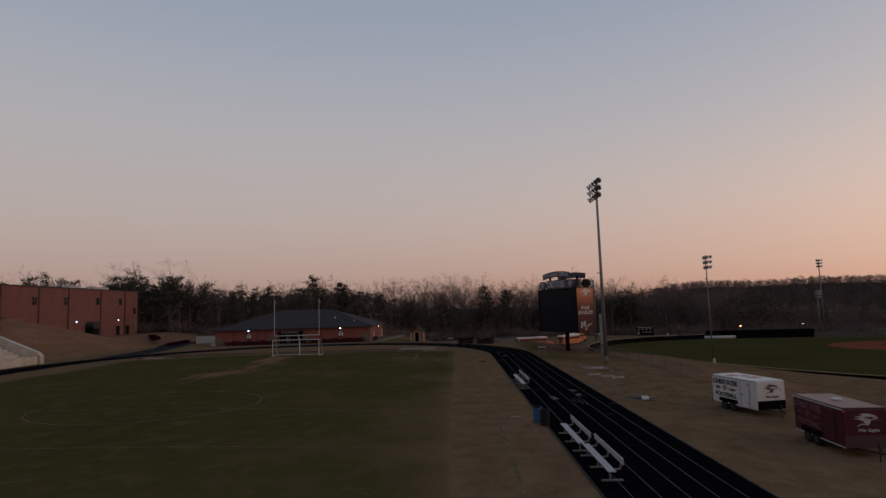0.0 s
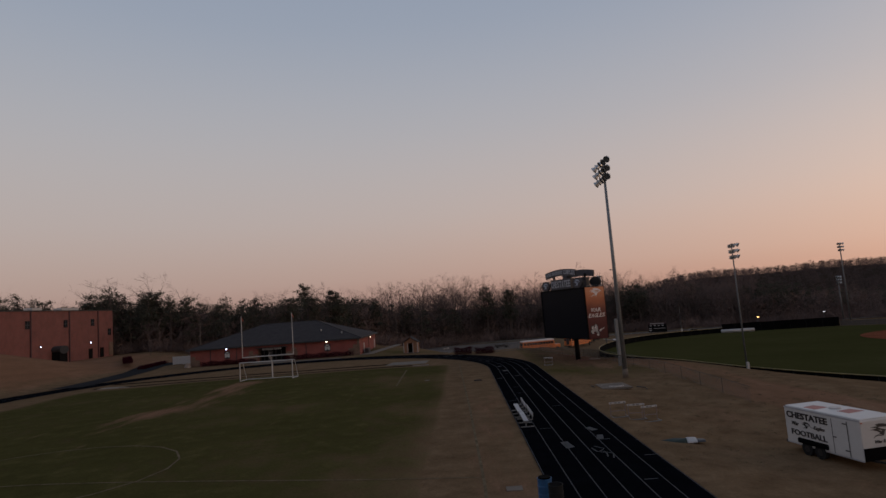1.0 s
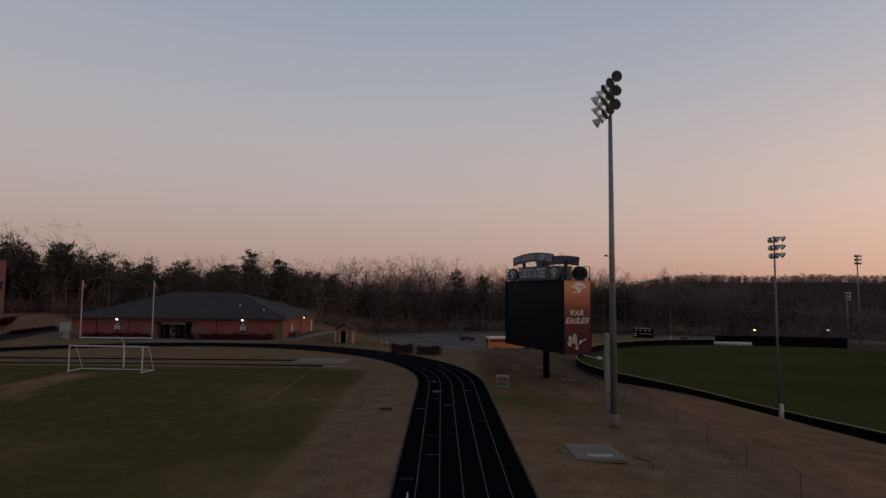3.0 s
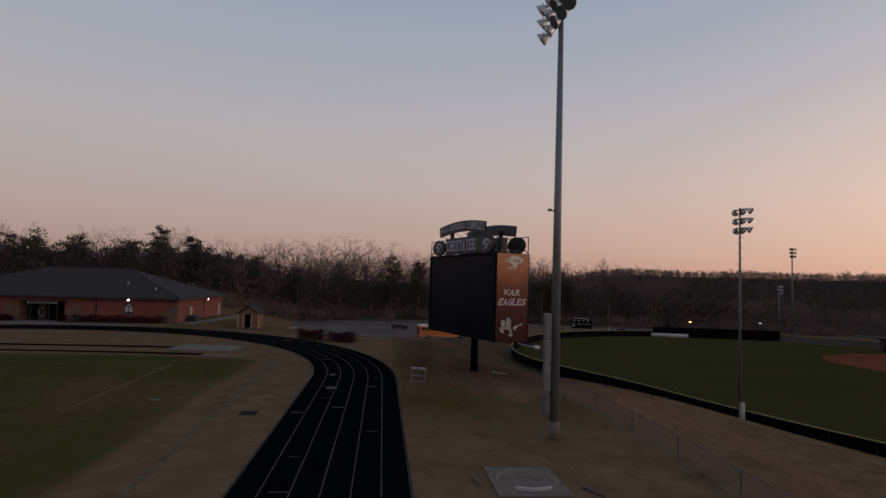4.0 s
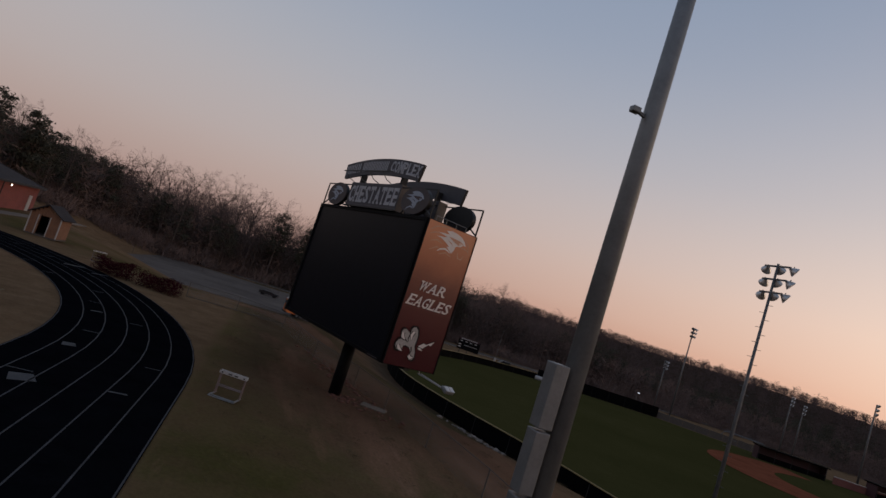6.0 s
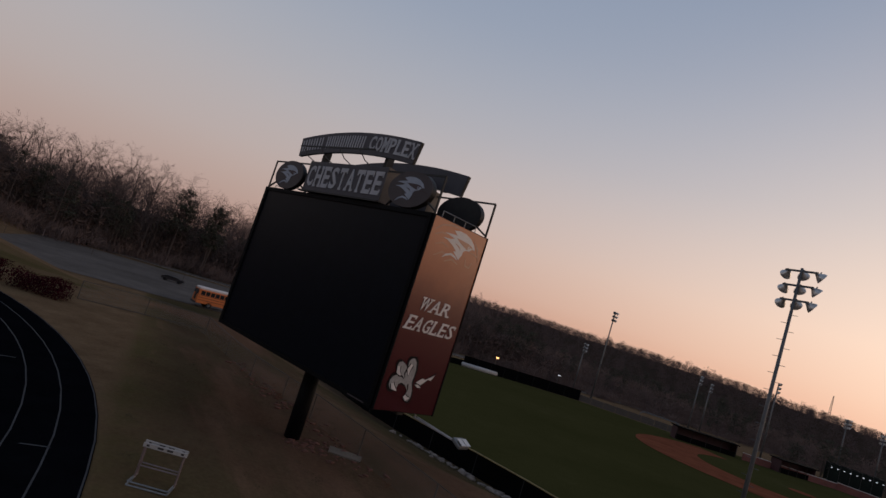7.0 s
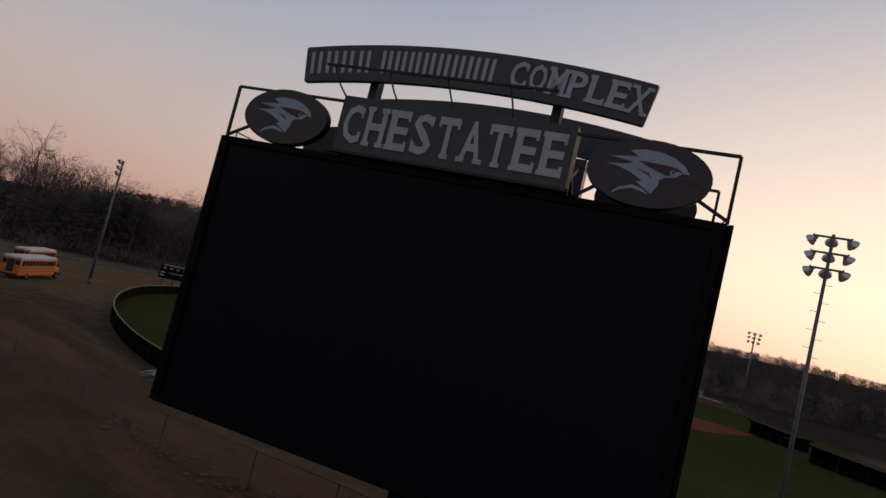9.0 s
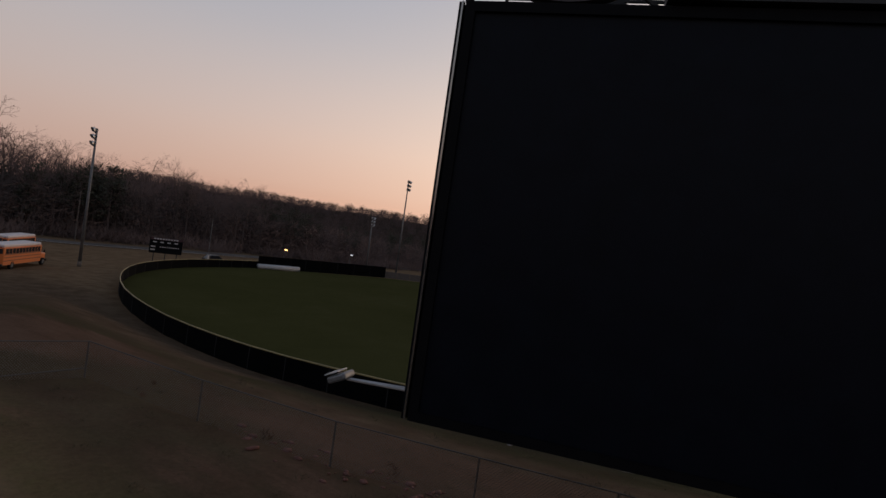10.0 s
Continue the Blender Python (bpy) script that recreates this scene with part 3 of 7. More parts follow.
# outfield fence line, from the near corner round to the far bullpen wall
FENCE = curve_through([(60, 52), (50, 64), (44.5, 75), (41.6, 84), (39.6, 92), (36.2, 103), (32.6, 116), (31.4, 126), (32.6, 138), (37, 153), (45, 169), (54.5, 181), (67.5, 190), (84, 194.5)], 6)
BULLPEN = [(84, 194.5), (98, 191), (114, 185.5)]


def make_ground():
    def axis(lo, hi, step, far):
        a = list(np.arange(lo, hi + 0.1, step))
        s, v = step, hi
        while v < far:
            s *= 1.28
            v += s
            a.append(v)
        s, v = step, lo
        while v > -far:
            s *= 1.28
            v -= s
            a.insert(0, v)
        return a
    xs, ys = axis(-112, 160, 2.0, 3200), axis(-24, 230, 2.0, 3200)
    xs = sorted(set(xs) | {x + 1.0 for x in xs if -40 < x < 36})
    ys = sorted(set(ys) | {y + 1.0 for y in ys if 40 < y < 126})
    V = [(x, y, land(x, y)) for y in ys for x in xs]
    nx = len(xs)
    F = [(j * nx + i, j * nx + i + 1, (j + 1) * nx + i + 1, (j + 1) * nx + i) for j in range(len(ys) - 1) for i in range(nx - 1)]
    me = arrays_mesh("ground", V, F, "ground")
    me.polygons.foreach_set("use_smooth", [True] * len(me.polygons))
    col = []
    for x, y, z in V:
        inside = sstep(-53, -49, x) * sstep(4.2, -0.5, x) * sstep(98.5, 94.5, y)
        green = 0.2 + 0.58 * inside - 0.10 * sstep(-22, 2, x) * sstep(60, 90, y) * inside
        rr = math.hypot(x - MID_X, max(0, y - Y_N))
        if inside < 0.5 and rr < 32 and y < 122:
            green = 0.10 + 0.14 * sstep(1, -6, x)
        if x > 12:
            green = 0.12 + 0.42 * sstep(66, 82, y) * sstep(30, 22, x)
        if x > 24 and y < 120:
            gap = fence_x(y) - x
            green = 0.16 + 0.55 * sstep(9, 5, gap) * sstep(-1, 1, gap) + 0.35 * noise.noise(Vector((x * 0.12, y * 0.07, 8)))
        if -18 < x < 10 and 119 < y < 150:
            green = 0.5
        if x < -62:
            green = 0.16
        green -= 0.30 * sstep(-7, 3, x) * sstep(7.5, 6, x) * sstep(75, 45, y)
        bare = 0.16 + 0.25 * sstep(1.5, 4.5, x) * sstep(7.5, 6, x) * sstep(86, 60, y)
        bare += 0.16 * sstep(93, 99, y) * sstep(124, 118, y) * sstep(6, 0, x) * sstep(-56, -50, x)
        # goal-mouth streak, trailer ground, bank, foot of the scoreboard
        d = abs((x - (-23.9)) - (0.012) * (y - 88.5) + 2.2 * noise.noise(Vector((x * 0.1, y * 0.09, 5))))
        bare += (0.42 + 0.35 * noise.noise(Vector((x * 0.2, y * 0.2, 0)))) * sstep(4.6, 0.2, d) * sstep(54, 66, y) * sstep(95, 88, y)
        bare += 0.16 * sstep(14, 18, x) * sstep(72, 52, y) * sstep(34, 24, x)
        bare += (0.50 + 0.4 * noise.noise(Vector((x * 0.25, y * 0.05, 6)))) * sstep(23.5, 26, x) * sstep(33, 28, x) * sstep(100, 80, y)
        bare += 0.14 * sstep(17, 20, x) * sstep(32, 26, x) * sstep(88, 96, y) * sstep(122, 112, y)
        bare += 0.34 * sstep(9, 4, math.hypot((x - 21.5) / 1.0, (y - 96) / 2.2))
        bare += 0.22 * sstep(12, 5, math.hypot((x - 13), (y - 126) / 1.2)) * sstep(6, 12, x)
        rut = abs(x - float(np.interp(y, (56, 78.5, 88, 97.5, 104, 113), (21, 21, 19.8, 17.8, 15.9, 13.8))) + 0.5 * noise.noise(Vector((y * 0.15, 2, 0))))
        bare += (0.30 + 0.3 * noise.noise(Vector((x * 0.3, y * 0.3, 4)))) * sstep(1.3, 0.3, rut) * sstep(82, 90, y) * sstep(116, 112, y)
        bare += 0.5 * sstep(6, 2.5, math.hypot((x - 18.5) / 1.3, (y - 121) / 1.2))
        bare += 0.62 * sstep(-64, -70, x) * sstep(175, 150, y)
        bare -= 0.25 * sstep(24, 28, x) * sstep(94, 102, y) * sstep(130, 122, y)
        r = math.hypot(x - 20, y - 60)
        wood = sstep(175, 215, r) if y > 60 else sstep(260, 330, r)
        if x > 28:
            bearing = math.degrees(math.atan2(x - 20, y - 60))
            wood = max(sstep(238, 268, r), sstep(150, 175, r) * sstep(56, 66, bearing), sstep(100, 122, r) * sstep(64, 72, bearing))
        # mixes in the dark litter colour on terrace and bank round the scoreboard
        dark_bank = 0.55 * sstep(12.9, 15, x) * sstep(40, 33, x) * sstep(80, 96, y) * sstep(185, 160, y)
        wood = max(wood, dark_bank)
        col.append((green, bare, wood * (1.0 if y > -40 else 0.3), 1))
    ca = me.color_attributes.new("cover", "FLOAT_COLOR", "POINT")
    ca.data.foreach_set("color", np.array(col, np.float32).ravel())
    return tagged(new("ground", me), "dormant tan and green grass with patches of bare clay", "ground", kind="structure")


make_ground()

# running track with its lane lines
track = solid("running_track", oval_band(0, WIDE, 0.03), "track", Matrix(), "black rubber running track with worn white lane lines", "track", kind="structure")
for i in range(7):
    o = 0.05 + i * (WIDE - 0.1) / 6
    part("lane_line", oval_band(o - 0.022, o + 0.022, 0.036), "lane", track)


def lane_mark(x, y, w, l, turn=0.0):
    c, s = math.cos(turn), math.sin(turn)
    pts = [(-w / 2, -l / 2), (w / 2, -l / 2 * 0.8), (w / 2 * 0.9, l / 2), (-w / 2 * 0.8, l / 2 * 0.9)]
    bm = bmesh.new()
    bm.faces.new([bm.verts.new((x + a * c - b * s, y + a * s + b * c, 0.036)) for a, b in pts])
    part("lane_mark", bm, "lane_mark", track)


for x, y, w, l, t in ((8.8, 45.6, 0.5, 1.5, 0.1), (10.9, 49.1, 0.45, 1.0, 0.3), (10.9, 46.9, 0.4, 1.1, -0.2), (8.45, 83.4, 0.75, 0.8, 0.4), (8.1, 88.6, 0.5, 0.55, 0.3),
                      (1.2, 111.5, 1.6, 0.35, 0.7), (3.2, 110.6, 1.3, 0.3, 0.7), (7.3, 76.5, 0.6, 0.2, 0.0), (9.3, 77.8, 0.7, 0.18, 0.0), (11.0, 84.0, 0.6, 0.15, 0.1), (6.9, 96.5, 0.6, 0.18, 0.5)):
    lane_mark(x, y, w, l, t)
rng = random.Random(5)
for i in range(24):
    lane = rng.randrange(6)
    (px, py), (nx, ny) = oval_station(0.55 + 0.85 * i / 24)
    o = lane + 0.5 + rng.uniform(-0.2, 0.2)
    lane_mark(px + nx * o, py + ny * o, rng.uniform(0.5, 0.85), 0.07, math.atan2(ny, nx))
for pts in (((10.1, 44.9), (10.5, 44.3), (10.2, 43.9), (10.7, 43.2), (10.5, 42.4)), ((9.9, 44.6), (10.0, 43.8), (10.4, 43.4), (10.3, 42.7))):
    part("chalk_scrawl", ribbon(pts, 0.07, 0.036, 1.0), "lane_mark", track)

# field markings
lines = thing("field_lines", Matrix(), "worn pale paint lines on the grass field", "field line", kind="structure")


def field_line(pts, w=0.1):
    part("painted_line", ribbon(pts, w, 0.012, 2.0), "field_line", lines)


field_line([(4.0, -20), (4.0, 40), (3.7, 60), (3.3, 78), (2.9, 96)], 0.14)
field_line([(-52, 45.2), (-20, 44.0), (4.0, 40.8)], 0.1)
field_line([(-4.25, 92.0), (-3.9, 75.9)], 0.16)
field_line([(-21.6 + 8.2 * math.cos(a / 20 * math.tau), 45.6 + 7.2 * math.sin(a / 20 * math.tau)) for a in range(21)], 0.12)
field_line([(-52, 33), (-2, 31.5)], 0.1)
field_line([(-36, 90.6), (-10, 90.4)], 0.1)

# runways and pads inside the north bend
for y in (103.8, 98.8):
    solid("jump_runway", ribbon([(-52, y + 0.4), (-4, y - 0.2)], 1.25, 0.014), "track", Matrix(), "narrow black rubber jump runway in the grass", "runway", "jump runways", "structure")


def pad(outline, label, mat="concrete", thick=0.05):
    z = land(*outline[0])
    return solid("concrete_pad", slab(outline, z - 0.1, z + thick), mat, Matrix(), label, "concrete pad", kind="structure")


pad([(-8.4, 101.6), (-2.2, 100.6), (-1.9, 105.4), (-7.8, 106.2)], "grey concrete take-off pad beside the jump runway", "concrete", 0.03)
pad([(-3.9, 97.4), (-1.6, 97.4), (-1.6, 98.4), (-3.9, 98.4)], "small pale concrete slab in the grass", "concrete", 0.03)
pad([(-51, 98.4), (-38, 97.0), (-38, 98.3), (-51, 100.4)], "pale sand strip at the runway's end", "chalk", 0.025)
pad([(4.9, 38.5), (5.6, 38.5), (5.6, 39.1), (4.9, 39.1)], "small pale cover plate in the worn grass", "concrete", 0.03)
pad([(-1.0, 79.0), (-0.5, 79.0), (-0.5, 79.4), (-1.0, 79.4)], "small valve cover in the grass", "concrete", 0.03)
pad([(4.5, 76.0), (5.3, 76.0), (5.3, 76.8), (4.5, 76.8)], "dark drain grate beside the track", "dark_asphalt", 0.03)

# drives and the car park
solid("parking_lot", ribbon([(-14, 202), (12, 200), (31, 199)], 62, 0.06, 4), "asphalt", Matrix(), "pale weathered asphalt parking lot", "parking lot", kind="structure")
solid("road", ribbon([(-70, 240), (-20, 243), (30, 238), (62, 226), (130, 219), (230, 206)], 7, 0.08, 6), "asphalt", Matrix(), "grey asphalt road along the woods", "road", kind="structure")
solid("kerb", ribbon([(-70, 235.6), (-20, 238.4), (30, 233.6), (60, 222.2), (98, 217.4)], 0.3, 0.2, 6), "pale_concrete", Matrix(), "pale concrete kerb along the road", "kerb", kind="structure")
solid("service_drive", ribbon([(-59.5, 104), (-60, 116), (-62.5, 130), (-66, 142), (-64, 152), (-58, 168)], 5.5, 0.05, 2), "dark_asphalt", Matrix(), "dark asphalt service drive", "road", kind="structure")
solid("entry_walk", slab([(-38.6, 125.6), (-20, 124.9), (-20, 126.4), (-31.5, 127.6), (-32.4, 131.3), (-38.4, 131.3)], -0.05, 0.035), "concrete", Matrix(), "concrete walk to the field house entrance", "walkway", kind="structure")
pad([(-17.4, 130), (-14.6, 131), (-11.5, 158), (-13.0, 158)], "concrete walk along the field house wall", "concrete", 0.04)

# ---- the big scoreboard ----
HALF, DEEP, Z_LO, Z_HI = 5.935, 2.927, 2.56, 9.33


def eagle_head(name, parent, m, s, mats):
    """A swept bird's head: crest of long feathers, brow band, ringed eye, thin neck stroke and hooked beak line."""
    head = [(-0.41, 0.55), (-0.13, 0.61), (0.17, 0.59), (0.44, 0.51), (0.64, 0.38), (0.76, 0.22), (0.62, 0.22), (0.50, 0.12), (0.34, 0.10), (0.24, 0.04), (0.23, -0.08), (0.13, -0.27), (0.03, -0.21), (-0.19, -0.07), (-0.07, -0.04), (-0.33, 0.10), (-0.58, 0.19), (-0.82, 0.22), (-0.45, 0.26), (-0.30, 0.31), (-0.52, 0.35), (-0.78, 0.38), (-0.48, 0.42), (-0.22, 0.44)]
    brow = [(-0.22, 0.36), (-0.03, 0.36), (0.18, 0.35), (0.36, 0.34), (0.52, 0.31), (0.66, 0.23), (0.52, 0.25), (0.47, 0.15), (0.35, 0.14), (0.16, 0.20), (0.02, 0.25)]
    slit = [(-0.24, 0.20), (0.02, 0.14), (0.10, 0.02), (0.02, 0.09)]
    sc = lambda pts: [(a * s[0], (b - 0.14) * s[1]) for a, b in pts]
    p = part(name, slab(sc(head), 0, 0.006, put=front), mats[0], parent, "pale swept bird-head emblem", m)
    part("brow", slab(sc(brow), 0.0062, 0.010, put=front), mats[1], p)
    part("feather_slit", slab(sc(slit), 0.0062, 0.010, put=front), mats[1], p)
    part("eye", slab(sc([(0.45 + a, 0.21 + b) for a, b in ellipse(0.055, 0.06, 12)]), 0.0102, 0.013, put=front), mats[0], p)
    part("pupil", slab(sc([(0.46 + a, 0.22 + b) for a, b in ellipse(0.03, 0.035, 10)]), 0.0132, 0.016, put=front), mats[1], p)
    part("neck_stroke", slab(stroke_outline(sc([(-0.60, -0.36), (-0.46, -0.25), (-0.24, -0.18), (-0.06, -0.22), (0.06, -0.28)]), [w * s[0] for w in (0.02, 0.06, 0.07, 0.06, 0.02)]), 0, 0.006, put=front), mats[0], p)
    part("beak_line", slab(stroke_outline(sc([(0.53, 0.10), (0.78, 0.09), (0.96, 0.04), (1.04, -0.10)]), [w * s[0] for w in (0.02, 0.035, 0.035, 0.015)]), 0, 0.005, put=front), mats[2], p)
    return p


def stroke_outline(pts, widths):
    """An outline of changing width round a bent line."""
    left, right = [], []
    for i, (x, z) in enumerate(pts):
        a, b = pts[max(0, i - 1)], pts[min(len(pts) - 1, i + 1)]
        d = Vector((b[0] - a[0], b[1] - a[1])).normalized()
        w = widths[i] / 2
        left.append((x - d.y * w, z + d.x * w))
        right.append((x + d.y * w, z - d.x * w))
    d = Vector((pts[-1][0] - pts[-2][0], pts[-1][1] - pts[-2][1])).normalized()
    tip = [(pts[-1][0] + d.x * widths[-1] * 0.5, pts[-1][1] + d.y * widths[-1] * 0.5)]
    return left + tip + right[::-1]


def arch_outline(n=24):
    top, low = [], []
    for i in range(n + 1):
        f = 2 * i / n - 1
        top.append((4.12 * f, 11.80 + 0.34 * (1 - f * f)))
        low.append((3.98 * f, 10.94 + 0.30 * (1 - f * f)))
    return top, low


def make_scoreboard():
    sb = thing("scoreboard", pose(17.92, 94.08, 0, 0, 0, -69.87), "large black video scoreboard on a single steel post, switched off", "scoreboard")
    mid = DEEP / 2
    part("post", rod((0.55, mid - 0.15, -0.7), (0.55, mid - 0.15, 2.62), 0.33, n=24), "black", sb, "round black steel post", smooth=True)
    part("post_footing", box((0.55, mid - 0.15, -0.62), (1.3, 1.3, 0.36), 0.03), "concrete", sb, "pale concrete footing")
    cab = part("cabinet", box((0, mid, (Z_LO + Z_HI) / 2), (2 * HALF, DEEP - 0.16, Z_HI - Z_LO), 0.02), "black", sb, "black sheet-metal cabinet")
    for y, s in ((0.0, -1), (DEEP, 1)):
        scr = part("screen", box((0, y + 0.04 * -s, (Z_LO + Z_HI) / 2), (2 * HALF - 0.3, 0.08, Z_HI - Z_LO - 0.3)), "screen", sb, "black unlit LED screen")
        f = bmesh.new()
        for z in (Z_LO + 0.08, Z_HI - 0.08):
            box((0, y, z), (2 * HALF - 0.17, 0.12, 0.16), 0, f)
        for x in (-HALF + 0.165, HALF - 0.165):
            box((x, y, (Z_LO + Z_HI) / 2), (0.16, 0.12, Z_HI - Z_LO - 0.32), 0, f)
        part("screen_border", f, "black", sb)
        for x in (-1,) if s < 0 else ():
            part("corner_strip", slab([(x * (HALF - 0.04), -0.062), (x * (HALF + 0.046), 0.02), (x * (HALF + 0.046), 0.10), (x * (HALF - 0.04), 0.05)][::x], Z_LO, Z_HI, put=lambda a, b, c: (a, y - s * b if s > 0 else y + b, c)), "strip", sb, "polished black corner strip")
    part("underside_rail", box((0, mid, Z_LO - 0.06), (2 * HALF - 0.3, 0.3, 0.12)), "steel_black", sb)
    part("maker_plate", box((5.08, -0.085, Z_LO + 0.08), (0.9, 0.012, 0.035)), "oval_face", sb, "small unreadable plate")
    # printed end banners
    for side in (1, -1):
        T = Matrix.Translation((side * HALF, mid, 0)) @ pose(0, 0, 0, 0, 0, 90 if side > 0 else -90)
        LX = 0.75 * side
        bn = part("end_banner", box((0, 0, (Z_LO + Z_HI) / 2), (DEEP - 0.06, 0.03, Z_HI - Z_LO - 0.06), 0.004), "banner", sb, "copper to maroon printed vinyl end banner", T)
        K = lambda x, z: pose(x, -0.018, z)
        block_letters("WAR", 0.47, 1.50, "banner_white", bn, K(-0.06, 6.33), shear=0.36, bold=0.006, label="white slanted lettering")
        block_letters("EAGLES", 0.50, 2.4, "banner_white", bn, K(0.0, 5.62), shear=0.36, bold=0.006, label="white slanted lettering")
        eagle_head("emblem", bn, K(0.12, 8.62), (1.12, 1.12), ("banner_white", "banner_faint", "banner_faint"))
        for pts in (((-1.25, 8.86), (-0.95, 9.10), (-0.45, 9.22), (0.05, 9.20)), ((-1.20, 8.70), (-0.90, 8.84), (-0.60, 8.84)), ((-1.05, 8.40), (-0.72, 8.52), (-0.38, 8.44)), ((-0.98, 8.00), (-0.62, 8.22), (-0.30, 8.16)), ((-0.40, 7.94), (-0.05, 8.10), (0.30, 8.00)), ((0.62, 8.30), (0.70, 8.06), (0.92, 8.04), (1.0, 8.24)), ((0.80, 9.02), (1.10, 8.78), (1.20, 8.50))):
            part("faint_feather", slab(stroke_outline(pts, [0.03] + [0.065] * (len(pts) - 2) + [0.03]), 0, 0.004, put=front), "banner_faint", bn, "faint copper feather line", K(0, 0))
        # the clawed emblem near the foot
        claw = [(-0.30, 4.46), (-0.16, 4.34), (-0.08, 4.07), (-0.08, 3.85), (-0.10, 3.63), (0.02, 3.38), (0.06, 3.12), (-0.02, 2.98), (-0.16, 2.98), (-0.30, 3.06), (-0.22, 3.22), (-0.24, 3.38), (-0.38, 3.52), (-0.58, 3.58), (-0.70, 3.52), (-0.72, 3.38), (-0.80, 3.28), (-0.98, 3.30), (-1.10, 3.44), (-1.12, 3.60), (-1.04, 3.74), (-0.84, 3.84), (-0.94, 3.96), (-0.99, 4.10), (-0.94, 4.24), (-0.80, 4.28), (-0.60, 4.18), (-0.47, 4.02), (-0.50, 4.18), (-0.50, 4.34), (-0.42, 4.44)]
        part("claw_edge", slab([(a + 0.085 * (1 if a > -0.42 else -1), b + 0.07 * (1 if b > 3.68 else -1)) for a, b in claw], 0, 0.012, put=front), "banner_edge", bn, "black printed edge", K(0, 0.0))
        part("claw", slab(claw, 0.013, 0.018, put=front), "banner_grey", bn, "grey claw shape", K(0, 0))
        for nail in (((-0.92, 4.10), (-0.88, 3.92), (-0.74, 3.82)), ((-0.34, 4.24), (-0.42, 4.06), (-0.38, 3.88)), ((-0.98, 3.52), (-0.90, 3.38), (-0.72, 3.30)), ((-0.26, 3.16), (-0.14, 3.06), (0.0, 3.10))):
            part("nail_edge", slab(stroke_outline(nail, (0.20, 0.22, 0.10)), 0.019, 0.022, put=front), "banner_edge", bn, "black printed edge", K(0, 0))
            part("claw_nail", slab(stroke_outline(nail, (0.11, 0.15, 0.05)), 0.023, 0.026, put=front), "banner_white", bn, "white claw nail", K(0, 0))
        for crease in (((-0.50, 4.10), (-0.56, 3.90), (-0.50, 3.76)), ((-0.84, 3.80), (-0.66, 3.80), (-0.52, 3.72)), ((-0.26, 3.56), (-0.20, 3.40), (-0.22, 3.24))):
            part("claw_crease", slab(stroke_outline(crease, (0.07, 0.06, 0.02)), 0.019, 0.021, put=front), "banner_edge", bn, "black printed crease", K(0, 0))
        bolt = [(0.10, 3.66), (0.37, 3.84), (0.52, 3.80), (0.93, 4.02), (0.78, 3.80), (0.64, 3.83), (0.36, 3.60)]
        part("bolt_edge", slab([((a - 0.5) * 1.14 + 0.5, (b - 3.8) * 1.45 + 3.8) for a, b in bolt], 0, 0.012, put=front), "banner_edge", bn, "", K(0, 0))
        part("bolt", slab(bolt, 0.014, 0.022, put=front), "banner_white", bn, "white zigzag bolt", K(0, 0))
        part("bolt", slab([(0.08, 3.58), (0.24, 3.60), (0.40, 3.50), (0.22, 3.50)], 0.014, 0.022, put=front), "banner_white", bn, "white zigzag bolt", K(0, 0))
        tr = bmesh.new()
        for x in (-DEEP / 2 + 0.01, DEEP / 2 - 0.01):
            box((x, 0, (Z_LO + Z_HI) / 2), (0.05, 0.08, Z_HI - Z_LO), 0, tr)
        part("banner_trim", tr, "black", sb, "", T)
        # flood lamp on an arm that lights the banner from below
        arm = bmesh.new()
        for dx in (-0.05, 0.05):
            rod((LX + dx * 2, 0.1, Z_LO - 0.12), (LX + dx * 0.4, -2.0, Z_LO - 0.2), 0.03, n=6, bm=arm)
        rod((LX, 0.15, Z_LO), (LX, 0.1, Z_LO - 0.15), 0.03, n=6, bm=arm)
        am = part("lamp_arm", arm, "white_worn", sb, "thin galvanised lamp arm", T)
        hd = box((LX, -2.15, Z_LO - 0.18), (0.5, 0.42, 0.14), 0.04, rot=pose(0, 0, 0, 25))
        part("banner_lamp", hd, "galv", am, "grey flood lamp head")
        for dx in (-0.12, 0.12):
            part("lamp_window", box((LX + dx, -2.28, Z_LO - 0.1), (0.2, 0.32, 0.02), rot=pose(0, 0, 0, 25)), "white", am, "pale lamp window")
    # signs along the top, front and back
    for y, s in ((0.0, 1), (DEEP, -1)):
        T = Matrix.Translation((0, y, 0)) @ (Matrix() if s > 0 else pose(0, 0, 0, 0, 0, 180))
        nb = part("name_sign", box((0, 0.27, 10.115), (5.5, 0.54, 1.36), 0.015), "sign", sb, "charcoal box sign with silver letters", T)
        part("sign_edge", box((-2.76, 0.27, 10.115), (0.02, 0.56, 1.38)), "box_side", nb, "tan painted edge")
        part("sign_edge", box((2.76, 0.27, 10.115), (0.02, 0.56, 1.38)), "box_side", nb, "tan painted edge")
        block_letters("CHESTATEE", 0.94, 5.24, "letter", nb, pose(0, -0.003, 10.13), bold=0.022, label="silver-grey block lettering")
        part("sign_ledge", box((0, -0.06, 9.41), (5.7, 0.22, 0.06)), "steel_black", sb, "", T)
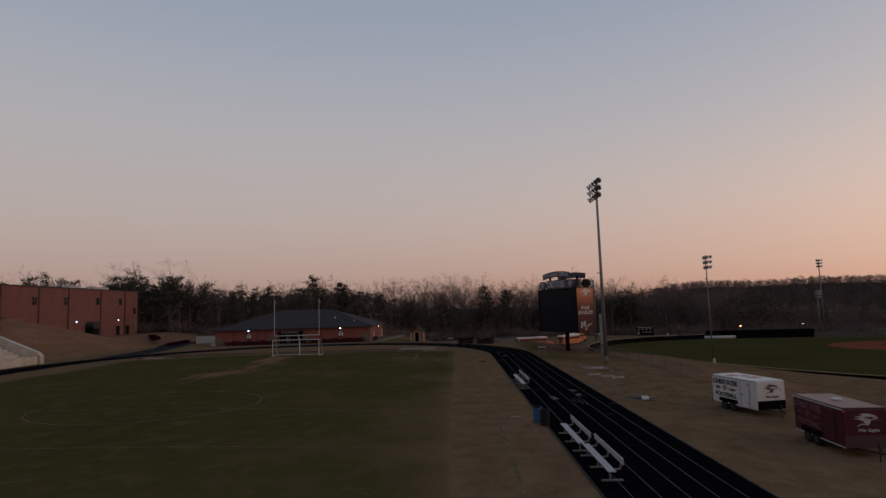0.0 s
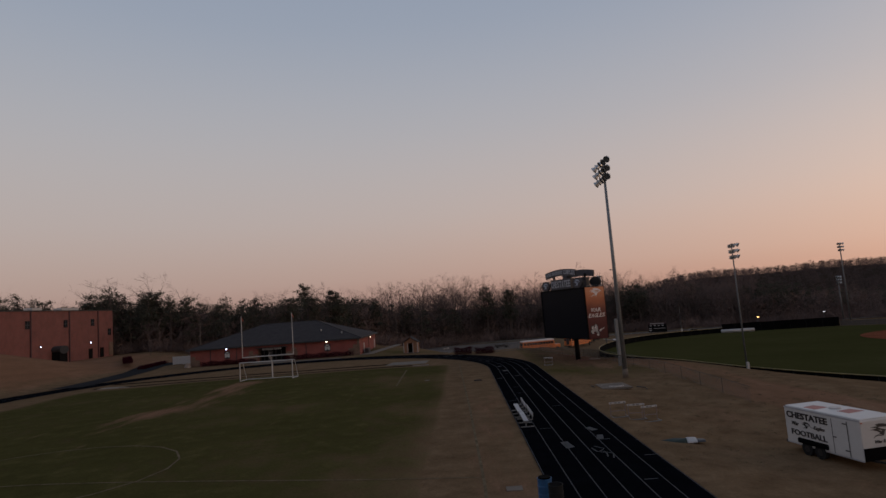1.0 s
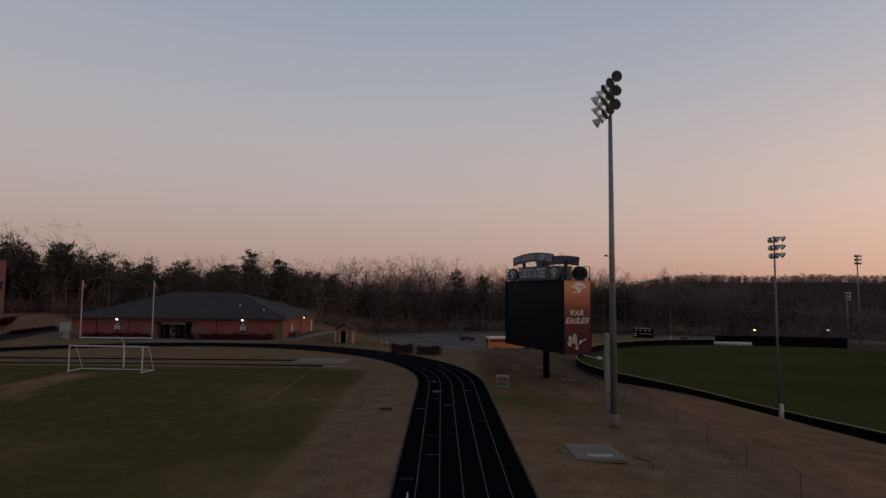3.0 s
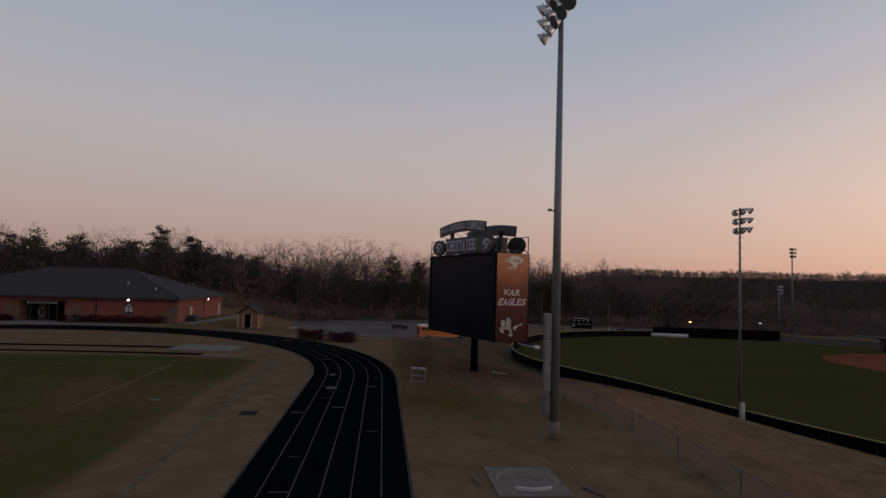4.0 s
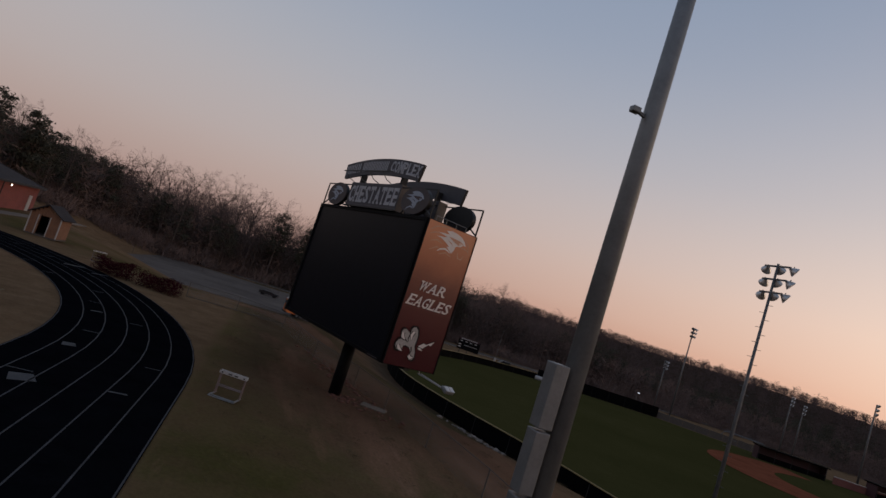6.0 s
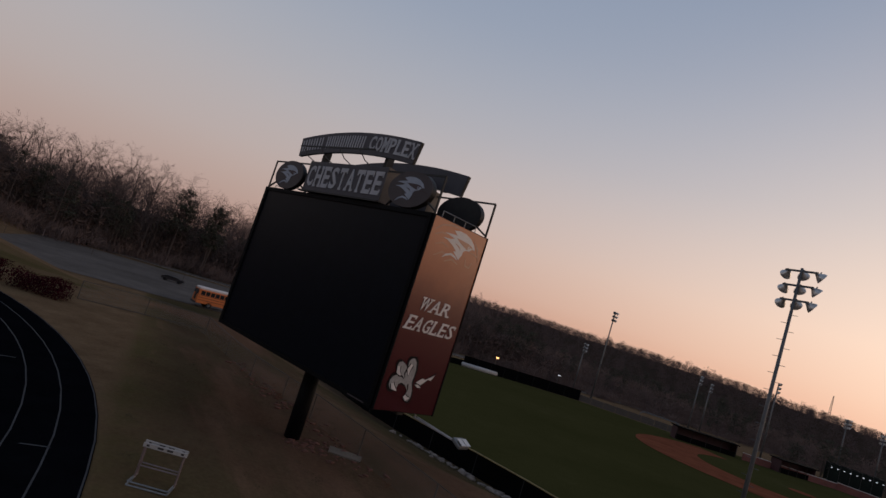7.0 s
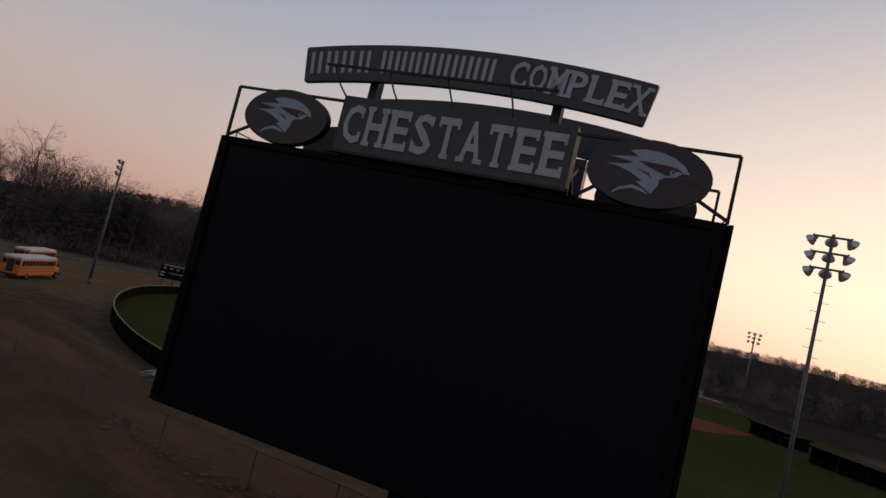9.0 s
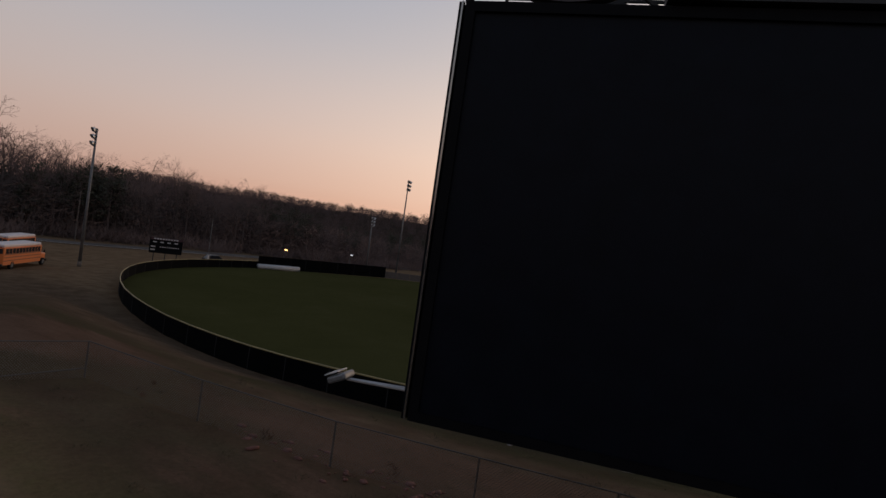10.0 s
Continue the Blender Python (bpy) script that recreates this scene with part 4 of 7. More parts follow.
        for x in (-4.28, 4.28):
            ov = part("oval_sign", slab([(x + a, 10.05 + b) for a, b in ellipse(1.18, 0.68)], -0.03, 0.02, put=front), "oval_face", sb, "dark oval sign with a pale emblem", T)
            part("oval_rim", slab([(x + a, 10.05 + b) for a, b in ellipse(1.19, 0.69)], -0.20, -0.032, put=front), "steel_black", ov, "black metal rim")
            eagle_head("emblem", ov, pose(x + 0.0, -0.022, 10.06), (1.0, 0.98), ("emblem", "emblem_dark", "emblem_dark"))
        # tube frame round the ovals
        for x in (-5.86, 5.86):
            part("frame_post", bar((x, 0.05, 9.33), (x, 0.05, 10.66), 0.06), "steel_black", sb, "", T)
            part("frame_rail", bar((x, 0.05, 10.66), (math.copysign(2.7, x), 0.05, 10.66), 0.06), "steel_black", sb, "", T)
            part("frame_brace", bar((x, 0.08, 9.40), (math.copysign(4.9, x), 0.08, 9.90), 0.06), "steel_black", sb, "", T)
            part("frame_brace", bar((math.copysign(2.85, x), 0.3, 9.36), (math.copysign(3.5, x), 0.12, 9.8), 0.06), "steel_black", sb, "", T)
        # arched sign
        rise = 0.05 if s > 0 else -0.16
        top, low = ([(a, b + rise) for a, b in line] for line in arch_outline())
        ar = part("arch_sign", slab(top + low[::-1], -0.12, 0.02, put=front), "sign", sb, "arched charcoal sign with silver lettering", T)
        for x in (-1, 1):
            part("arch_end", slab([(x * 4.135, 11.79 + rise), (x * 3.99, 10.95 + rise), (x * 4.0, 10.95 + rise), (x * 4.145, 11.79 + rise)][::x], -0.11, 0.015, put=front), "steel_black", ar, "dark metal edge")

        def on_arch(x, w, h):
            z = 11.40 + rise + 0.32 * (1 - (x / 4.05) ** 2)
            lean = math.degrees(math.atan(-2 * 0.32 * x / 4.05 ** 2))
            return pose(x, -0.022, z, 0, -lean, 0)
        for x in (-3.78, -3.36, -2.94, -2.5):
            for k in (-0.1, 0.1):
                part("blank_bar", box((0, 0, 0), (0.085, 0.02, 0.54)), "letter", ar, "plain silver bar", on_arch(x + k, 0.3, 0.54))
        for i in range(8):
            x = -1.92 + 0.355 * i
            for k in (-0.085, 0.085):
                part("blank_bar", box((0, 0, 0), (0.08, 0.02, 0.54)), "letter", ar, "plain silver bar", on_arch(x + k, 0.27, 0.54))
        for i, ch in enumerate("COMPLEX"):
            x = 1.27 + 0.425 * i
            block_letters(ch, 0.60, 0.37, "letter", ar, on_arch(x, 0.36, 0.54), bold=0.02)
        for x in (-2.2, 2.2):
            part("arch_post", box((x, 0.32, 10.35), (0.2, 0.3, 2.0)), "steel_black", sb, "", T)
        # sign lamps on a long rail under the arch
        rail = part("lamp_rail", bar((-3.1, -0.55, 11.28), (2.3, -0.55, 11.28), 0.05), "steel_black", sb, "", T)
        for x in (-2.9, -1.5, -0.1, 1.3):
            g = bmesh.new()
            rod((x, 0.2, 10.85), (x + 0.05, -0.2, 10.95), 0.022, n=5, bm=g)
            rod((x + 0.05, -0.2, 10.95), (x, -0.55, 11.28), 0.022, n=5, bm=g)
            part("lamp_bracket", g, "galv_dark", sb, "", T)
        # low guard rail on the banner's top edge
    for side in (1, -1):
        g = bmesh.new()
        x = side * (HALF - 0.05)
        for y in (0.4, 1.0, 1.6, 2.2):
            rod((x, y, Z_HI), (x, y, Z_HI + 0.22), 0.018, n=5, bm=g)
        rod((x, 0.4, Z_HI + 0.22), (x, 2.2, Z_HI + 0.22), 0.018, n=5, bm=g)
        part("guard_rail", g, "galv", sb, "thin pale guard rail")
    for x in (-2.6, 2.6):
        part("cross_brace", bar((x, 0.3, 9.5), (x, DEEP - 0.3, 10.7), 0.1), "steel_black", sb)
        part("cross_brace", bar((x, 0.3, 10.7), (x, DEEP - 0.3, 9.5), 0.1), "steel_black", sb)
    part("catwalk", box((0, mid, Z_HI + 0.04), (2 * HALF - 0.8, DEEP - 0.8, 0.06)), "steel_black", sb)
    return sb


make_scoreboard()
pad([(20.6, 92.9), (21.8, 92.3), (22.1, 93.0), (20.9, 93.7)], "broken pale concrete slab at the foot of the scoreboard", "concrete", 0.05)

# ---- flood light poles ----


def flood_lamp(parent, place, turn, tilt, size=0.3):
    """A round flood lamp: bowl, glass, bracket."""
    T = Matrix.Translation(place) @ pose(0, 0, 0, 0, 0, turn) @ pose(0, 0, 0, tilt)
    prof = [(0.14, 0.95), (0.22, 0.92), (0.34, 0.70), (0.55, 0.46), (0.82, 0.16), (0.97, -0.08), (1.0, -0.22)]
    bm = bmesh.new()
    n = 14
    rings = [[bm.verts.new((size * r * math.cos(k / n * math.tau), -size * -z * 1.2, size * r * math.sin(k / n * math.tau))) for k in range(n)] for r, z in prof]
    for a, b in zip(rings, rings[1:]):
        for k in range(n):
            bm.faces.new((a[k], a[(k + 1) % n], b[(k + 1) % n], b[k]))
    bm.faces.new(rings[0])
    lamp = part("flood_lamp", bm, "lamp_shell", parent, "", T, True)
    gl = bmesh.new()
    gl.faces.new([gl.verts.new((size * 0.96 * math.cos(k / n * math.tau), -size * 0.2, size * 0.96 * math.sin(k / n * math.tau))) for k in range(n)])
    part("lamp_glass", gl, "lamp_glass", lamp)
    part("lamp_bracket", bar((0, size * 0.45, 0), (0, size * 0.7, size * 0.8), 0.05), "galv_dark", lamp)
    return lamp


def light_pole(x, y, z0, z1, r0, r1, rows, per, face, label, arm=3.2, gap=0.9, size=0.3, rungs=False, boxes=None, mat="galv", fan=80):
    p = thing("light_pole", pose(x, y, z0, 0, 0, face), label, "light pole", "sports field light poles")
    H = z1 - z0
    part("shaft", rod((0, 0, -0.3), (0, 0, H), r0, r1, 16), mat, p, "tapered grey steel shaft", smooth=True)
    part("base_sleeve", rod((0, 0, -0.2), (0, 0, 0.75), r0 * 1.12, r0 * 1.1, 16), "concrete", p, "pale concrete sleeve", smooth=True)
    for j in range(rows):
        z = H - 0.15 - j * gap
        L = arm * (1 - 0.06 * j)
        part("crossarm", bar((-L / 2, 0, z), (L / 2, 0, z), 0.09), "galv_dark", p)
        for i in range(per):
            px = (i / (per - 1) - 0.5) * L
            flood_lamp(p, (px * 1.08, -0.30, z - 0.16), (i / (per - 1) - 0.5) * fan, 30 + 8 * (j % 2), size)
    if rungs:
        for k in range(int(H * 0.62 / 0.42)):
            z = H - 2.4 - k * 0.42
            sx = 1 if k % 2 else -1
            part("climbing_peg", rod((0, 0, z), (sx * (r1 + 0.28), 0, z), 0.014, n=5), "galv_dark", p)
    for b in boxes or ():
        part("ballast_box", box(*b[:2], 0.02), "galv", p, "pale grey electrical cabinet")
    return p


P1 = light_pole(19.9, 73.2, -0.3, 22.15, 0.255, 0.115, 3, 5, -88, "tall tapered grey steel stadium light pole", arm=4.4, gap=0.85, size=0.36, mat="galv")
for k, (za, zb) in enumerate(((2.0, 3.25), (3.3, 4.45), (4.5, 5.7), (0.9, 1.9))):
    part("ballast_box", box((0.06, -0.42, (za + zb) / 2 + 0.2), (0.36, 0.30, zb - za), 0.02), "galv" if k < 3 else "galv_dark", P1, "pale grey electrical cabinet")
part("bracket", bar((0, -0.1, 10.9), (0, -0.34, 10.95), 0.06), "galv_dark", P1)
part("bracket_lamp", box((0, -0.40, 10.96), (0.16, 0.18, 0.12), 0.02), "galv", P1)
P2 = light_pole(39.7, 88.9, land(39.7, 88.9), 13.6, 0.125, 0.066, 3, 3, 100, "slim grey steel ball-field light pole with nine lamps", arm=1.5, gap=0.75, size=0.28, rungs=True, mat="galv_dark", fan=110)
part("ballast_box", box((-0.3, 0.05, 1.0), (0.26, 0.3, 1.7), 0.02), "white_worn", P2, "pale cabinet strapped to the pole")
for x, y, zt, f in ((116.5, 184.3, 18.4, 25), (45.5, 183.5, 14.2, -120), (143.8, 156.5, 13.2, 40), (150.1, 182, 9.8, 35), (153.5, 181, 8.6, 35), (188, 155.0, 9.4, 60), (182, 161, 10.6, 60), (155, 111.3, 13.9, 120), (128, 205, 8.8, 30)):
    light_pole(x, y, land(x, y), zt, 0.24, 0.13, 3, 3, f, "distant grey ball-field light pole", arm=2.3, gap=0.95, size=0.36, mat="galv_dark")

# ---- ball field ----
HOME, MOUND = Vector((130, 127)), Vector((111.7, 127.5))
outfield = FENCE + [(98, 190), (113, 184), (131, 160), (150, 140), (152, 112), (132, 92), (100, 72), (78, 56)]
solid("ball_field_turf", patch(outfield, 0.04, 14, (90, 125)), "turf", Matrix(), "mown green ball-field turf", "turf", kind="structure")


def clay_area():
    ring = [(MOUND.x + 26 * math.cos(a), MOUND.y + 26 * math.sin(a)) for a in np.linspace(radians(75), radians(275), 40)]
    inner = [(MOUND.x + 17 * math.cos(a) + 2, MOUND.y + 17 * math.sin(a)) for a in np.linspace(radians(268), radians(82), 40)]
    bm = bmesh.new()
    rows = []
    for (a, b) in zip(ring, inner[::-1]):
        rows.append([bm.verts.new((a[0] + (b[0] - a[0]) * f, a[1] + (b[1] - a[1]) * f, land(a[0] + (b[0] - a[0]) * f, a[1] + (b[1] - a[1]) * f) + 0.08)) for f in (0, 0.33, 0.66, 1)])
    for r, q in zip(rows, rows[1:]):
        for i in range(3):
            bm.faces.new((r[i], r[i + 1], q[i + 1], q[i]))
    return bm


solid("infield_clay", clay_area(), "clay", Matrix(), "curved band of red infield clay", "infield", kind="structure")
for c, r, nm in ((HOME, 4.2, "home_plate_circle"), (MOUND, 2.0, "pitching_mound")):
    solid(nm, patch([(c.x + r * math.cos(a / 20 * math.tau), c.y + r * math.sin(a / 20 * math.tau)) for a in range(20)], 0.09, 3), "clay", Matrix(), "round patch of red clay", "infield", kind="structure")


def make_outfield_fence():
    fe = thing("outfield_fence", Matrix(), "low ball-field fence with black windscreen and faded yellow cap", "fence")
    H = 1.14
    pts = [FENCE[0]]
    for p in FENCE[1:]:
        if math.hypot(p[0] - pts[-1][0], p[1] - pts[-1][1]) > 2.9:
            pts.append(p)
    post = mesh_of(rod((0, 0, -0.7), (0, 0, H), 0.04, n=6), "fence_post", "steel_black")
    for (x0, y0), (x1, y1) in zip(pts, pts[1:]):
        z0, z1 = land(x0, y0) + 0.36 * sstep(90, 104, y0), land(x1, y1) + 0.36 * sstep(90, 104, y1)
        bm = bmesh.new()
        nx, ny = (y1 - y0), -(x1 - x0)
        L = math.hypot(nx, ny)
        nx, ny = nx / L * 0.015, ny / L * 0.015
        vs = [bm.verts.new(v) for v in ((x0 + nx, y0 + ny, z0 - 0.8), (x1 + nx, y1 + ny, z1 - 0.8), (x1 + nx, y1 + ny, z1 + H), (x0 + nx, y0 + ny, z0 + H),
                                        (x0 - nx, y0 - ny, z0 - 0.8), (x1 - nx, y1 - ny, z1 - 0.8), (x1 - nx, y1 - ny, z1 + H), (x0 - nx, y0 - ny, z0 + H))]
        for f in ((0, 1, 2, 3), (7, 6, 5, 4), (3, 2, 6, 7), (0, 3, 7, 4), (1, 5, 6, 2), (0, 4, 5, 1)):
            bm.faces.new([vs[k] for k in f])
        part("windscreen_panel", bm, "windscreen", fe)
        part("fence_cap", rod((x0, y0, z0 + H), (x1, y1, z1 + H), 0.055, n=6), "yellow_cap", fe)
        part("fence_post", post, "steel_black", fe, "", Matrix.Translation((x0, y0, z0)))
    return fe


make_outfield_fence()


def make_bullpen_wall():
    fe = thing("bullpen_wall", Matrix(), "black windscreened bullpen wall beside the field", "fence")
    for (x0, y0), (x1, y1) in zip(BULLPEN, BULLPEN[1:]):
        n = 4
        for k in range(n):
            a, b = Vector((x0, y0)).lerp(Vector((x1, y1)), k / n), Vector((x0, y0)).lerp(Vector((x1, y1)), (k + 1) / n)
            m = (a + b) / 2
            part("windscreen_panel", box((m.x, m.y, land(m.x, m.y) + 1.25), ((b - a).length - 0.05, 0.08, 2.7), rot=pose(0, 0, 0, 0, 0, math.degrees(math.atan2((b - a).y, (b - a).x)))), "windscreen", fe)
            part("fence_post", rod((a.x, a.y, land(a.x, a.y) - 0.2), (a.x, a.y, land(a.x, a.y) + 2.7), 0.05, n=6), "steel_black", fe)
    return fe


make_bullpen_wall()
z = land(86, 193)
solid("rolled_tarp", rod((83, 193.2, z + 0.5), (92, 191.0, z + 0.5), 0.55, n=16), "white_worn", Matrix(), "long pale rolled field tarpaulin by the wall", "tarpaulin", smooth=True)
fp = thing("foul_pole", pose(70.5, 191.5, land(70.5, 191.5)), "slim foul pole with a white padded foot at the fence", "foul pole")
part("pad", rod((0, 0, 0), (0, 0, 2.3), 0.22, n=12), "white_worn", fp, "white foam pad")
part("mast", rod((0, 0, 2.3), (0, 0, 9.0), 0.06, n=8), "galv_dark", fp)


def make_ball_scoreboard():
    x, y = 65.0, 196.5
    b = thing("ball_scoreboard", pose(x, y, land(x, y), 0, 0, -25) @ Matrix.Diagonal((0.74, 0.8, 0.86, 1)), "dark ball-field scoreboard with pale printed rows on steel legs", "scoreboard")
    for px in (-2.6, 0, 2.6):
        part("leg", bar((px, 0.2, -0.2), (px, 0.2, 5.2), 0.2), "steel_black", b)
    pn = part("panel", box((0, 0, 3.55), (7.4, 0.25, 3.3), 0.03), "black", b)
    part("top_strip", box((0, -0.14, 4.95), (7.2, 0.03, 0.5)), "maroon_dark", pn)
    for i in range(9):
        part("blank_bar", box((-2.6 + 0.62 * i, -0.16, 4.95), (0.42, 0.02, 0.3)), "white_worn", pn)
    for i in range(4):
        part("blank_bar", box((-2.6 + 1.6 * i, -0.135, 4.25), (0.8, 0.02, 0.24)), "white_worn", pn)
    for i in range(9):
        part("blank_bar", box((-1.2 + 0.5 * i, -0.135, 3.25), (0.32, 0.02, 0.2)), "white_worn", pn)
    for zz in (3.25, 2.6):
        part("blank_bar", box((-2.9, -0.135, zz), (1.0, 0.02, 0.26)), "white_worn", pn)


make_ball_scoreboard()


def dugout(x, y, turn, L, label, skin="maroon_dark", high=2.72):
    z = land(x, y)
    d = thing("dugout", pose(x, y, z, 0, 0, turn), label, "dugout")
    part("back_wall", box((0, 2.4, high / 2 - 0.06), (L, 0.2, high)), skin, d)
    for s in (-1, 1):
        part("end_wall", box((s * (L / 2 - 0.1), 1.2, high / 2 - 0.06), (0.2, 2.6, high)), skin, d)
    part("roof", box((0, 1.1, high - 0.1), (L + 0.6, 3.4, 0.2), 0.02), "windscreen", d, "dark flat roof")
    part("front_rail", box((0, -0.1, 0.2 * high), (L, 0.06, 0.4 * high)), "windscreen", d)
    for i in range(5):
        part("post", bar(((i / 4 - 0.5) * (L - 0.3), -0.1, -0.1), ((i / 4 - 0.5) * (L - 0.3), -0.1, high - 0.1), 0.1), "steel_black", d)
    part("bench", box((0, 2.0, 0.45), (L - 1, 0.4, 0.08)), "wood_dark", d)


dugout(122.5, 154.5, -27, 13, "long dark roofed dugout beside the infield")
dugout(138, 144.5, -12, 9, "small maroon roofed dugout beyond the plate")
dugout(112.3, 99.0, 226, 9.5, "black roofed dugout along the base line", "windscreen", 2.1)
dugout(96.0, 86.5, 236, 15, "long black roofed bullpen shelter beside the fence", "windscreen", 2.1)


def make_pressbox():
    x, y = 158, 126.0
    p = thing("press_box", pose(x, y, land(x, y), 0, 0, -72) @ Matrix.Scale(0.62, 4), "white two-storey press box with gabled roofs behind the plate", "building")
    part("wall", box((0, 4, 3.0), (6, 7, 6.4)), "press_grey", p)
    part("gable", slab([(-3.6, 6.1), (3.6, 6.1), (2.6, 7.4), (0, 8.2), (-2.6, 7.4)], -0.3, 0.0, put=lambda a, b, c: (a, 0.5 + c, b)), "press_grey", p)
    part("roof", slab([(-4.0, 6.0), (0, 8.5), (4.0, 6.0), (4.0, 6.3), (0, 8.8), (-4.0, 6.3)], 0, 8, put=lambda a, b, c: (a, 0.1 + c, b)), "fascia", p, "dark roof")
    part("window", box((0, 0.42, 4.6), (3.2, 0.1, 1.2)), "window", p)
    for s in (-1, 1):
        w = part("side_wing", box((s * 6.5, 4, 1.7), (6, 6, 3.6)), "press_grey", p)
        part("wing_roof", slab([(-3.5, 3.4), (0, 4.9), (3.5, 3.4), (3.5, 3.6), (0, 5.2), (-3.5, 3.6)], -3.4, 3.6, put=lambda a, b, c: (s * 6.5 + a, 4 + c, b)), "fascia", w, "dark roof")
        part("shutter", box((s * 6.5, 0.95, 1.8), (3.6, 0.1, 1.3)), "window", w)
    part("stair", box((3.2, -0.6, 1.4), (1.2, 1.6, 3.0)), "press_grey", p)


make_pressbox()
bs = thing("backstop_wall", Matrix(), "low pale wall with dark rail behind the plate", "wall")
for (x0, y0), (x1, y1) in (((129, 150.5), (146, 141)), ((146, 141), (151, 128)), ((151, 128), (150, 114))):
    a = math.degrees(math.atan2(y1 - y0, x1 - x0))
    L = math.hypot(x1 - x0, y1 - y0)
    mx, my = (x0 + x1) / 2, (y0 + y1) / 2
    part("wall_panel", box((mx, my, land(mx, my) + 0.45), (L, 0.2, 1.7), rot=pose(0, 0, 0, 0, 0, a)), "brick_pale", bs)
    part("rail", box((mx, my, land(mx, my) + 1.36), (L, 0.24, 0.12), rot=pose(0, 0, 0, 0, 0, a)), "white_worn", bs)
bw = thing("board_fence", Matrix(), "low tan board fence beside the far wall", "fence")
for k in range(8):
    x, y = 115.5 + 1.9 * k * 0.95, 185.0 - 2.5 * k
    part("fence_board", box((x, y, land(x, y) + 0.7), (3.0, 0.08, 1.6), rot=pose(0, 0, 0, 0, 0, -53)), "wood_dark", bw)



def make_batting_cage():
    x, y = 164, 147
    c = thing("batting_cage", pose(x, y, land(x, y), 0, 0, -52), "dark netted batting cage lit by a row of small lamps", "batting cage")
    L, D, H = 10.5, 5.0, 4.2
    for i in range(6):
        px = (i / 5 - 0.5) * L
        for py in (0, D):
            part("post", rod((px, py, -0.2), (px, py, H), 0.07, n=6), "steel_black", c)
        part("roof_beam", bar((px, 0, H), (px, D, H), 0.08), "steel_black", c)
        if i < 5:
            for py in (0, D):
                part("net_panel", box((px + L / 10, py, H / 2), (L / 5 - 0.14, 0.04, H - 0.1)), "cage_net", c, "dark green netting")
    for py in (0, D):
        part("eave_rail", bar((-L / 2, py, H), (L / 2, py, H), 0.08), "steel_black", c)
    for i in range(9):
        px = (i / 8 - 0.5) * (L - 0.6)
        ar = part("lamp_arm", bar((px, 0, H - 0.9), (px, -0.5, H - 0.8), 0.05), "steel_black", c)
        part("lamp", box((px, -0.6, H - 0.84), (0.26, 0.2, 0.10)), "lamp_dim", ar, "small pale lamp")


make_batting_cage()


def make_hoop_frame():
    x, y = 127, 172
    h = thing("hoop_frame", pose(x, y, land(x, y), 0, 0, -48), "bent steel tube frame of a practice tunnel", "frame")
    for y_ in (0, 1.5, 3.0):
        bm = bmesh.new()
        pts = [(-4.2, 0), (-4.2, 1.5), (-3.8, 2.1), (-3.0, 2.35), (4.2, 2.35), (4.9, 2.1), (5.2, 1.5), (5.2, 0)]
        for (a, b), (c, d) in zip(pts, pts[1:]):
            rod((a, y_, b), (c, y_, d), 0.06, n=6, bm=bm)
        part("hoop", bm, "galv_dark", h)


make_hoop_frame()


def make_radio_mast():
    x, y = 12 + 0.8725 * 640, 72 + 0.4865 * 640
    z = land(x, y)
    top = 6.8 + 0.0466 * 640
    m = thing("radio_mast", pose(x, y, z), "thin lattice radio mast on the far ridge", "radio mast")
    H = top - z
    for k in range(3):
        a = k / 3 * math.tau
        part("mast_leg", bar((1.6 * math.cos(a), 1.6 * math.sin(a), -1), (0.35 * math.cos(a), 0.35 * math.sin(a), H), 0.28), "galv_dark", m)
    n = 12
    for i in range(n):
        f, g = i / n, (i + 1) / n
        for k in range(3):
            a, b = k / 3 * math.tau, (k + 1) / 3 * math.tau
            r, q = 1.6 - 1.25 * f, 1.6 - 1.25 * g
            part("lattice_bar", bar((r * math.cos(a), r * math.sin(a), H * f), (q * math.cos(b), q * math.sin(b), H * g), 0.14), "galv_dark", m)


make_radio_mast()

# riprap along the foot of the near fence
rng = random.Random(11)
Vs, Fs = [], []
ico = bmesh.new()
bmesh.ops.create_icosphere(ico, subdivisions=1, radius=1.0)
ico.verts.ensure_lookup_table()
iv, jf = np.array([v.co[:] for v in ico.verts]), np.array([[v.index for v in f.verts] for f in ico.faces])
ico.free()
for i in range(520):
    f = rng.random()
    k = int(f * 32) + 2
    k = min(k, len(FENCE) - 2)
    p, q = Vector(FENCE[k]), Vector(FENCE[k + 1])
    c = p.lerp(q, rng.random())
    n = Vector((p.y - q.y, q.x - p.x)).normalized()
    c = c + n * (0.5 + abs(rng.gauss(0, 0.6)))
    s = rng.choice((0.10, 0.13, 0.17, 0.22, 0.32)) * rng.uniform(0.8, 1.2)
    w = iv * np.array([s * rng.uniform(0.7, 1.5), s * rng.uniform(0.7, 1.5), s * 0.55]) * (1 + 0.38 * np.random.RandomState(i).uniform(-1, 1, (len(iv), 1)))
    Fs.append(jf + len(Vs) * len(iv))
    Vs.append(w + np.array([c.x, c.y, land(c.x, c.y) + s * 0.25]))
tagged(new("riprap", arrays_mesh("riprap", np.concatenate(Vs), np.concatenate(Fs), "rock")), "pale broken stone along the foot of the fence", "stones", kind="stuff")

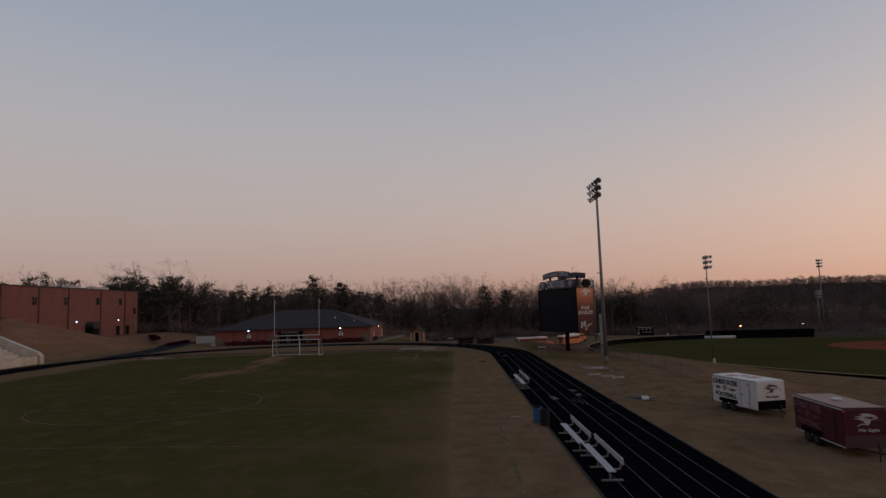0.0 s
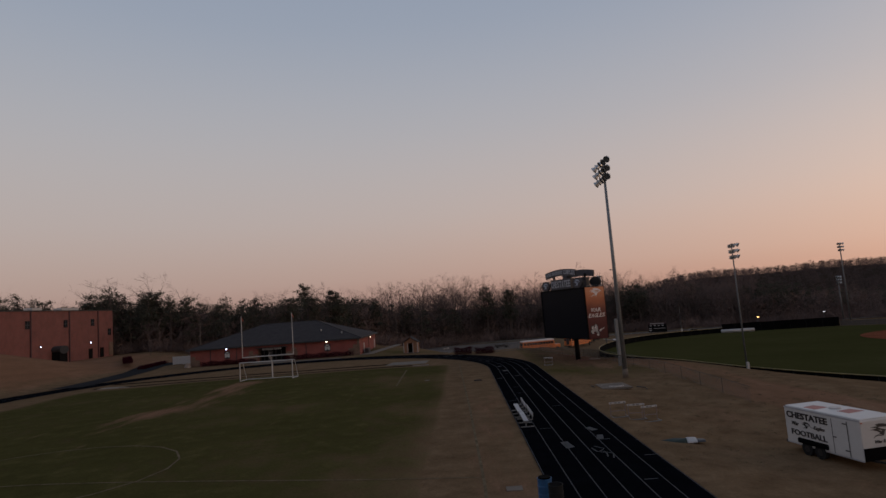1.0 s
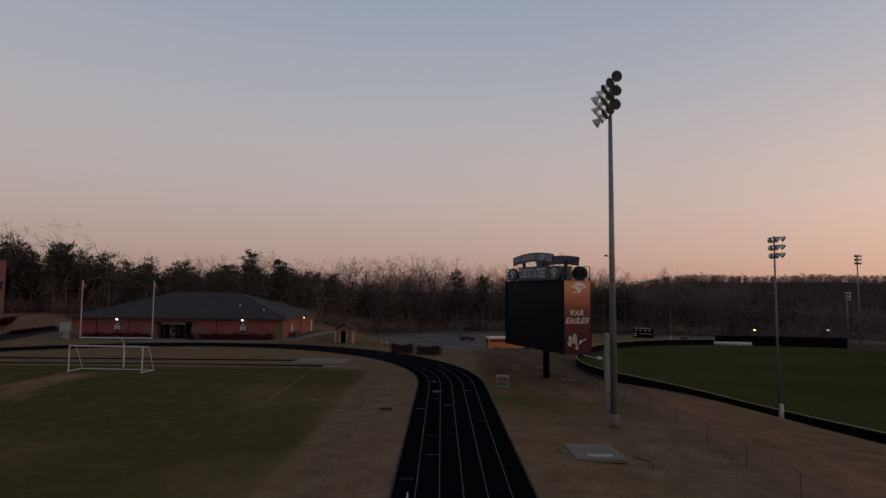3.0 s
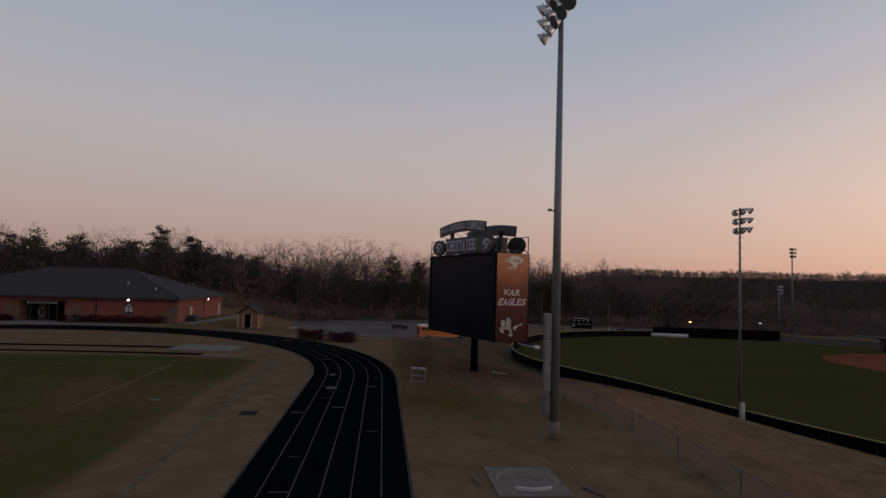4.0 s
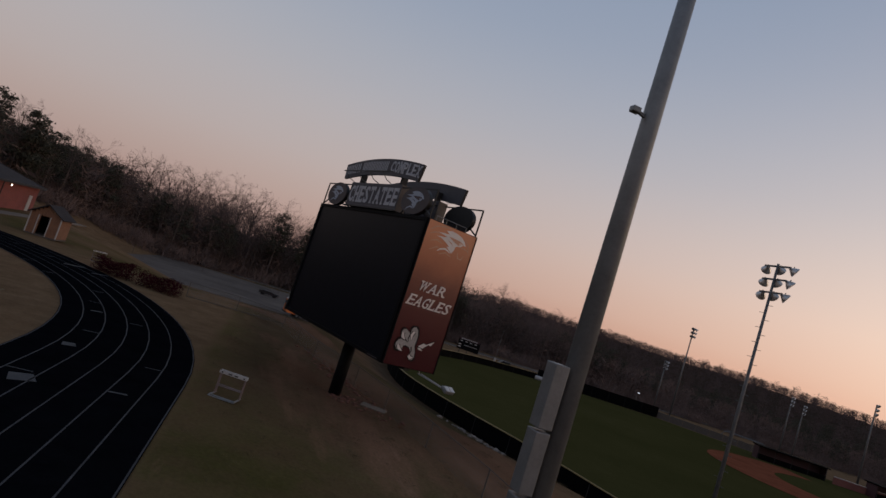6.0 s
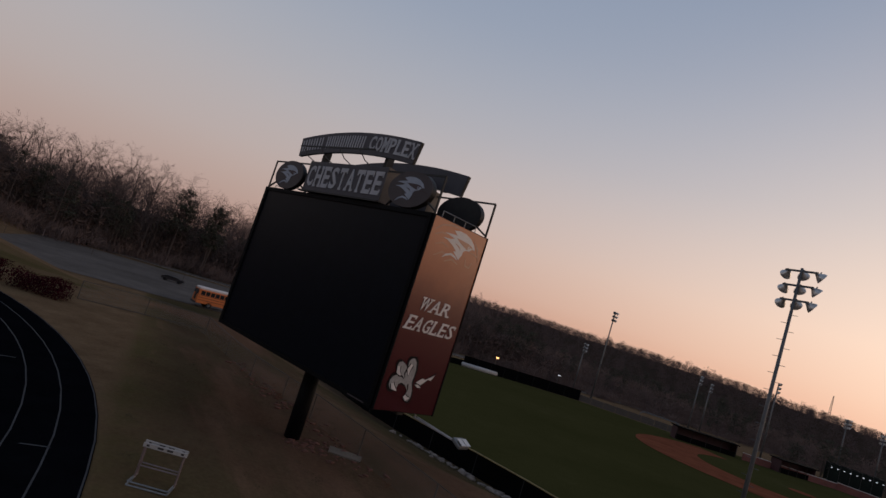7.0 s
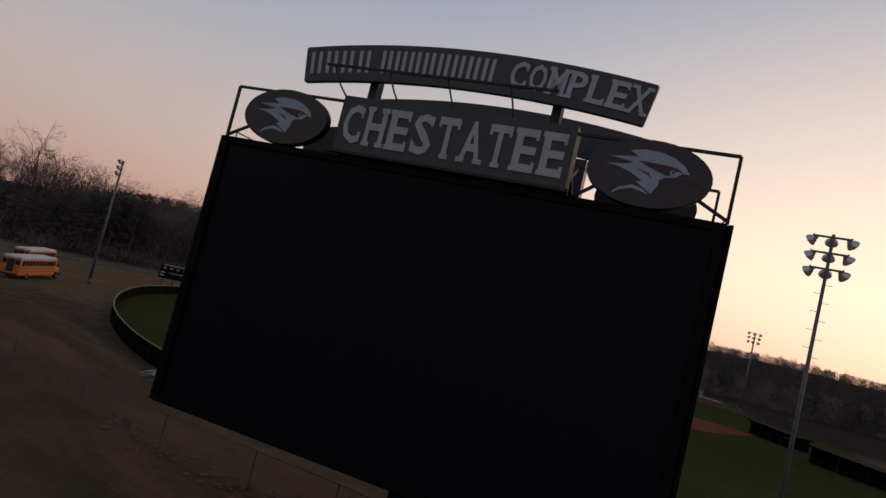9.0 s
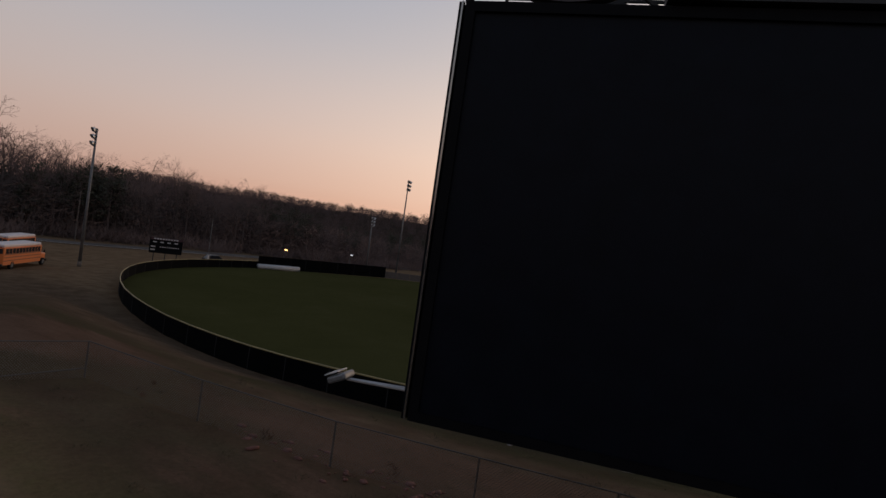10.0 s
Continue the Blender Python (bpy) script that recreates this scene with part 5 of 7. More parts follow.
# rusty clods of clay at the foot of the scoreboard and along the bank
Vs, Fs = [], []
for i in range(320):
    if i < 120:
        c = Vector((20.1 + rng.gauss(0, 0.7), 93.3 + rng.gauss(0, 0.5)))
    else:
        f = rng.random()
        c = Vector((22.3 - 4.2 * f + rng.gauss(0, 0.5), 90.5 + 17 * f + rng.gauss(0, 0.5)))
    s = rng.choice((0.03, 0.05, 0.07, 0.11)) * rng.uniform(0.7, 1.2)
    w = iv * np.array([s * rng.uniform(0.7, 1.8), s * rng.uniform(0.7, 1.8), s * 0.4]) * (1 + 0.25 * np.random.RandomState(900 + i).uniform(-1, 1, (len(iv), 1)))
    Fs.append(jf + len(Vs) * len(iv))
    Vs.append(w + np.array([c.x, c.y, land(c.x, c.y) + s * 0.1]))
tagged(new("clay_clods", arrays_mesh("clay_clods", np.concatenate(Vs), np.concatenate(Fs), "clod")), "rusty clods of clay on the torn bank", "clods", kind="stuff")

# ---- chain-link fence on the terrace edge ----


def make_chain_link():
    fe = thing("chain_link_fence", Matrix(), "low rusty grey chain-link fence along the bank", "fence")
    line = [(9.0, 112.6), (12.9, 112.7), (16.8, 112.8), (17.9, 108.3), (18.9, 104.0), (20.1, 100.5), (20.9, 97.5), (21.9, 93.0), (22.9, 88.0), (23.7, 83.0), (24.1, 78.5), (24.2, 74), (24.2, 69.5), (24.1, 65), (24.0, 60.5), (24.0, 56)]
    H = 1.15
    post = mesh_of(rod((0, 0, -0.2), (0, 0, H), 0.028, n=6), "fence_post", "rail_dark")
    for (x0, y0), (x1, y1) in zip(line, line[1:]):
        z0, z1 = land(x0, y0), land(x1, y1)
        L = math.hypot(x1 - x0, y1 - y0)
        bm = bmesh.new()
        uv = bm.loops.layers.uv.new("UVMap")
        f = bm.faces.new([bm.verts.new(v) for v in ((x0, y0, z0), (x1, y1, z1), (x1, y1, z1 + H), (x0, y0, z0 + H))])
        for lp, c in zip(f.loops, ((0, 0), (L, 0), (L, H), (0, H))):
            lp[uv].uv = c
        part("wire_panel", bm, "link", fe, "chain-link wire")
        part("top_rail", rod((x0, y0, z0 + H), (x1, y1, z1 + H), 0.017, n=6), "rail_dark", fe)
        part("fence_post", post, "rail_dark", fe, "", Matrix.Translation((x0, y0, z0)))
    part("bottom_rail", rod((9, 112.6, 0.03), (16.8, 112.8, 0.03), 0.02, n=5), "rail_dark", fe)


make_chain_link()

# ---- field house ----


def window_emblem(parent, x, z):
    """A dark square panel with a pale crossed shape below the wall lamp."""
    p = part("wall_panel", box((x, -0.05, z), (1.15, 0.08, 1.5), 0.01), "ink", parent, "black panel with a pale crossed emblem")
    bm = bmesh.new()
    for s in (1, -1):
        box((x, -0.1, z - 0.12), (1.0, 0.02, 0.24), 0, bm, Matrix.Rotation(radians(40 * s), 4, "Y"))
        box((x + s * 0.4, -0.104, z - 0.12), (0.16, 0.02, 0.8), 0, bm)
    box((x, -0.104, z + 0.46), (0.5, 0.02, 0.2), 0, bm)
    part("emblem", bm, "white", p, "pale crossed shape")


def make_field_house():
    fh = thing("field_house", pose(-52.4, 131.5, 0), "single-storey red brick field house with a hipped charcoal shingle roof", "building")
    L, D, E = 34.9, 23.0, 3.45
    t = 0.3
    ex0, ex1 = 14.0, 19.9
    part("wall", box((ex0 / 2, t / 2, E / 2 - 0.1), (ex0, t, E + 0.2)), "brick", fh, "red brick wall")
    part("wall", box(((ex1 + L) / 2, t / 2, E / 2 - 0.1), (L - ex1, t, E + 0.2)), "brick", fh, "red brick wall")
    part("wall", box(((ex0 + ex1) / 2, t / 2, 3.1), (ex1 - ex0, t, 0.75)), "brick", fh, "red brick wall")
    part("wall", box((L - t / 2, D / 2 + t / 2, E / 2 - 0.1), (t, D - t, E + 0.2)), "brick", fh, "red brick wall")
    part("wall", box((t / 2, D / 2 + t / 2, E / 2 - 0.1), (t, D - t, E + 0.2)), "brick", fh, "red brick wall")
    part("wall", box((L / 2, D - t / 2, E / 2 - 0.1), (L - 2 * t, t, E + 0.2)), "brick", fh, "red brick wall")
    o = 0.65
    bm = bmesh.new()
    c = [bm.verts.new(v) for v in ((-o, -o, E), (L + o, -o, E), (L + o, D + o, E), (-o, D + o, E), (D / 2, D / 2, 7.6), (L - D / 2, D / 2, 7.6))]
    for f in ((0, 1, 5, 4), (1, 2, 5), (2, 3, 4, 5), (3, 0, 4), (3, 2, 1, 0)):
        bm.faces.new([c[i] for i in f])
    rf = part("roof", bm, "shingle", fh, "hipped charcoal shingle roof")
    part("fascia", box((L / 2, -o + 0.02, E - 0.06), (L + 2 * o, 0.06, 0.28)), "fascia", fh)
    part("fascia", box((L + o - 0.02, D / 2, E - 0.06), (0.06, D + 2 * o, 0.28)), "fascia", fh)
    part("fascia", box((-o + 0.02, D / 2, E - 0.06), (0.06, D + 2 * o, 0.28)), "fascia", fh)
    cap = bmesh.new()
    for a, b in (((-o, -o, E), (D / 2, D / 2, 7.6)), ((L + o, -o, E), (L - D / 2, D / 2, 7.6)), ((L + o, D + o, E), (L - D / 2, D / 2, 7.6)), ((D / 2, D / 2, 7.6), (L - D / 2, D / 2, 7.6))):
        rod(a, b, 0.09, n=6, bm=cap)
    part("ridge_cap", cap, "shingle", rf)
    for x, y in ((26.2, 4.5), (31.0, 2.4)):
        part("roof_vent", rod((x, y, E + 0.3 + y * 0.33), (x, y, E + 0.75 + y * 0.33), 0.11, n=8), "white_worn", rf, "pale roof vent pipe")
    # recessed entrance
    en = part("entrance", box(((ex0 + ex1) / 2, 1.6, 1.3), (ex1 - ex0, 0.2, 2.8)), "void", fh, "dark recessed entrance")
    for x in (ex0 + 0.1, ex1 - 0.1):
        part("entrance_return", box((x, 0.9, 1.35), (0.2, 1.2, 2.7)), "stone", en)
    for x in (15.3, 16.6, 17.7, 18.8):
        part("entrance_post", box((x, 0.1, 1.35), (0.12, 0.12, 2.7)), "fascia", en)
    dr = part("entrance_door", box((16.15, 1.42, 1.1), (1.0, 0.08, 2.2)), "ink", en, "black door with a pale ring emblem")
    bm = bmesh.new()
    for k in range(9):
        a0, a1 = radians(60 + 30 * k), radians(90 + 30 * k)
        bar((16.15 + 0.38 * math.cos(a0), 1.36, 1.1 + 0.6 * math.sin(a0)), (16.15 + 0.38 * math.cos(a1), 1.36, 1.1 + 0.6 * math.sin(a1)), 0.1, bm=bm)
    part("ring_emblem", bm, "white_worn", dr)
    part("canopy", box(((ex0 + ex1) / 2, -0.4, 2.82), (ex1 - ex0 + 0.6, 1.0, 0.12)), "fascia", fh)
    sg = part("entrance_sign", box((17.0, -0.34, 2.55), (3.9, 0.08, 0.32)), "white_worn", fh, "pale sign board over the entrance")
    for i in range(9):
        part("blank_bar", box((15.45 + 0.39 * i, -0.39, 2.55), (0.24, 0.015, 0.16)), "ink", sg)
    # stone patches and corner blocks
    for x, w, hh in ((13.0, 1.9, 1.7), (21.1, 2.2, 1.8), (1.0, 1.9, 1.4), (33.7, 2.0, 1.5)):
        part("stone_facing", box((x, -0.04, hh / 2 - 0.05), (w, 0.1, hh)), "stone", fh, "stepped tan stone facing")
        part("stone_facing", box((x + (0.4 if x > 15 else -0.4), -0.04, hh + 0.3), (w * 0.45, 0.1, 0.72)), "stone", fh, "stepped tan stone facing")
    part("corner_stone", box((L - 0.12, -0.07, 1.6), (0.5, 0.16, 3.3)), "stone", fh)
    for x in (4.2, 9.6, 24.0, 28.4):
        part("downspout", box((x, -0.06, 1.65), (0.1, 0.1, 3.4)), "fascia", fh)
    # lamps and panels
    for x, kind, zz in ((7.6, "lamp_cool", 3.15), (28.3, "lamp_warm", 3.15)):
        lm = part("wall_lamp", box((x, -0.12, zz), (0.34, 0.18, 0.24), 0.03), "galv_dark", fh)
        part("lamp_lens", box((x, -0.24, zz - 0.02), (0.26, 0.06, 0.18)), kind, lm, "lit lamp lens")
        window_emblem(fh, x + 0.1, 1.95)
    lm = part("wall_lamp", box((L + 0.1, 14.0, 3.0), (0.18, 0.3, 0.22), 0.03), "galv_dark", fh)
    part("lamp_lens", box((L + 0.2, 14.0, 2.98), (0.04, 0.26, 0.18)), "lamp_warm", lm, "lit lamp lens")
    for y in (6.0, 21.0):
        part("side_door", box((L + 0.03, y, 1.05), (0.08, 1.0, 2.1)), "white_worn", fh, "pale grey side door")
    part("side_downspout", box((L + 0.06, 12.2, 1.65), (0.1, 0.1, 3.4)), "fascia", fh)
    part("bench_box", box((L + 0.9, 5.0, 0.5), (0.8, 2.6, 0.9), 0.05), "ink", fh, "black equipment box by the wall")
    return fh


make_field_house()


def leaf_clump(n, size, leaf, seed, round_=True):
    """Loose small leaves filling a box: vertices and triangles."""
    r = np.random.RandomState(seed)
    c = r.uniform(-0.5, 0.5, (n, 3))
    if round_:
        c *= np.array(size) * (1 - 0.18 * r.rand(n, 1))
    a, b = r.normal(size=(n, 3)), r.normal(size=(n, 3))
    a /= np.linalg.norm(a, axis=1, keepdims=True)
    b /= np.linalg.norm(b, axis=1, keepdims=True)
    V = np.stack([c, c + a * leaf, c + (a * 0.5 + b * 0.6) * leaf], 1).reshape(-1, 3)
    return V, np.arange(3 * n).reshape(-1, 3)


def hedge(x0, y0, x1, y1, h, w, label, seed, group=""):
    L = math.hypot(x1 - x0, y1 - y0)
    V, F = leaf_clump(int(900 * L * h * w / 1.2) + 300, (L, w, h), 0.11, seed)
    top = 0.12 * np.sin(V[:, 0] * 2.1 + seed) * (V[:, 2] > 0)
    V[:, 2] += h / 2 + top
    m = pose((x0 + x1) / 2, (y0 + y1) / 2, land((x0 + x1) / 2, (y0 + y1) / 2), 0, 0, math.degrees(math.atan2(y1 - y0, x1 - x0)))
    hd = thing("hedge", m, label, "hedge", group)
    part("leaves", arrays_mesh("leaves", V, F, "hedge"), "hedge", hd)
    for k in range(int(L / 0.9) + 1):
        px = -L / 2 + 0.3 + k * 0.9
        if px < L / 2:
            part("stem", rod((px, 0, -0.05), (px + 0.1, 0.05, h * 0.7), 0.03, 0.012, 5), "bark", hd)


hedge(-50.4, 130.6, -39.0, 130.6, 1.0, 0.9, "low dark maroon hedge along the brick wall", 1, "foundation hedges")
hedge(-31.6, 130.6, -18.2, 130.6, 1.0, 0.9, "low dark maroon hedge along the brick wall", 2, "foundation hedges")
hedge(-39.6, 130.2, -38.3, 130.2, 0.8, 0.9, "small rounded shrub beside the entrance", 3, "foundation hedges")
hedge(-32.6, 130.0, -31.4, 130.0, 1.1, 1.1, "small rounded shrub beside the entrance", 4, "foundation hedges")
hedge(2.0, 113.0, 5.2, 111.9, 1.2, 1.5, "dense maroon hedge outside the track bend", 5, "hedges at the bend")
hedge(5.5, 111.7, 8.8, 110.2, 1.1, 1.5, "dense maroon hedge outside the track bend", 6, "hedges at the bend")
hedge(-68, 136, -80, 156, 0.8, 2.0, "dark hedge along the mound's edge", 7, "hedges on the mound")
hedge(-64.5, 134, -67, 150, 0.8, 1.6, "dark hedge beside the service drive", 8, "hedges on the mound")
solid("boulder", rod((-52.6, 130.6, 0.0), (-52.5, 130.7, 0.9), 0.75, 0.45, 9), "rock", Matrix(), "pale boulder at the corner of the field house", "boulder")


def make_hut():
    h = thing("ticket_hut", pose(-6.55, 126.8, land(-6.55, 126.8), 0, 0, -3), "small tan wooden hut with a gabled dark roof and open door", "hut")
    W, D, E, P = 2.7, 2.6, 2.15, 3.05
    part("skid", box((0, D / 2, 0.08), (W, D, 0.16)), "wood_dark", h)
    n = 9
    for i in range(n):  # front boards, with the doorway left free
        x = -W / 2 + (i + 0.5) * W / n
        top = E + (P - E) * (1 - abs(x) / (W / 2)) - 0.03
        lo = 2.0 if abs(x + 0.1) < 0.5 else 0.16
        part("board", box((x, 0.04, (lo + top) / 2), (W / n - 0.015, 0.06, top - lo)), "wood", h)
    for s in (-1, 1):
        for i in range(8):
            y = 0.08 + (i + 0.5) * (D - 0.1) / 8
            part("board", box((s * (W / 2 - 0.03), y, (0.16 + E) / 2), (0.06, (D - 0.1) / 8 - 0.015, E - 0.16)), "wood", h)
        sl = [(s * (W / 2 + 0.25), E - 0.12), (0, P + 0.06), (0, P + 0.16), (s * (W / 2 + 0.25), E - 0.02)]
        part("roof_slope", slab(sl[::s], -0.3, D + 0.3, put=lambda a, b, c: (a, c, b)), "shingle", h, "dark shingle slope")
    part("back_wall", box((0, D - 0.04, 1.15), (W - 0.12, 0.06, 2.0)), "wood", h)
    part("interior", box((0, D - 0.15, 1.1), (W - 0.2, 0.08, 1.9)), "void", h)
    for x in (-0.62, 0.42):
        part("door_trim", box((x, -0.01, 1.08), (0.08, 0.06, 1.9)), "white_worn", h)
    for x in (-W / 2, W / 2):
        part("corner_trim", box((x, 0.0, 1.15), (0.1, 0.1, 2.0)), "white_worn", h)


make_hut()

# ---- gymnasium on the mound ----


def make_gym():
    g = thing("gymnasium", pose(-88, 92, 2.4), "tall muted red brick gymnasium with a flat roof", "building")
    L, D, H = 71.6, 42, 11.8
    part("wall", box((-0.2, L / 2, H / 2), (0.4, L, H)), "brick_pale", g, "tall brick wall")
    part("wall", box((-D / 2, L - 0.2, H / 2), (D - 0.8, 0.4, H)), "brick_pale", g, "tall brick wall")
    part("wall", box((-D / 2, 0.2, H / 2), (D - 0.8, 0.4, H)), "brick_pale", g, "tall brick wall")
    part("wall", box((-D + 0.2, L / 2, H / 2), (0.4, L, H)), "brick_pale", g, "tall brick wall")
    part("roof", box((-D / 2, L / 2, H + 0.06), (D + 0.3, L + 0.3, 0.2)), "fascia", g, "dark flat roof edge")
    for y in (32.7, 42.3, 54.6, 65.4, 22):
        part("downspout", box((0.07, y, H / 2), (0.16, 0.35, H)), "maroon_dark", g, "dark red downspout")
    for y, z in ((31.4, 8.75), (41.4, 8.85), (53.3, 8.85), (63.2, 8.9), (70.1, 6.3), (20.0, 8.8)):
        w = part("window", box((0.02, y, z), (0.1, 1.3, 1.7)), "window", g)
        part("window_frame", box((0.06, y, z), (0.06, 0.08, 1.7)), "fascia", w)
        part("window_frame", box((0.06, y, z), (0.06, 1.3, 0.08)), "fascia", w)
    for y, w, h in ((70.6, 1.6, 3.4), (24.5, 7.0, 4.8)):
        part("stone_facing", box((0.06, y, h / 2 + 0.3), (0.16, w, h)), "stone", g, "tan stone facing")
    ent = part("entrance", box((0.9, 50.0, 1.6), (1.9, 2.6, 3.2), 0.1), "void", g, "dark arched entrance porch")
    part("porch_arch", slab([(a, 3.0 + b) for a, b in ellipse(1.5, 0.9, 20)], 0, 2.0, put=lambda a, b, c: (c, 50 + a, b)), "fascia", ent)
    for y, k in ((44.9, "lamp_cool"), (62.0, "lamp_cool")):
        lm = part("wall_lamp", box((0.15, y, 4.0), (0.3, 0.4, 0.3), 0.03), "galv_dark", g)
        part("lamp_lens", box((0.32, y, 3.98), (0.05, 0.26, 0.2)), k, lm, "lit lamp lens")
    for y in (62.3, 66.8):
        part("door", box((0.05, y, 1.3), (0.14, 1.4, 2.4)), "void", g)
    for y, w in ((47, 6), (58, 12)):
        part("roof_unit", box((-3, y, H + 0.5), (2.0, w * 0.5, 0.7), 0.05), "white_worn", g, "pale rooftop unit")
    wg = part("wing", box((6, -1.5, 2.6), (12, 18, 5.2)), "brick_pale", g)
    part("wing_roof", slab([(-10.9, 5.0), (-1.5, 8.4), (7.9, 5.0)], -0.5, 12.5, put=lambda a, b, c: (c, a, b)), "maroon_dark", wg)
    part("wing_door", box((12.05, 6.0, 1.8), (0.1, 1.8, 3.2)), "void", wg)


make_gym()


def make_stand():
    s = thing("concrete_stand", Matrix(), "pale stepped concrete stadium stand", "stand")
    for k in range(9):
        x1 = -66.0 - 0.9 * k
        zt = 0.9 + 0.42 * k
        part("tier", box(((x1 - 0.45), 44.0, zt / 2 - 0.3), (0.88, 98.0, zt + 0.6), 0.02), "pale_concrete", s)
    ew = slab([(-64.6, -0.4), (-75.6, -0.4), (-75.6, 5.2), (-72.6, 5.0), (-65.2, 1.9), (-64.6, 1.3)], 93.4, 94.2, put=lambda a, b, c: (a, c, b))
    part("end_wall", ew, "pale_concrete", s, "pale concrete end wall")
    part("front_wall", box((-65.1, 44, 0.5), (0.4, 98.4, 1.6), 0.02), "pale_concrete", s)


make_stand()

wf = thing("panel_fence", Matrix(), "short white panel fence beside the field house", "fence")
for i in range(7):
    x = -61.2 + 1.2 * i
    part("panel", box((x, 143, 1.0), (1.12, 0.06, 1.7)), "white_worn", wf)
    part("post", box((x - 0.6, 143, 0.95), (0.1, 0.1, 1.95)), "white_worn", wf)

# ---- goals ----


def make_soccer_goal():
    g = thing("soccer_goal", pose(-22.9, 90.5, land(-22.9, 90.5), 0, 0, -5), "white tubular soccer goal frame without a net", "goal")
    w, h, d = 3.66, 2.44, 1.9
    part("crossbar", rod((-w, 0, h), (w, 0, h), 0.07, n=10), "goal_white", g)
    for s in (-1, 1):
        part("post", rod((s * w, 0, 0), (s * w, 0, h), 0.07, n=10), "goal_white", g)
        part("ground_bar", rod((s * w, 0, 0.05), (s * w, d, 0.05), 0.05, n=8), "goal_white", g)
        part("top_bar", rod((s * w, 0, h), (s * w, 0.9, h - 0.05), 0.04, n=8), "goal_white", g)
        part("back_stay", rod((s * w, 0.9, h - 0.05), (s * w, d, 0.05), 0.04, n=8), "goal_white", g)
    part("back_bar", rod((-w, d, 0.05), (w, d, 0.05), 0.05, n=8), "goal_white", g)


def make_goalpost():
    g = thing("football_goalpost", pose(-23.4, 93.0, land(-23.4, 93.0)), "white football goalpost with a curved support", "goalpost")
    cu = bmesh.new()
    pts = [(0, 1.6, -0.2), (0, 1.6, 1.7), (0, 1.45, 2.4), (0, 1.0, 2.85), (0, 0.45, 3.02), (0, 0, 3.05)]
    for a, b in zip(pts, pts[1:]):
        rod(a, b, 0.085, n=10, bm=cu)
    part("gooseneck", cu, "goal_white", g)
    part("crossbar", rod((-3.55, 0, 3.05), (3.55, 0, 3.05), 0.07, n=10), "goal_white", g)
    for s in (-1, 1):
        up = part("upright", rod((s * 3.55, 0, 3.0), (s * 3.55, 0, 8.75), 0.05, n=8), "goal_white", g)
        part("ribbon", slab([(s * 3.55, 8.7), (s * 3.55 + 0.32, 8.1), (s * 3.55 + 0.22, 8.03), (s * 3.55, 8.45)], -0.01, 0.01, put=front), "orange", up, "orange wind ribbon")


make_soccer_goal()
make_goalpost()

# ---- benches, drums, hurdles ----


def make_bench():
    b = thing("team_bench", pose(7.4, 31.7, 0.03, 0, 0, 90), "long aluminium team bench with a backrest", "bench", "benches along the track")
    L = 4.57
    for y in (0.0, 0.16):
        part("seat_plank", box((0, y, 0.45), (L, 0.145, 0.045), 0.008), "alu", b)
    part("backrest_plank", box((0, -0.36, 0.80), (L, 0.04, 0.24), 0.008), "alu", b)
    for x in (-1.9, 0, 1.9):
        lg = bmesh.new()
        bar((x, 0.08, 0.0), (x, 0.08, 0.43), 0.06, bm=lg)
        bar((x, -0.42, 0.03), (x, 0.42, 0.03), 0.06, bm=lg)
        bar((x, 0.0, 0.42), (x, -0.36, 0.46), 0.05, bm=lg)
        bar((x, -0.34, 0.44), (x, -0.40, 0.9), 0.05, bm=lg)
        part("leg", lg, "galv", b)
    return b


bench = make_bench()
copy_thing(bench, pose(7.55, 27.0, 0.03, 0, 0, 90))
copy_thing(bench, pose(7.25, 52.2, 0.03, 0, 0, 90) @ Matrix.Diagonal((0.7, 1, 1, 1)))
copy_thing(bench, pose(7.2, 55.5, 0.03, 0, 0, 90) @ Matrix.Diagonal((0.7, 1, 1, 1)))


def drum(x, y, mat, label, lid):
    d = thing("trash_drum", pose(x, y, land(x, y)), label, "trash can", "trash drums")
    bm = bmesh.new()
    n, prof = 20, [(0.27, 0), (0.29, 0.02), (0.285, 0.28), (0.30, 0.30), (0.285, 0.33), (0.285, 0.58), (0.30, 0.61), (0.285, 0.64), (0.285, 0.88), (0.30, 0.9), (0.27, 0.9), (0.26, 0.4)]
    rings = [[bm.verts.new((r * math.cos(k / n * math.tau), r * math.sin(k / n * math.tau), z)) for k in range(n)] for r, z in prof]
    for a, b in zip(rings, rings[1:]):
        for k in range(n):
            bm.faces.new((a[k], a[(k + 1) % n], b[(k + 1) % n], b[k]))
    part("barrel", bm, mat, d, smooth=False)
    part("bag_liner", rod((0, 0, 0.3), (0, 0, lid), 0.262, 0.25, 14), "windscreen", d, "black bin bag")


drum(6.35, 37.0, "blue", "blue plastic drum used as a trash can", 0.95)
drum(6.65, 36.1, "rubber", "dark drum trash can beside the blue one", 0.9)


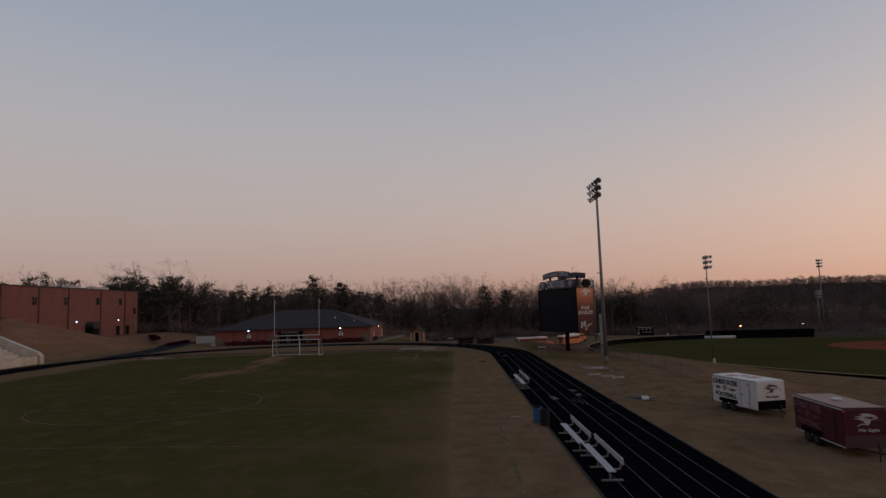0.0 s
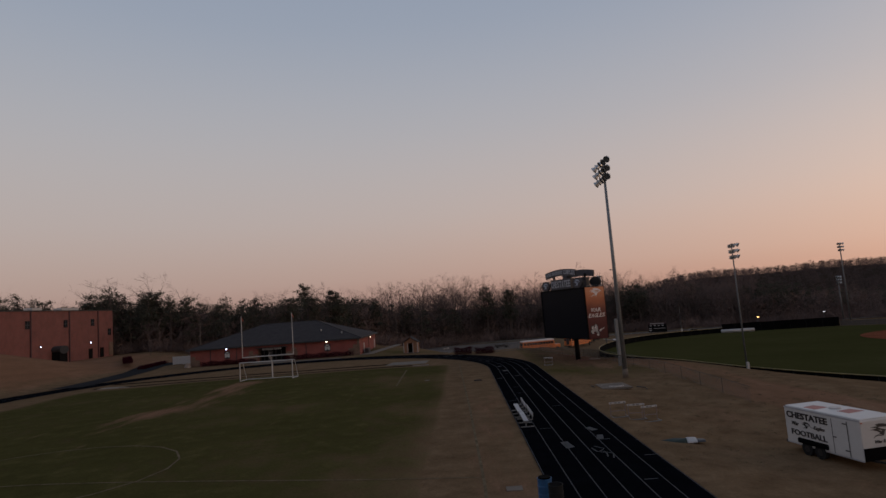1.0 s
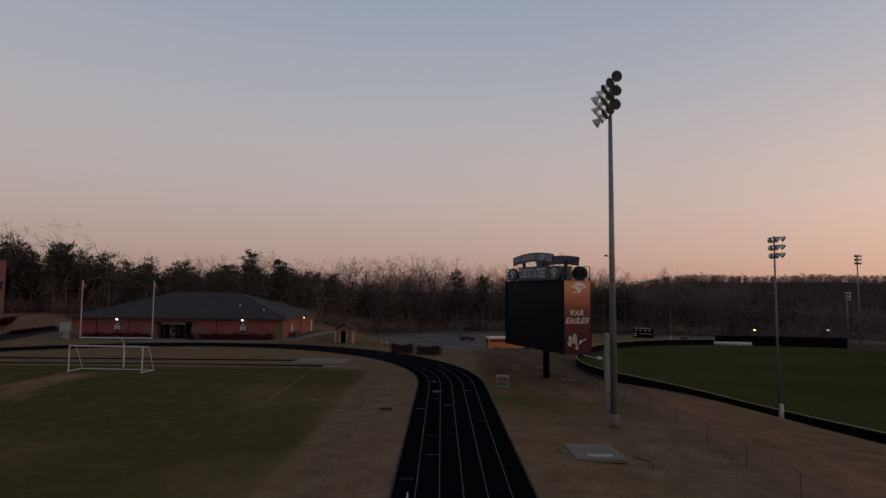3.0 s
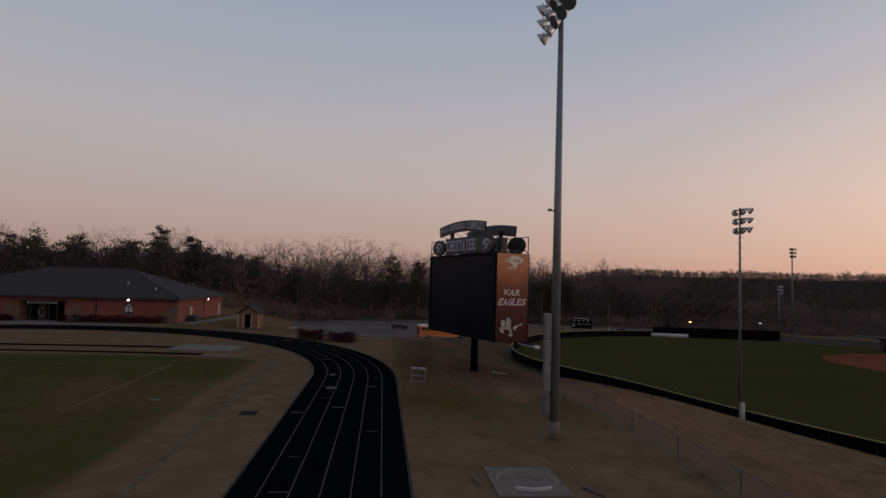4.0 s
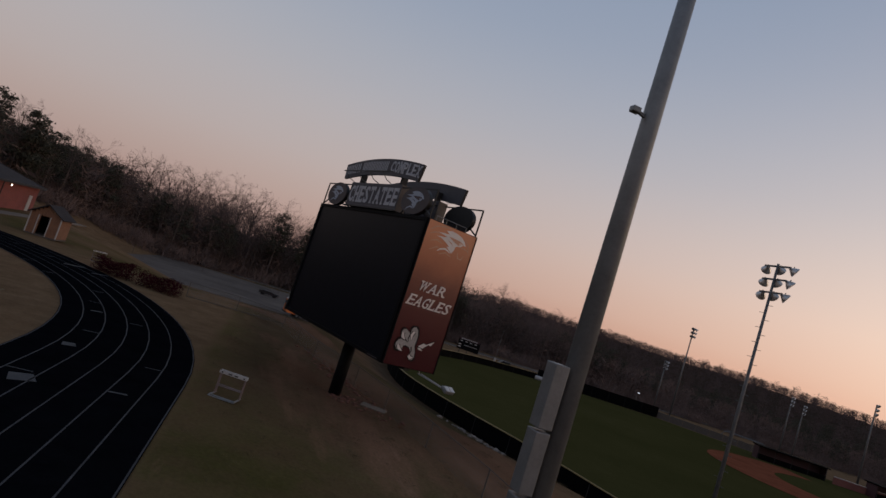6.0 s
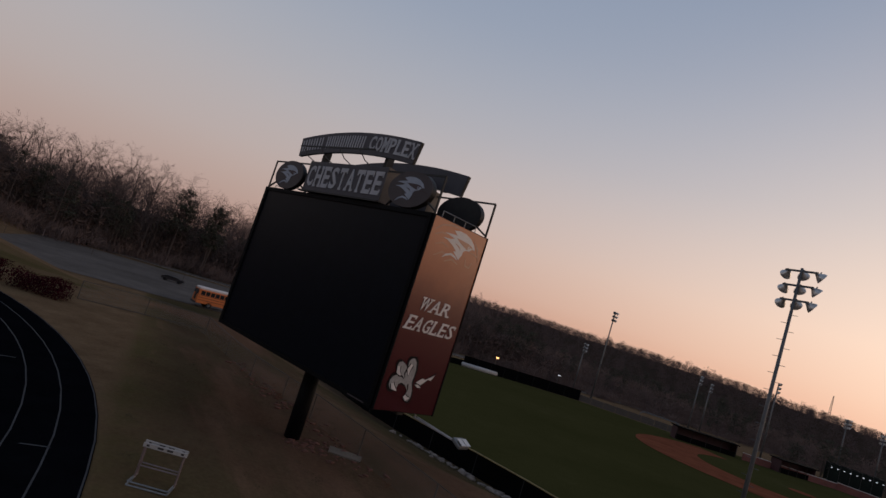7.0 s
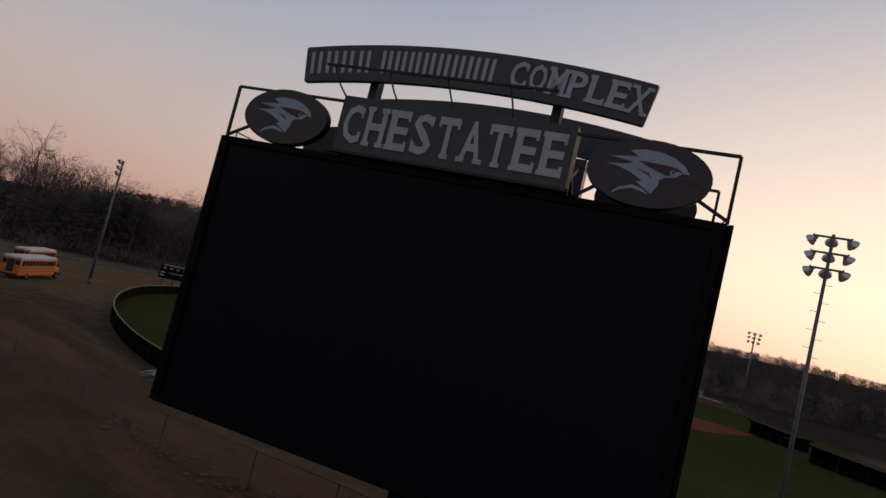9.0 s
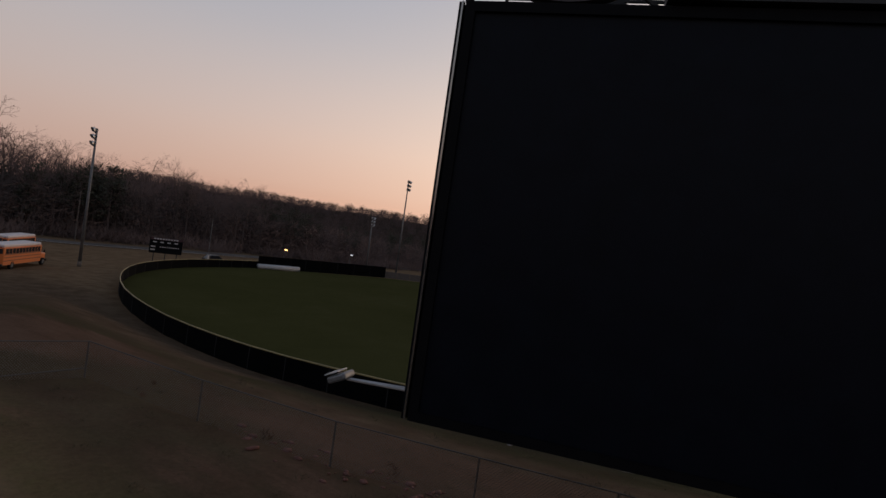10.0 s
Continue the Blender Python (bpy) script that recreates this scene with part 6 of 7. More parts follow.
def make_hurdle(x, y, turn):
    h = thing("hurdle", pose(x, y, land(x, y), 0, 0, turn), "white and grey steel track hurdle", "hurdle", "hurdles beside the track")
    bd = part("top_board", box((0, 0, 0.86), (1.12, 0.03, 0.115), 0.006), "white_worn", h, "white board with dark bands")
    for px in (-0.44, -0.12, 0.12, 0.44):
        part("board_band", box((px, 0, 0.86), (0.07 if abs(px) > 0.2 else 0.15, 0.034, 0.05)), "ink", bd)
    for s in (-1, 1):
        part("upright", rod((s * 0.5, 0, 0.02), (s * 0.5, 0, 0.82), 0.024, n=8), "hurdle_steel", h)
        part("foot", rod((s * 0.5, 0.05, 0.03), (s * 0.5, -0.56, 0.03), 0.024, n=8), "galv", h)
    part("cross_bar", rod((-0.5, 0, 0.34), (0.5, 0, 0.34), 0.02, n=8), "hurdle_steel", h)
    part("rear_bar", rod((-0.5, -0.56, 0.03), (0.5, -0.56, 0.03), 0.024, n=8), "galv", h)
    return h


hu = make_hurdle(14.2, 86.9, -18)
copy_thing(hu, pose(14.24, 87.1, land(14.24, 87.1), 0, 0, -20))
for x, y, t in ((13.5, 52.5, 4), (14.5, 51.8, -4), (15.2, 51.3, 10), (0.6, 119.5, 30)):
    copy_thing(hu, pose(x, y, land(x, y), 0, 0, t))

# throwing circle
sp = pad([(15.6, 65.2), (18.2, 65.1), (18.15, 68.15), (15.6, 68.2)], "square concrete throwing pad with a white ring", "concrete", 0.04)
zc = land(15.6, 65.2) + 0.04
ring = bmesh.new()
for k in range(40):
    a0, a1 = k / 40 * math.tau, (k + 1) / 40 * math.tau
    ring.faces.new([ring.verts.new((16.95 + r * math.cos(a), 66.8 + r * math.sin(a), zc + 0.006)) for r, a in ((1.06, a0), (1.12, a0), (1.12, a1), (1.06, a1))])
part("ring_line", ring, "chalk", sp)
tb = bmesh.new()
for k in range(9):
    a0, a1 = radians(238 + 7 * k), radians(245 + 7 * k)
    bar((16.95 + 1.2 * math.cos(a0), 66.8 + 1.2 * math.sin(a0), zc + 0.05), (16.95 + 1.2 * math.cos(a1), 66.8 + 1.2 * math.sin(a1), zc + 0.05), 0.1, bm=tb)
solid("toe_board", tb, "white_worn", Matrix(), "curved white toe board on the throwing pad", "toe board")
for a, b in (((19.0, 66.6), (19.5, 65.6)), ((15.0, 66.9), (15.1, 66.0)), ((19.3, 64.9), (19.35, 64.7))):
    solid("stick", rod((*a, land(*a) + 0.05), (*b, land(*b) + 0.05), 0.05, 0.04, 7), "wood_dark", Matrix(), "weathered wooden stick lying in the grass", "stick", "sticks by the pad")


def make_canvas_bundle():
    t = thing("canvas_bundle", pose(15.0, 45.3, land(15, 45.3), 0, 0, -6) @ Matrix.Diagonal((0.92, 0.85, 0.62, 1)), "dark green canvas bundle with a white band lying on the ground", "tarpaulin")
    for (x0, x1, mat, h) in ((-1.25, 0.15, "tarp_green", 0.30), (0.15, 0.72, "white_worn", 0.32), (0.72, 1.2, "ink", 0.22)):
        bm = bmesh.new()
        n = 12
        rows = []
        for i in range(7):
            x = x0 + (x1 - x0) * i / 6
            f = 0.55 + 0.45 * math.sin(math.pi * min(1, max(0, (x + 1.4) / 2.9)))
            rows.append([bm.verts.new((x, 0.42 * f * math.cos(math.pi * k / n), (h * f * math.sin(math.pi * k / n)) * (1 + 0.15 * math.sin(5 * x + k)))) for k in range(n + 1)])
        for a, b in zip(rows, rows[1:]):
            for k in range(n):
                bm.faces.new((a[k], a[k + 1], b[k + 1], b[k]))
        bm.faces.new(rows[0])
        bm.faces.new(rows[-1])
        part("fold", bm, mat, t, smooth=True)


make_canvas_bundle()

# ---- trailers ----


def make_trailer(x, y, turn, skin, print_, label, words, roof_print):
    """Nose towards local -y; local x across; the lettered side is local -x."""
    t = thing("cargo_trailer", pose(x, y, land(x, y), 0, 0, turn), label, "trailer", "cargo trailers")
    W, L, z0, z1 = 2.05, 4.5, 0.42, 2.2
    body = part("body", box((0, 0, (z0 + z1) / 2), (W, L, z1 - z0), 0.05), skin, t)
    rc = box((0, 0, z1 + 0.02), (W - 0.1, L - 0.1, 0.1), 0.045)
    rf = part("roof", rc, skin, t, "rounded roof skin")
    part("roof_vent", rod((0.1, 0.2, z1 + 0.06), (0.1, 0.2, z1 + 0.14), 0.28, 0.24, 14), "white_worn", rf)
    if roof_print:
        for px, py, sx, sy in ((-0.35, 0.9, 0.9, 0.9), (0.2, -0.6, 1.0, 0.8)):
            part("roof_print", slab([(px - sx / 2, py - sy / 2), (px + sx / 2, py - sy / 3), (px + sx / 3, py + sy / 2), (px - sx / 2, py + sy / 3)], z1 + 0.071, z1 + 0.076), "red_patch", rf, "red printed patch")
    # trims
    for sx in (-1, 1):
        for z in (z0 + 0.03, z1 - 0.02):
            part("edge_trim", box((sx * W / 2, 0, z), (0.03, L, 0.06)), "alu", t)
        part("fender", box((sx * (W / 2 + 0.03), 0.55, 0.66), (0.16, 1.85, 0.26), 0.07), "windscreen", t)
        for wy in (0.15, 0.95):
            wh = part("wheel", rod((sx * (W / 2 - 0.16), wy, 0.33), (sx * (W / 2 + 0.05), wy, 0.33), 0.33, n=22), "rubber", t, "black tyre")
            part("rim", rod((sx * (W / 2 + 0.04), wy, 0.33), (sx * (W / 2 + 0.062), wy, 0.33), 0.16, n=14), "steel_black", wh)
    # side door with hinges on the lettered side
    X = -W / 2 - 0.012
    dr = part("door", box((X, -1.15, (z0 + z1) / 2 - 0.02), (0.03, 0.85, 1.58), 0.008), skin, t, "side door")
    for y_ in (-1.575, -0.725):
        part("door_seam", box((X - 0.016, y_, (z0 + z1) / 2 - 0.02), (0.01, 0.025, 1.58)), "ink", dr)
    for z in (0.75, 1.95):
        part("hinge", box((X - 0.02, -1.45, z), (0.02, 0.22, 0.05)), "ink", dr)
    part("latch", box((X - 0.02, -0.82, 1.25), (0.02, 0.2, 0.05)), "ink", dr)
    # lettering
    R = Matrix.Translation((-W / 2 - 0.004, 0.82, 0)) @ pose(0, 0, 0, 0, 0, -90)
    letters("CHESTATEE", 0.32, 2.55, print_, body, R @ pose(0, 0, 1.86), bold=0.03, label="dark block lettering")
    letters("FOOTBALL", 0.28, 2.2, print_, body, R @ pose(0.05, 0, 1.02), bold=0.02, label="dark block lettering")
    letters("War", 0.19, 0.44, print_, body, R @ pose(-0.74, 0, 1.45), shear=0.3, bold=0.01, label="slanted script lettering")
    letters("Eagles", 0.22, 0.66, print_, body, R @ pose(0.74, 0, 1.42), shear=0.3, bold=0.01, label="slanted script lettering")
    eagle_head("emblem", body, R @ pose(-0.06, -0.002, 1.45), (0.36, 0.36), (print_, skin, print_))
    # nose: emblem and stone guard
    Y = -L / 2 - 0.004
    eagle_head("emblem", body, pose(0.02, Y, 1.72), (0.72, 0.62), ("white_worn" if skin == "maroon" else print_, skin, print_))
    letters("War Eagles", 0.18, 0.95, "white_worn" if skin == "maroon" else print_, body, pose(0.1, Y, 1.22), shear=0.3, bold=0.01, label="slanted script lettering")
    part("stone_guard", box((0, Y - 0.006, 0.72), (W - 0.06, 0.02, 0.56)), "maroon_dark" if skin == "maroon" else "windscreen", t, "dark stone guard")
    # hitch and jack
    hb = bmesh.new()
    for sx in (-1, 1):
        bar((sx * 0.55, -L / 2 + 0.1, 0.42), (0, -L / 2 - 1.1, 0.42), 0.08, bm=hb)
    part("hitch", hb, "steel_black", t)
    part("jack", rod((0, -L / 2 - 0.8, 0.0), (0, -L / 2 - 0.8, 0.85), 0.035, n=8), "steel_black", t)
    part("bumper", box((0, L / 2 + 0.05, 0.45), (W, 0.1, 0.12)), "steel_black", t)
    for sx in (-1, 1):
        part("marker_lamp", box((sx * 0.95, -L / 2 - 0.012, 2.1), (0.1, 0.02, 0.05)), "orange", t)


make_trailer(21.3, 41.95, 11, "white", "ink", "white tandem-axle cargo trailer with dark lettering", True, True)
make_trailer(20.9, 32.0, -4, "maroon", "maroon_print", "maroon tandem-axle cargo trailer with faded lettering", True, False)

# ---- vehicles ----


def make_bus():
    """Nose towards local +x."""
    b = thing("school_bus", pose(24.4, 170.9, land(24.4, 170.9) + 0.06, 0, 0, 14), "yellow school bus with a white roof parked in the lot", "bus", "school buses")
    L, W, z0, z1 = 9.1, 2.4, 0.55, 2.75
    x0 = -5.2
    body = part("body", box((x0 + L / 2, 0, (z0 + z1) / 2), (L, W, z1 - z0), 0.08), "bus", b, "yellow bus body")
    part("roof", box((x0 + L / 2, 0, z1 + 0.12), (L - 0.05, W - 0.08, 0.42), 0.18), "bus_roof", b, "white rounded roof")
    part("hood", box((x0 + L + 0.85, 0, 1.1), (1.8, 2.0, 1.0), 0.15), "bus", b, "yellow hood")
    part("front_bumper", box((x0 + L + 1.8, 0, 0.6), (0.15, 2.3, 0.25)), "ink", b)
    part("rear_bumper", box((x0 - 0.08, 0, 0.6), (0.15, 2.4, 0.25)), "ink", b)
    part("windscreen", box((x0 + L + 0.01, 0, 2.15), (0.06, 2.1, 0.9)), "window", b)
    for s in (-1, 1):
        for i in range(11):
            part("window", box((x0 + 0.7 + 0.77 * i, s * (W / 2 + 0.005), 2.25), (0.66, 0.03, 0.62)), "window", b)
        for z in (1.1, 1.5, 1.86):
            part("rub_rail", box((x0 + L / 2, s * (W / 2 + 0.012), z), (L - 0.2, 0.03, 0.07)), "ink", b)
        for wx in (x0 + 2.1, x0 + L + 0.7):
            wh = part("wheel", rod((wx, s * (W / 2 - 0.3), 0.48), (wx, s * (W / 2 + 0.0), 0.48), 0.48, n=20), "rubber", b, "black tyre")
            part("rim", rod((wx, s * (W / 2), 0.48), (wx, s * (W / 2 + 0.02), 0.48), 0.25, n=12), "galv_dark", wh)
        part("mirror", box((x0 + L + 0.5, s * 1.35, 1.9), (0.1, 0.2, 0.35)), "ink", b)
    part("rear_door", box((x0 - 0.01, 0, 1.8), (0.04, 0.9, 1.7)), "ink", b)
    for y in (-0.8, 0.8):
        part("rear_window", box((x0 - 0.01, y, 2.25), (0.04, 0.55, 0.6)), "window", b)
        part("tail_lamp", box((x0 - 0.02, y, 2.75), (0.04, 0.2, 0.14)), "red_patch", b)
    return b


bus = make_bus()
copy_thing(bus, pose(36.6, 180.2, land(36.6, 180.2) + 0.06, 0, 0, 47))
copy_thing(bus, pose(42.0, 197.5, land(42, 197.5) + 0.06, 0, 0, 50))


def make_car(x, y, turn, mat, label, tall=1.0):
    c = thing("car", pose(x, y, land(x, y) + 0.06, 0, 0, turn), label, "car", "parked cars")
    prof = [(-2.2, 0.35), (2.2, 0.35), (2.25, 0.75), (1.3, 0.92), (0.7, 1.4 * tall), (-1.2, 1.45 * tall), (-1.9, 0.98), (-2.25, 0.9)]
    bm = slab(prof, -0.85, 0.85, put=lambda a, b, cc: (a, cc, b))
    bmesh.ops.bevel(bm, geom=bm.edges[:], offset=0.06, segments=2, affect="EDGES")
    part("body", bm, mat, c)
    for s in (-1, 1):
        part("side_window", slab([(-1.3, 0.98), (0.95, 0.98), (0.55, 1.32 * tall), (-1.05, 1.36 * tall)], 0, 0.02, put=lambda a, b, cc: (a, s * (0.855 + cc), b)), "window", c)
        for wx in (-1.4, 1.4):
            part("wheel", rod((wx, s * 0.68, 0.3), (wx, s * 0.88, 0.3), 0.32, n=16), "rubber", c)


make_car(-14, 232, 5, "car_dark", "dark parked car in the lot")
make_car(16.5, 204, -12, "car_dark", "dark low car parked near the bus", 0.8)
make_car(97, 199, -10, "bus", "yellow pickup behind the bullpen wall", 1.35)
make_car(-5, 236, 5, "car_dark", "dark parked car at the lot's far edge")
make_car(78, 201, -5, "car_dark", "dark pickup behind the ball-field fence", 1.1)
make_car(106, 196, -20, "car_white", "white van parked behind the bullpen wall", 1.3)
make_car(110, 194.5, -20, "car_white", "white van parked behind the bullpen wall", 1.3)

# ---- utility poles and street lamps ----
for x, y, h in ((-3.4, 241, 11), (64, 232, 11), (-91, 200, 11), (-64, 162, 9.5), (24, 243, 11)):
    p = thing("utility_pole", pose(x, y, land(x, y)), "thin weathered wooden utility pole", "utility pole", "utility poles")
    part("mast", rod((0, 0, -0.3), (0, 0, h), 0.14, 0.09, 8), "wood_dark", p)
    part("crossarm", box((0, 0, h - 0.5), (1.6, 0.1, 0.12)), "wood_dark", p)
for x, y, h, k in ((102.8, 209.7, 3.6, "lamp_amber"), (122.9, 206.7, 3.9, "lamp_dim")):
    p = thing("street_lamp", pose(x, y, land(x, y)), "street lamp glowing at the edge of the woods", "street lamp", "street lamps")
    part("mast", rod((0, 0, -0.2), (0, 0, h), 0.09, 0.06, 8), "galv_dark", p)
    hd = part("lamp_head", box((0, -0.4, h), (0.3, 0.9, 0.18), 0.03), "galv_dark", p)
    part("lamp_lens", box((0, -0.5, h - 0.16), (0.45, 0.5, 0.16)), k, hd, "lit lamp lens")

# ---- woods ----


def cone_arrays(p0, p1, r0, r1, n):
    p0, p1 = np.array(p0, float), np.array(p1, float)
    d = p1 - p0
    d /= np.linalg.norm(d) + 1e-9
    a = np.cross(d, (0.3, 0.9, 0.1) if abs(d[2]) > 0.8 else (0, 0, 1))
    a /= np.linalg.norm(a)
    b = np.cross(d, a)
    ang = np.arange(n) / n * math.tau
    ring = np.cos(ang)[:, None] * a + np.sin(ang)[:, None] * b
    V = np.concatenate([p0 + ring * r0, p1 + ring * r1])
    F = []
    for k in range(n):
        j = (k + 1) % n
        F += [(k, j, n + j), (k, n + j, n + k)]
    return V, np.array(F)


def gather(pieces):
    V, F, o = [], [], 0
    for v, f in pieces:
        V.append(v)
        F.append(f + o)
        o += len(v)
    return np.concatenate(V), np.concatenate(F)


def sliver(p, q, w):
    p, q = np.array(p, float), np.array(q, float)
    d = q - p
    s = np.cross(d, (0.37, 0.71, 0.2))
    s = s / (np.linalg.norm(s) + 1e-9) * w
    return np.array([p - s, p + s, q]), np.array([[0, 1, 2]])


def bare_tree(seed, H, depth=4, limbs=6, spread=1.0, fat=1.0):
    """A leafless tree: a trunk that parts into rising limbs, which fork again and again into twigs."""
    r = random.Random(seed)
    wood, fine = [], []
    fork = H * r.uniform(0.30, 0.44)
    crook = Vector((r.gauss(0, 0.012 * H), r.gauss(0, 0.012 * H), fork))
    lead = crook + Vector((r.gauss(0, 0.03 * H), r.gauss(0, 0.03 * H), 0.30 * H))
    r0 = 0.0135 * H * fat
    wood.append(cone_arrays((0, 0, -0.3), crook, r0, r0 * 0.8, 5))
    wood.append(cone_arrays(crook, lead, r0 * 0.8, r0 * 0.4, 4))

    def grow(p, d, ln, rad, level):
        q = p + d * ln
        if level < 2:
            mid = p.lerp(q, 0.5) + Vector((r.gauss(0, 0.04), r.gauss(0, 0.04), r.gauss(0, 0.03))) * ln
            wood.append(cone_arrays(p, mid, rad, rad * 0.75, 3))
            wood.append(cone_arrays(mid, q, rad * 0.75, rad * 0.45, 3))
        else:
            fine.append(sliver(p, q + d * ln * 0.15, rad))
        if level >= depth:
            return
        for k in range(3):
            b = p.lerp(q, (0.45, 0.72, 0.98)[k] + r.uniform(-0.1, 0.02))
            nd = (d + Vector((r.gauss(0, 0.58), r.gauss(0, 0.58), r.gauss(0.02, 0.34))) * spread).normalized()
            grow(b, nd, ln * r.uniform(0.50, 0.68), max(rad * 0.52, 0.015), level + 1)

    turn = r.uniform(0, math.tau)
    for i in range(limbs):
        f = i / limbs
        az = turn + i * 2.4 + r.uniform(-0.4, 0.4)
        out = (1.15 - 0.75 * f) * spread
        d = Vector((math.cos(az) * out, math.sin(az) * out, 1.0)).normalized()
        grow(crook.lerp(lead, f * r.uniform(0.7, 1.0)), d, H * (0.22 - 0.05 * f) * r.uniform(0.85, 1.15), r0 * 0.42, 1)
    wood, fine = gather(wood), gather(fine)
    k = H / max(wood[0][:, 2].max(), fine[0][:, 2].max())
    return tuple((V * np.array([1, 1, k]), F) for V, F in (wood, fine))


def pine_tree(seed, H, n=420, bottom=0.35):
    """A pine: straight trunk, bunches of needles in uneven tiers."""
    r = random.Random(seed)
    wood = [cone_arrays((0, 0, -0.3), (r.gauss(0, 0.2), r.gauss(0, 0.2), H * 0.95), 0.016 * H, 0.004 * H, 5)]
    leaf = []
    tiers = int(H * 0.9)
    centres = []
    for i in range(tiers):
        f = bottom + (1 - bottom) * i / tiers
        for q in range(r.randint(2, 4)):
            az = r.uniform(0, math.tau)
            ln = H * 0.235 * (1.08 - f) ** 0.55 * r.uniform(0.35, 1.15)
            c = Vector((math.cos(az) * ln, math.sin(az) * ln, H * f + r.uniform(-0.3, 0.5)))
            centres.append((c, 0.45 + 0.35 * ln))
            wood.append(cone_arrays((0, 0, H * f - 0.25), c, 0.05, 0.015, 3))
    per = max(4, n // len(centres))
    for c, s in centres:
        for j in range(per):
            p = c + Vector((r.gauss(0, s * 0.55), r.gauss(0, s * 0.55), r.gauss(0, s * 0.32)))
            a = Vector((r.gauss(0, 1), r.gauss(0, 1), r.gauss(0.2, 0.6))).normalized() * r.uniform(0.36, 0.72)
            b = Vector((r.gauss(0, 1), r.gauss(0, 1), r.gauss(0, 0.6))).normalized() * r.uniform(0.30, 0.58)
            leaf.append((np.array([p, p + a, p + b]), np.array([[0, 1, 2]])))
    return gather(wood), gather(leaf)


def brush_clump(seed, n=60, w=2.2, h=2.2, wide=(0.02, 0.06)):
    r = random.Random(seed)
    out = []
    for i in range(n):
        p = (r.gauss(0, w * 0.4), r.gauss(0, w * 0.4), r.uniform(-0.1, 0.5) * h)
        q = (p[0] + r.gauss(0, 0.5), p[1] + r.gauss(0, 0.5), p[2] + r.uniform(0.4, 1.0) * h * 0.6)
        out.append(sliver(p, q, r.uniform(*wide)))
    return gather(out)



def hazy_crown(seed, H, n=70, wide=(0.2, 0.45), low=0.22, girth=0.27):
    """A far leafless tree: a thin stem and a rounded haze of twigs."""
    r = random.Random(seed)
    out = [cone_arrays((0, 0, -0.3), (0, 0, H * 0.75), 0.14, 0.05, 3)]
    for i in range(n):
        a, f = r.uniform(0, math.tau), r.random()
        rad = H * girth * math.sqrt(r.random()) * math.sin(math.pi * (0.12 + 0.8 * f)) ** 0.7
        p = Vector((math.cos(a) * rad, math.sin(a) * rad, H * (low + (0.94 - low) * f)))
        d = Vector((r.gauss(0, 1), r.gauss(0, 1), r.gauss(0.6, 0.8))).normalized() * r.uniform(0.8, 1.9)
        out.append(sliver(p, p + d, r.uniform(*wide)))
    return gather(out)


def plant(name, templates, places, mat, label, category="woods"):
    """Joins many turned and scaled copies of a few plants into one object."""
    Vs, Fs, o = [], [], 0
    for x, y, z, s, a, k in places:
        V, F = templates[k % len(templates)]
        c, n = math.cos(a), math.sin(a)
        W = np.empty_like(V)
        W[:, 0], W[:, 1], W[:, 2] = (V[:, 0] * c - V[:, 1] * n) * s + x, (V[:, 0] * n + V[:, 1] * c) * s + y, V[:, 2] * s + z
        Vs.append(W)
        Fs.append(F + o)
        o += len(V)
    return tagged(new(name, arrays_mesh(name, np.concatenate(Vs), np.concatenate(Fs), mat)), label, category, kind="stuff")


def wood_edge(az):
    """Distance from (20, 60) at which the woods begin, by bearing."""
    pts = [(-75, 150), (-60, 150), (-52, 172), (-42, 150), (-30, 134), (-24, 142), (-16, 165), (0, 186), (12, 184), (22, 186), (32, 192), (45, 205), (60, 205), (75, 178), (90, 172), (115, 180)]
    for (a0, d0), (a1, d1) in zip(pts, pts[1:]):
        if a0 <= az <= a1:
            return d0 + (d1 - d0) * (az - a0) / (a1 - a0)
    return 200


rng = random.Random(21)
bare = [bare_tree(40 + i, 15 + 1.5 * (i % 4), 5, 6, 1.05, 0.62) for i in range(8)]
pines = [pine_tree(60 + i, 15 + 1.5 * (i % 3), 760, 0.30 + 0.08 * (i % 3)) for i in range(6)]
near_b, near_p, brush = [], [], []
for i in range(2800):
    az = rng.uniform(-72, 112)
    d = wood_edge(az) + 80 * rng.random() ** 1.2
    x, y = 20 + d * math.sin(radians(az)), 60 + d * math.cos(radians(az))
    if -135 < x < -84 and 85 < y < 168:
        continue
    if rng.random() < 0.75 * sstep(44, 58, az):
        continue
    clump = noise.noise(Vector((x * 0.018, y * 0.018, 3.0)))
    left = sstep(0, -25, az)
    short = 1.0 - 0.42 * sstep(22, 44, az) - 0.16 * sstep(44, 58, az)
    tall = sstep(-16, -6, az) * sstep(20, 10, az)
    is_pine = rng.random() < 0.10 + 0.42 * left + 0.14 * sstep(30, 60, az) + (0.25 if clump > 0.15 else -0.06)
    s = rng.uniform(0.64, 0.94) * short * (1 + 0.42 * sstep(-24, -8, az) * sstep(34, 22, az)) * (1.0 + 0.34 * sstep(-32, -44, az) + 0.22 * sstep(-50, -56, az))
    s = 0.79 * (s / 0.79) ** 0.6 if is_pine else s
    s *= (1 - 0.22 * tall) if is_pine else (1 + 0.12 * tall)
    row = (x, y, land(x, y), s, rng.uniform(0, 6.28), rng.randrange(30))
    if is_pine:
        near_p.append(row)
    elif len(near_b) < 960:
        near_b.append(row)
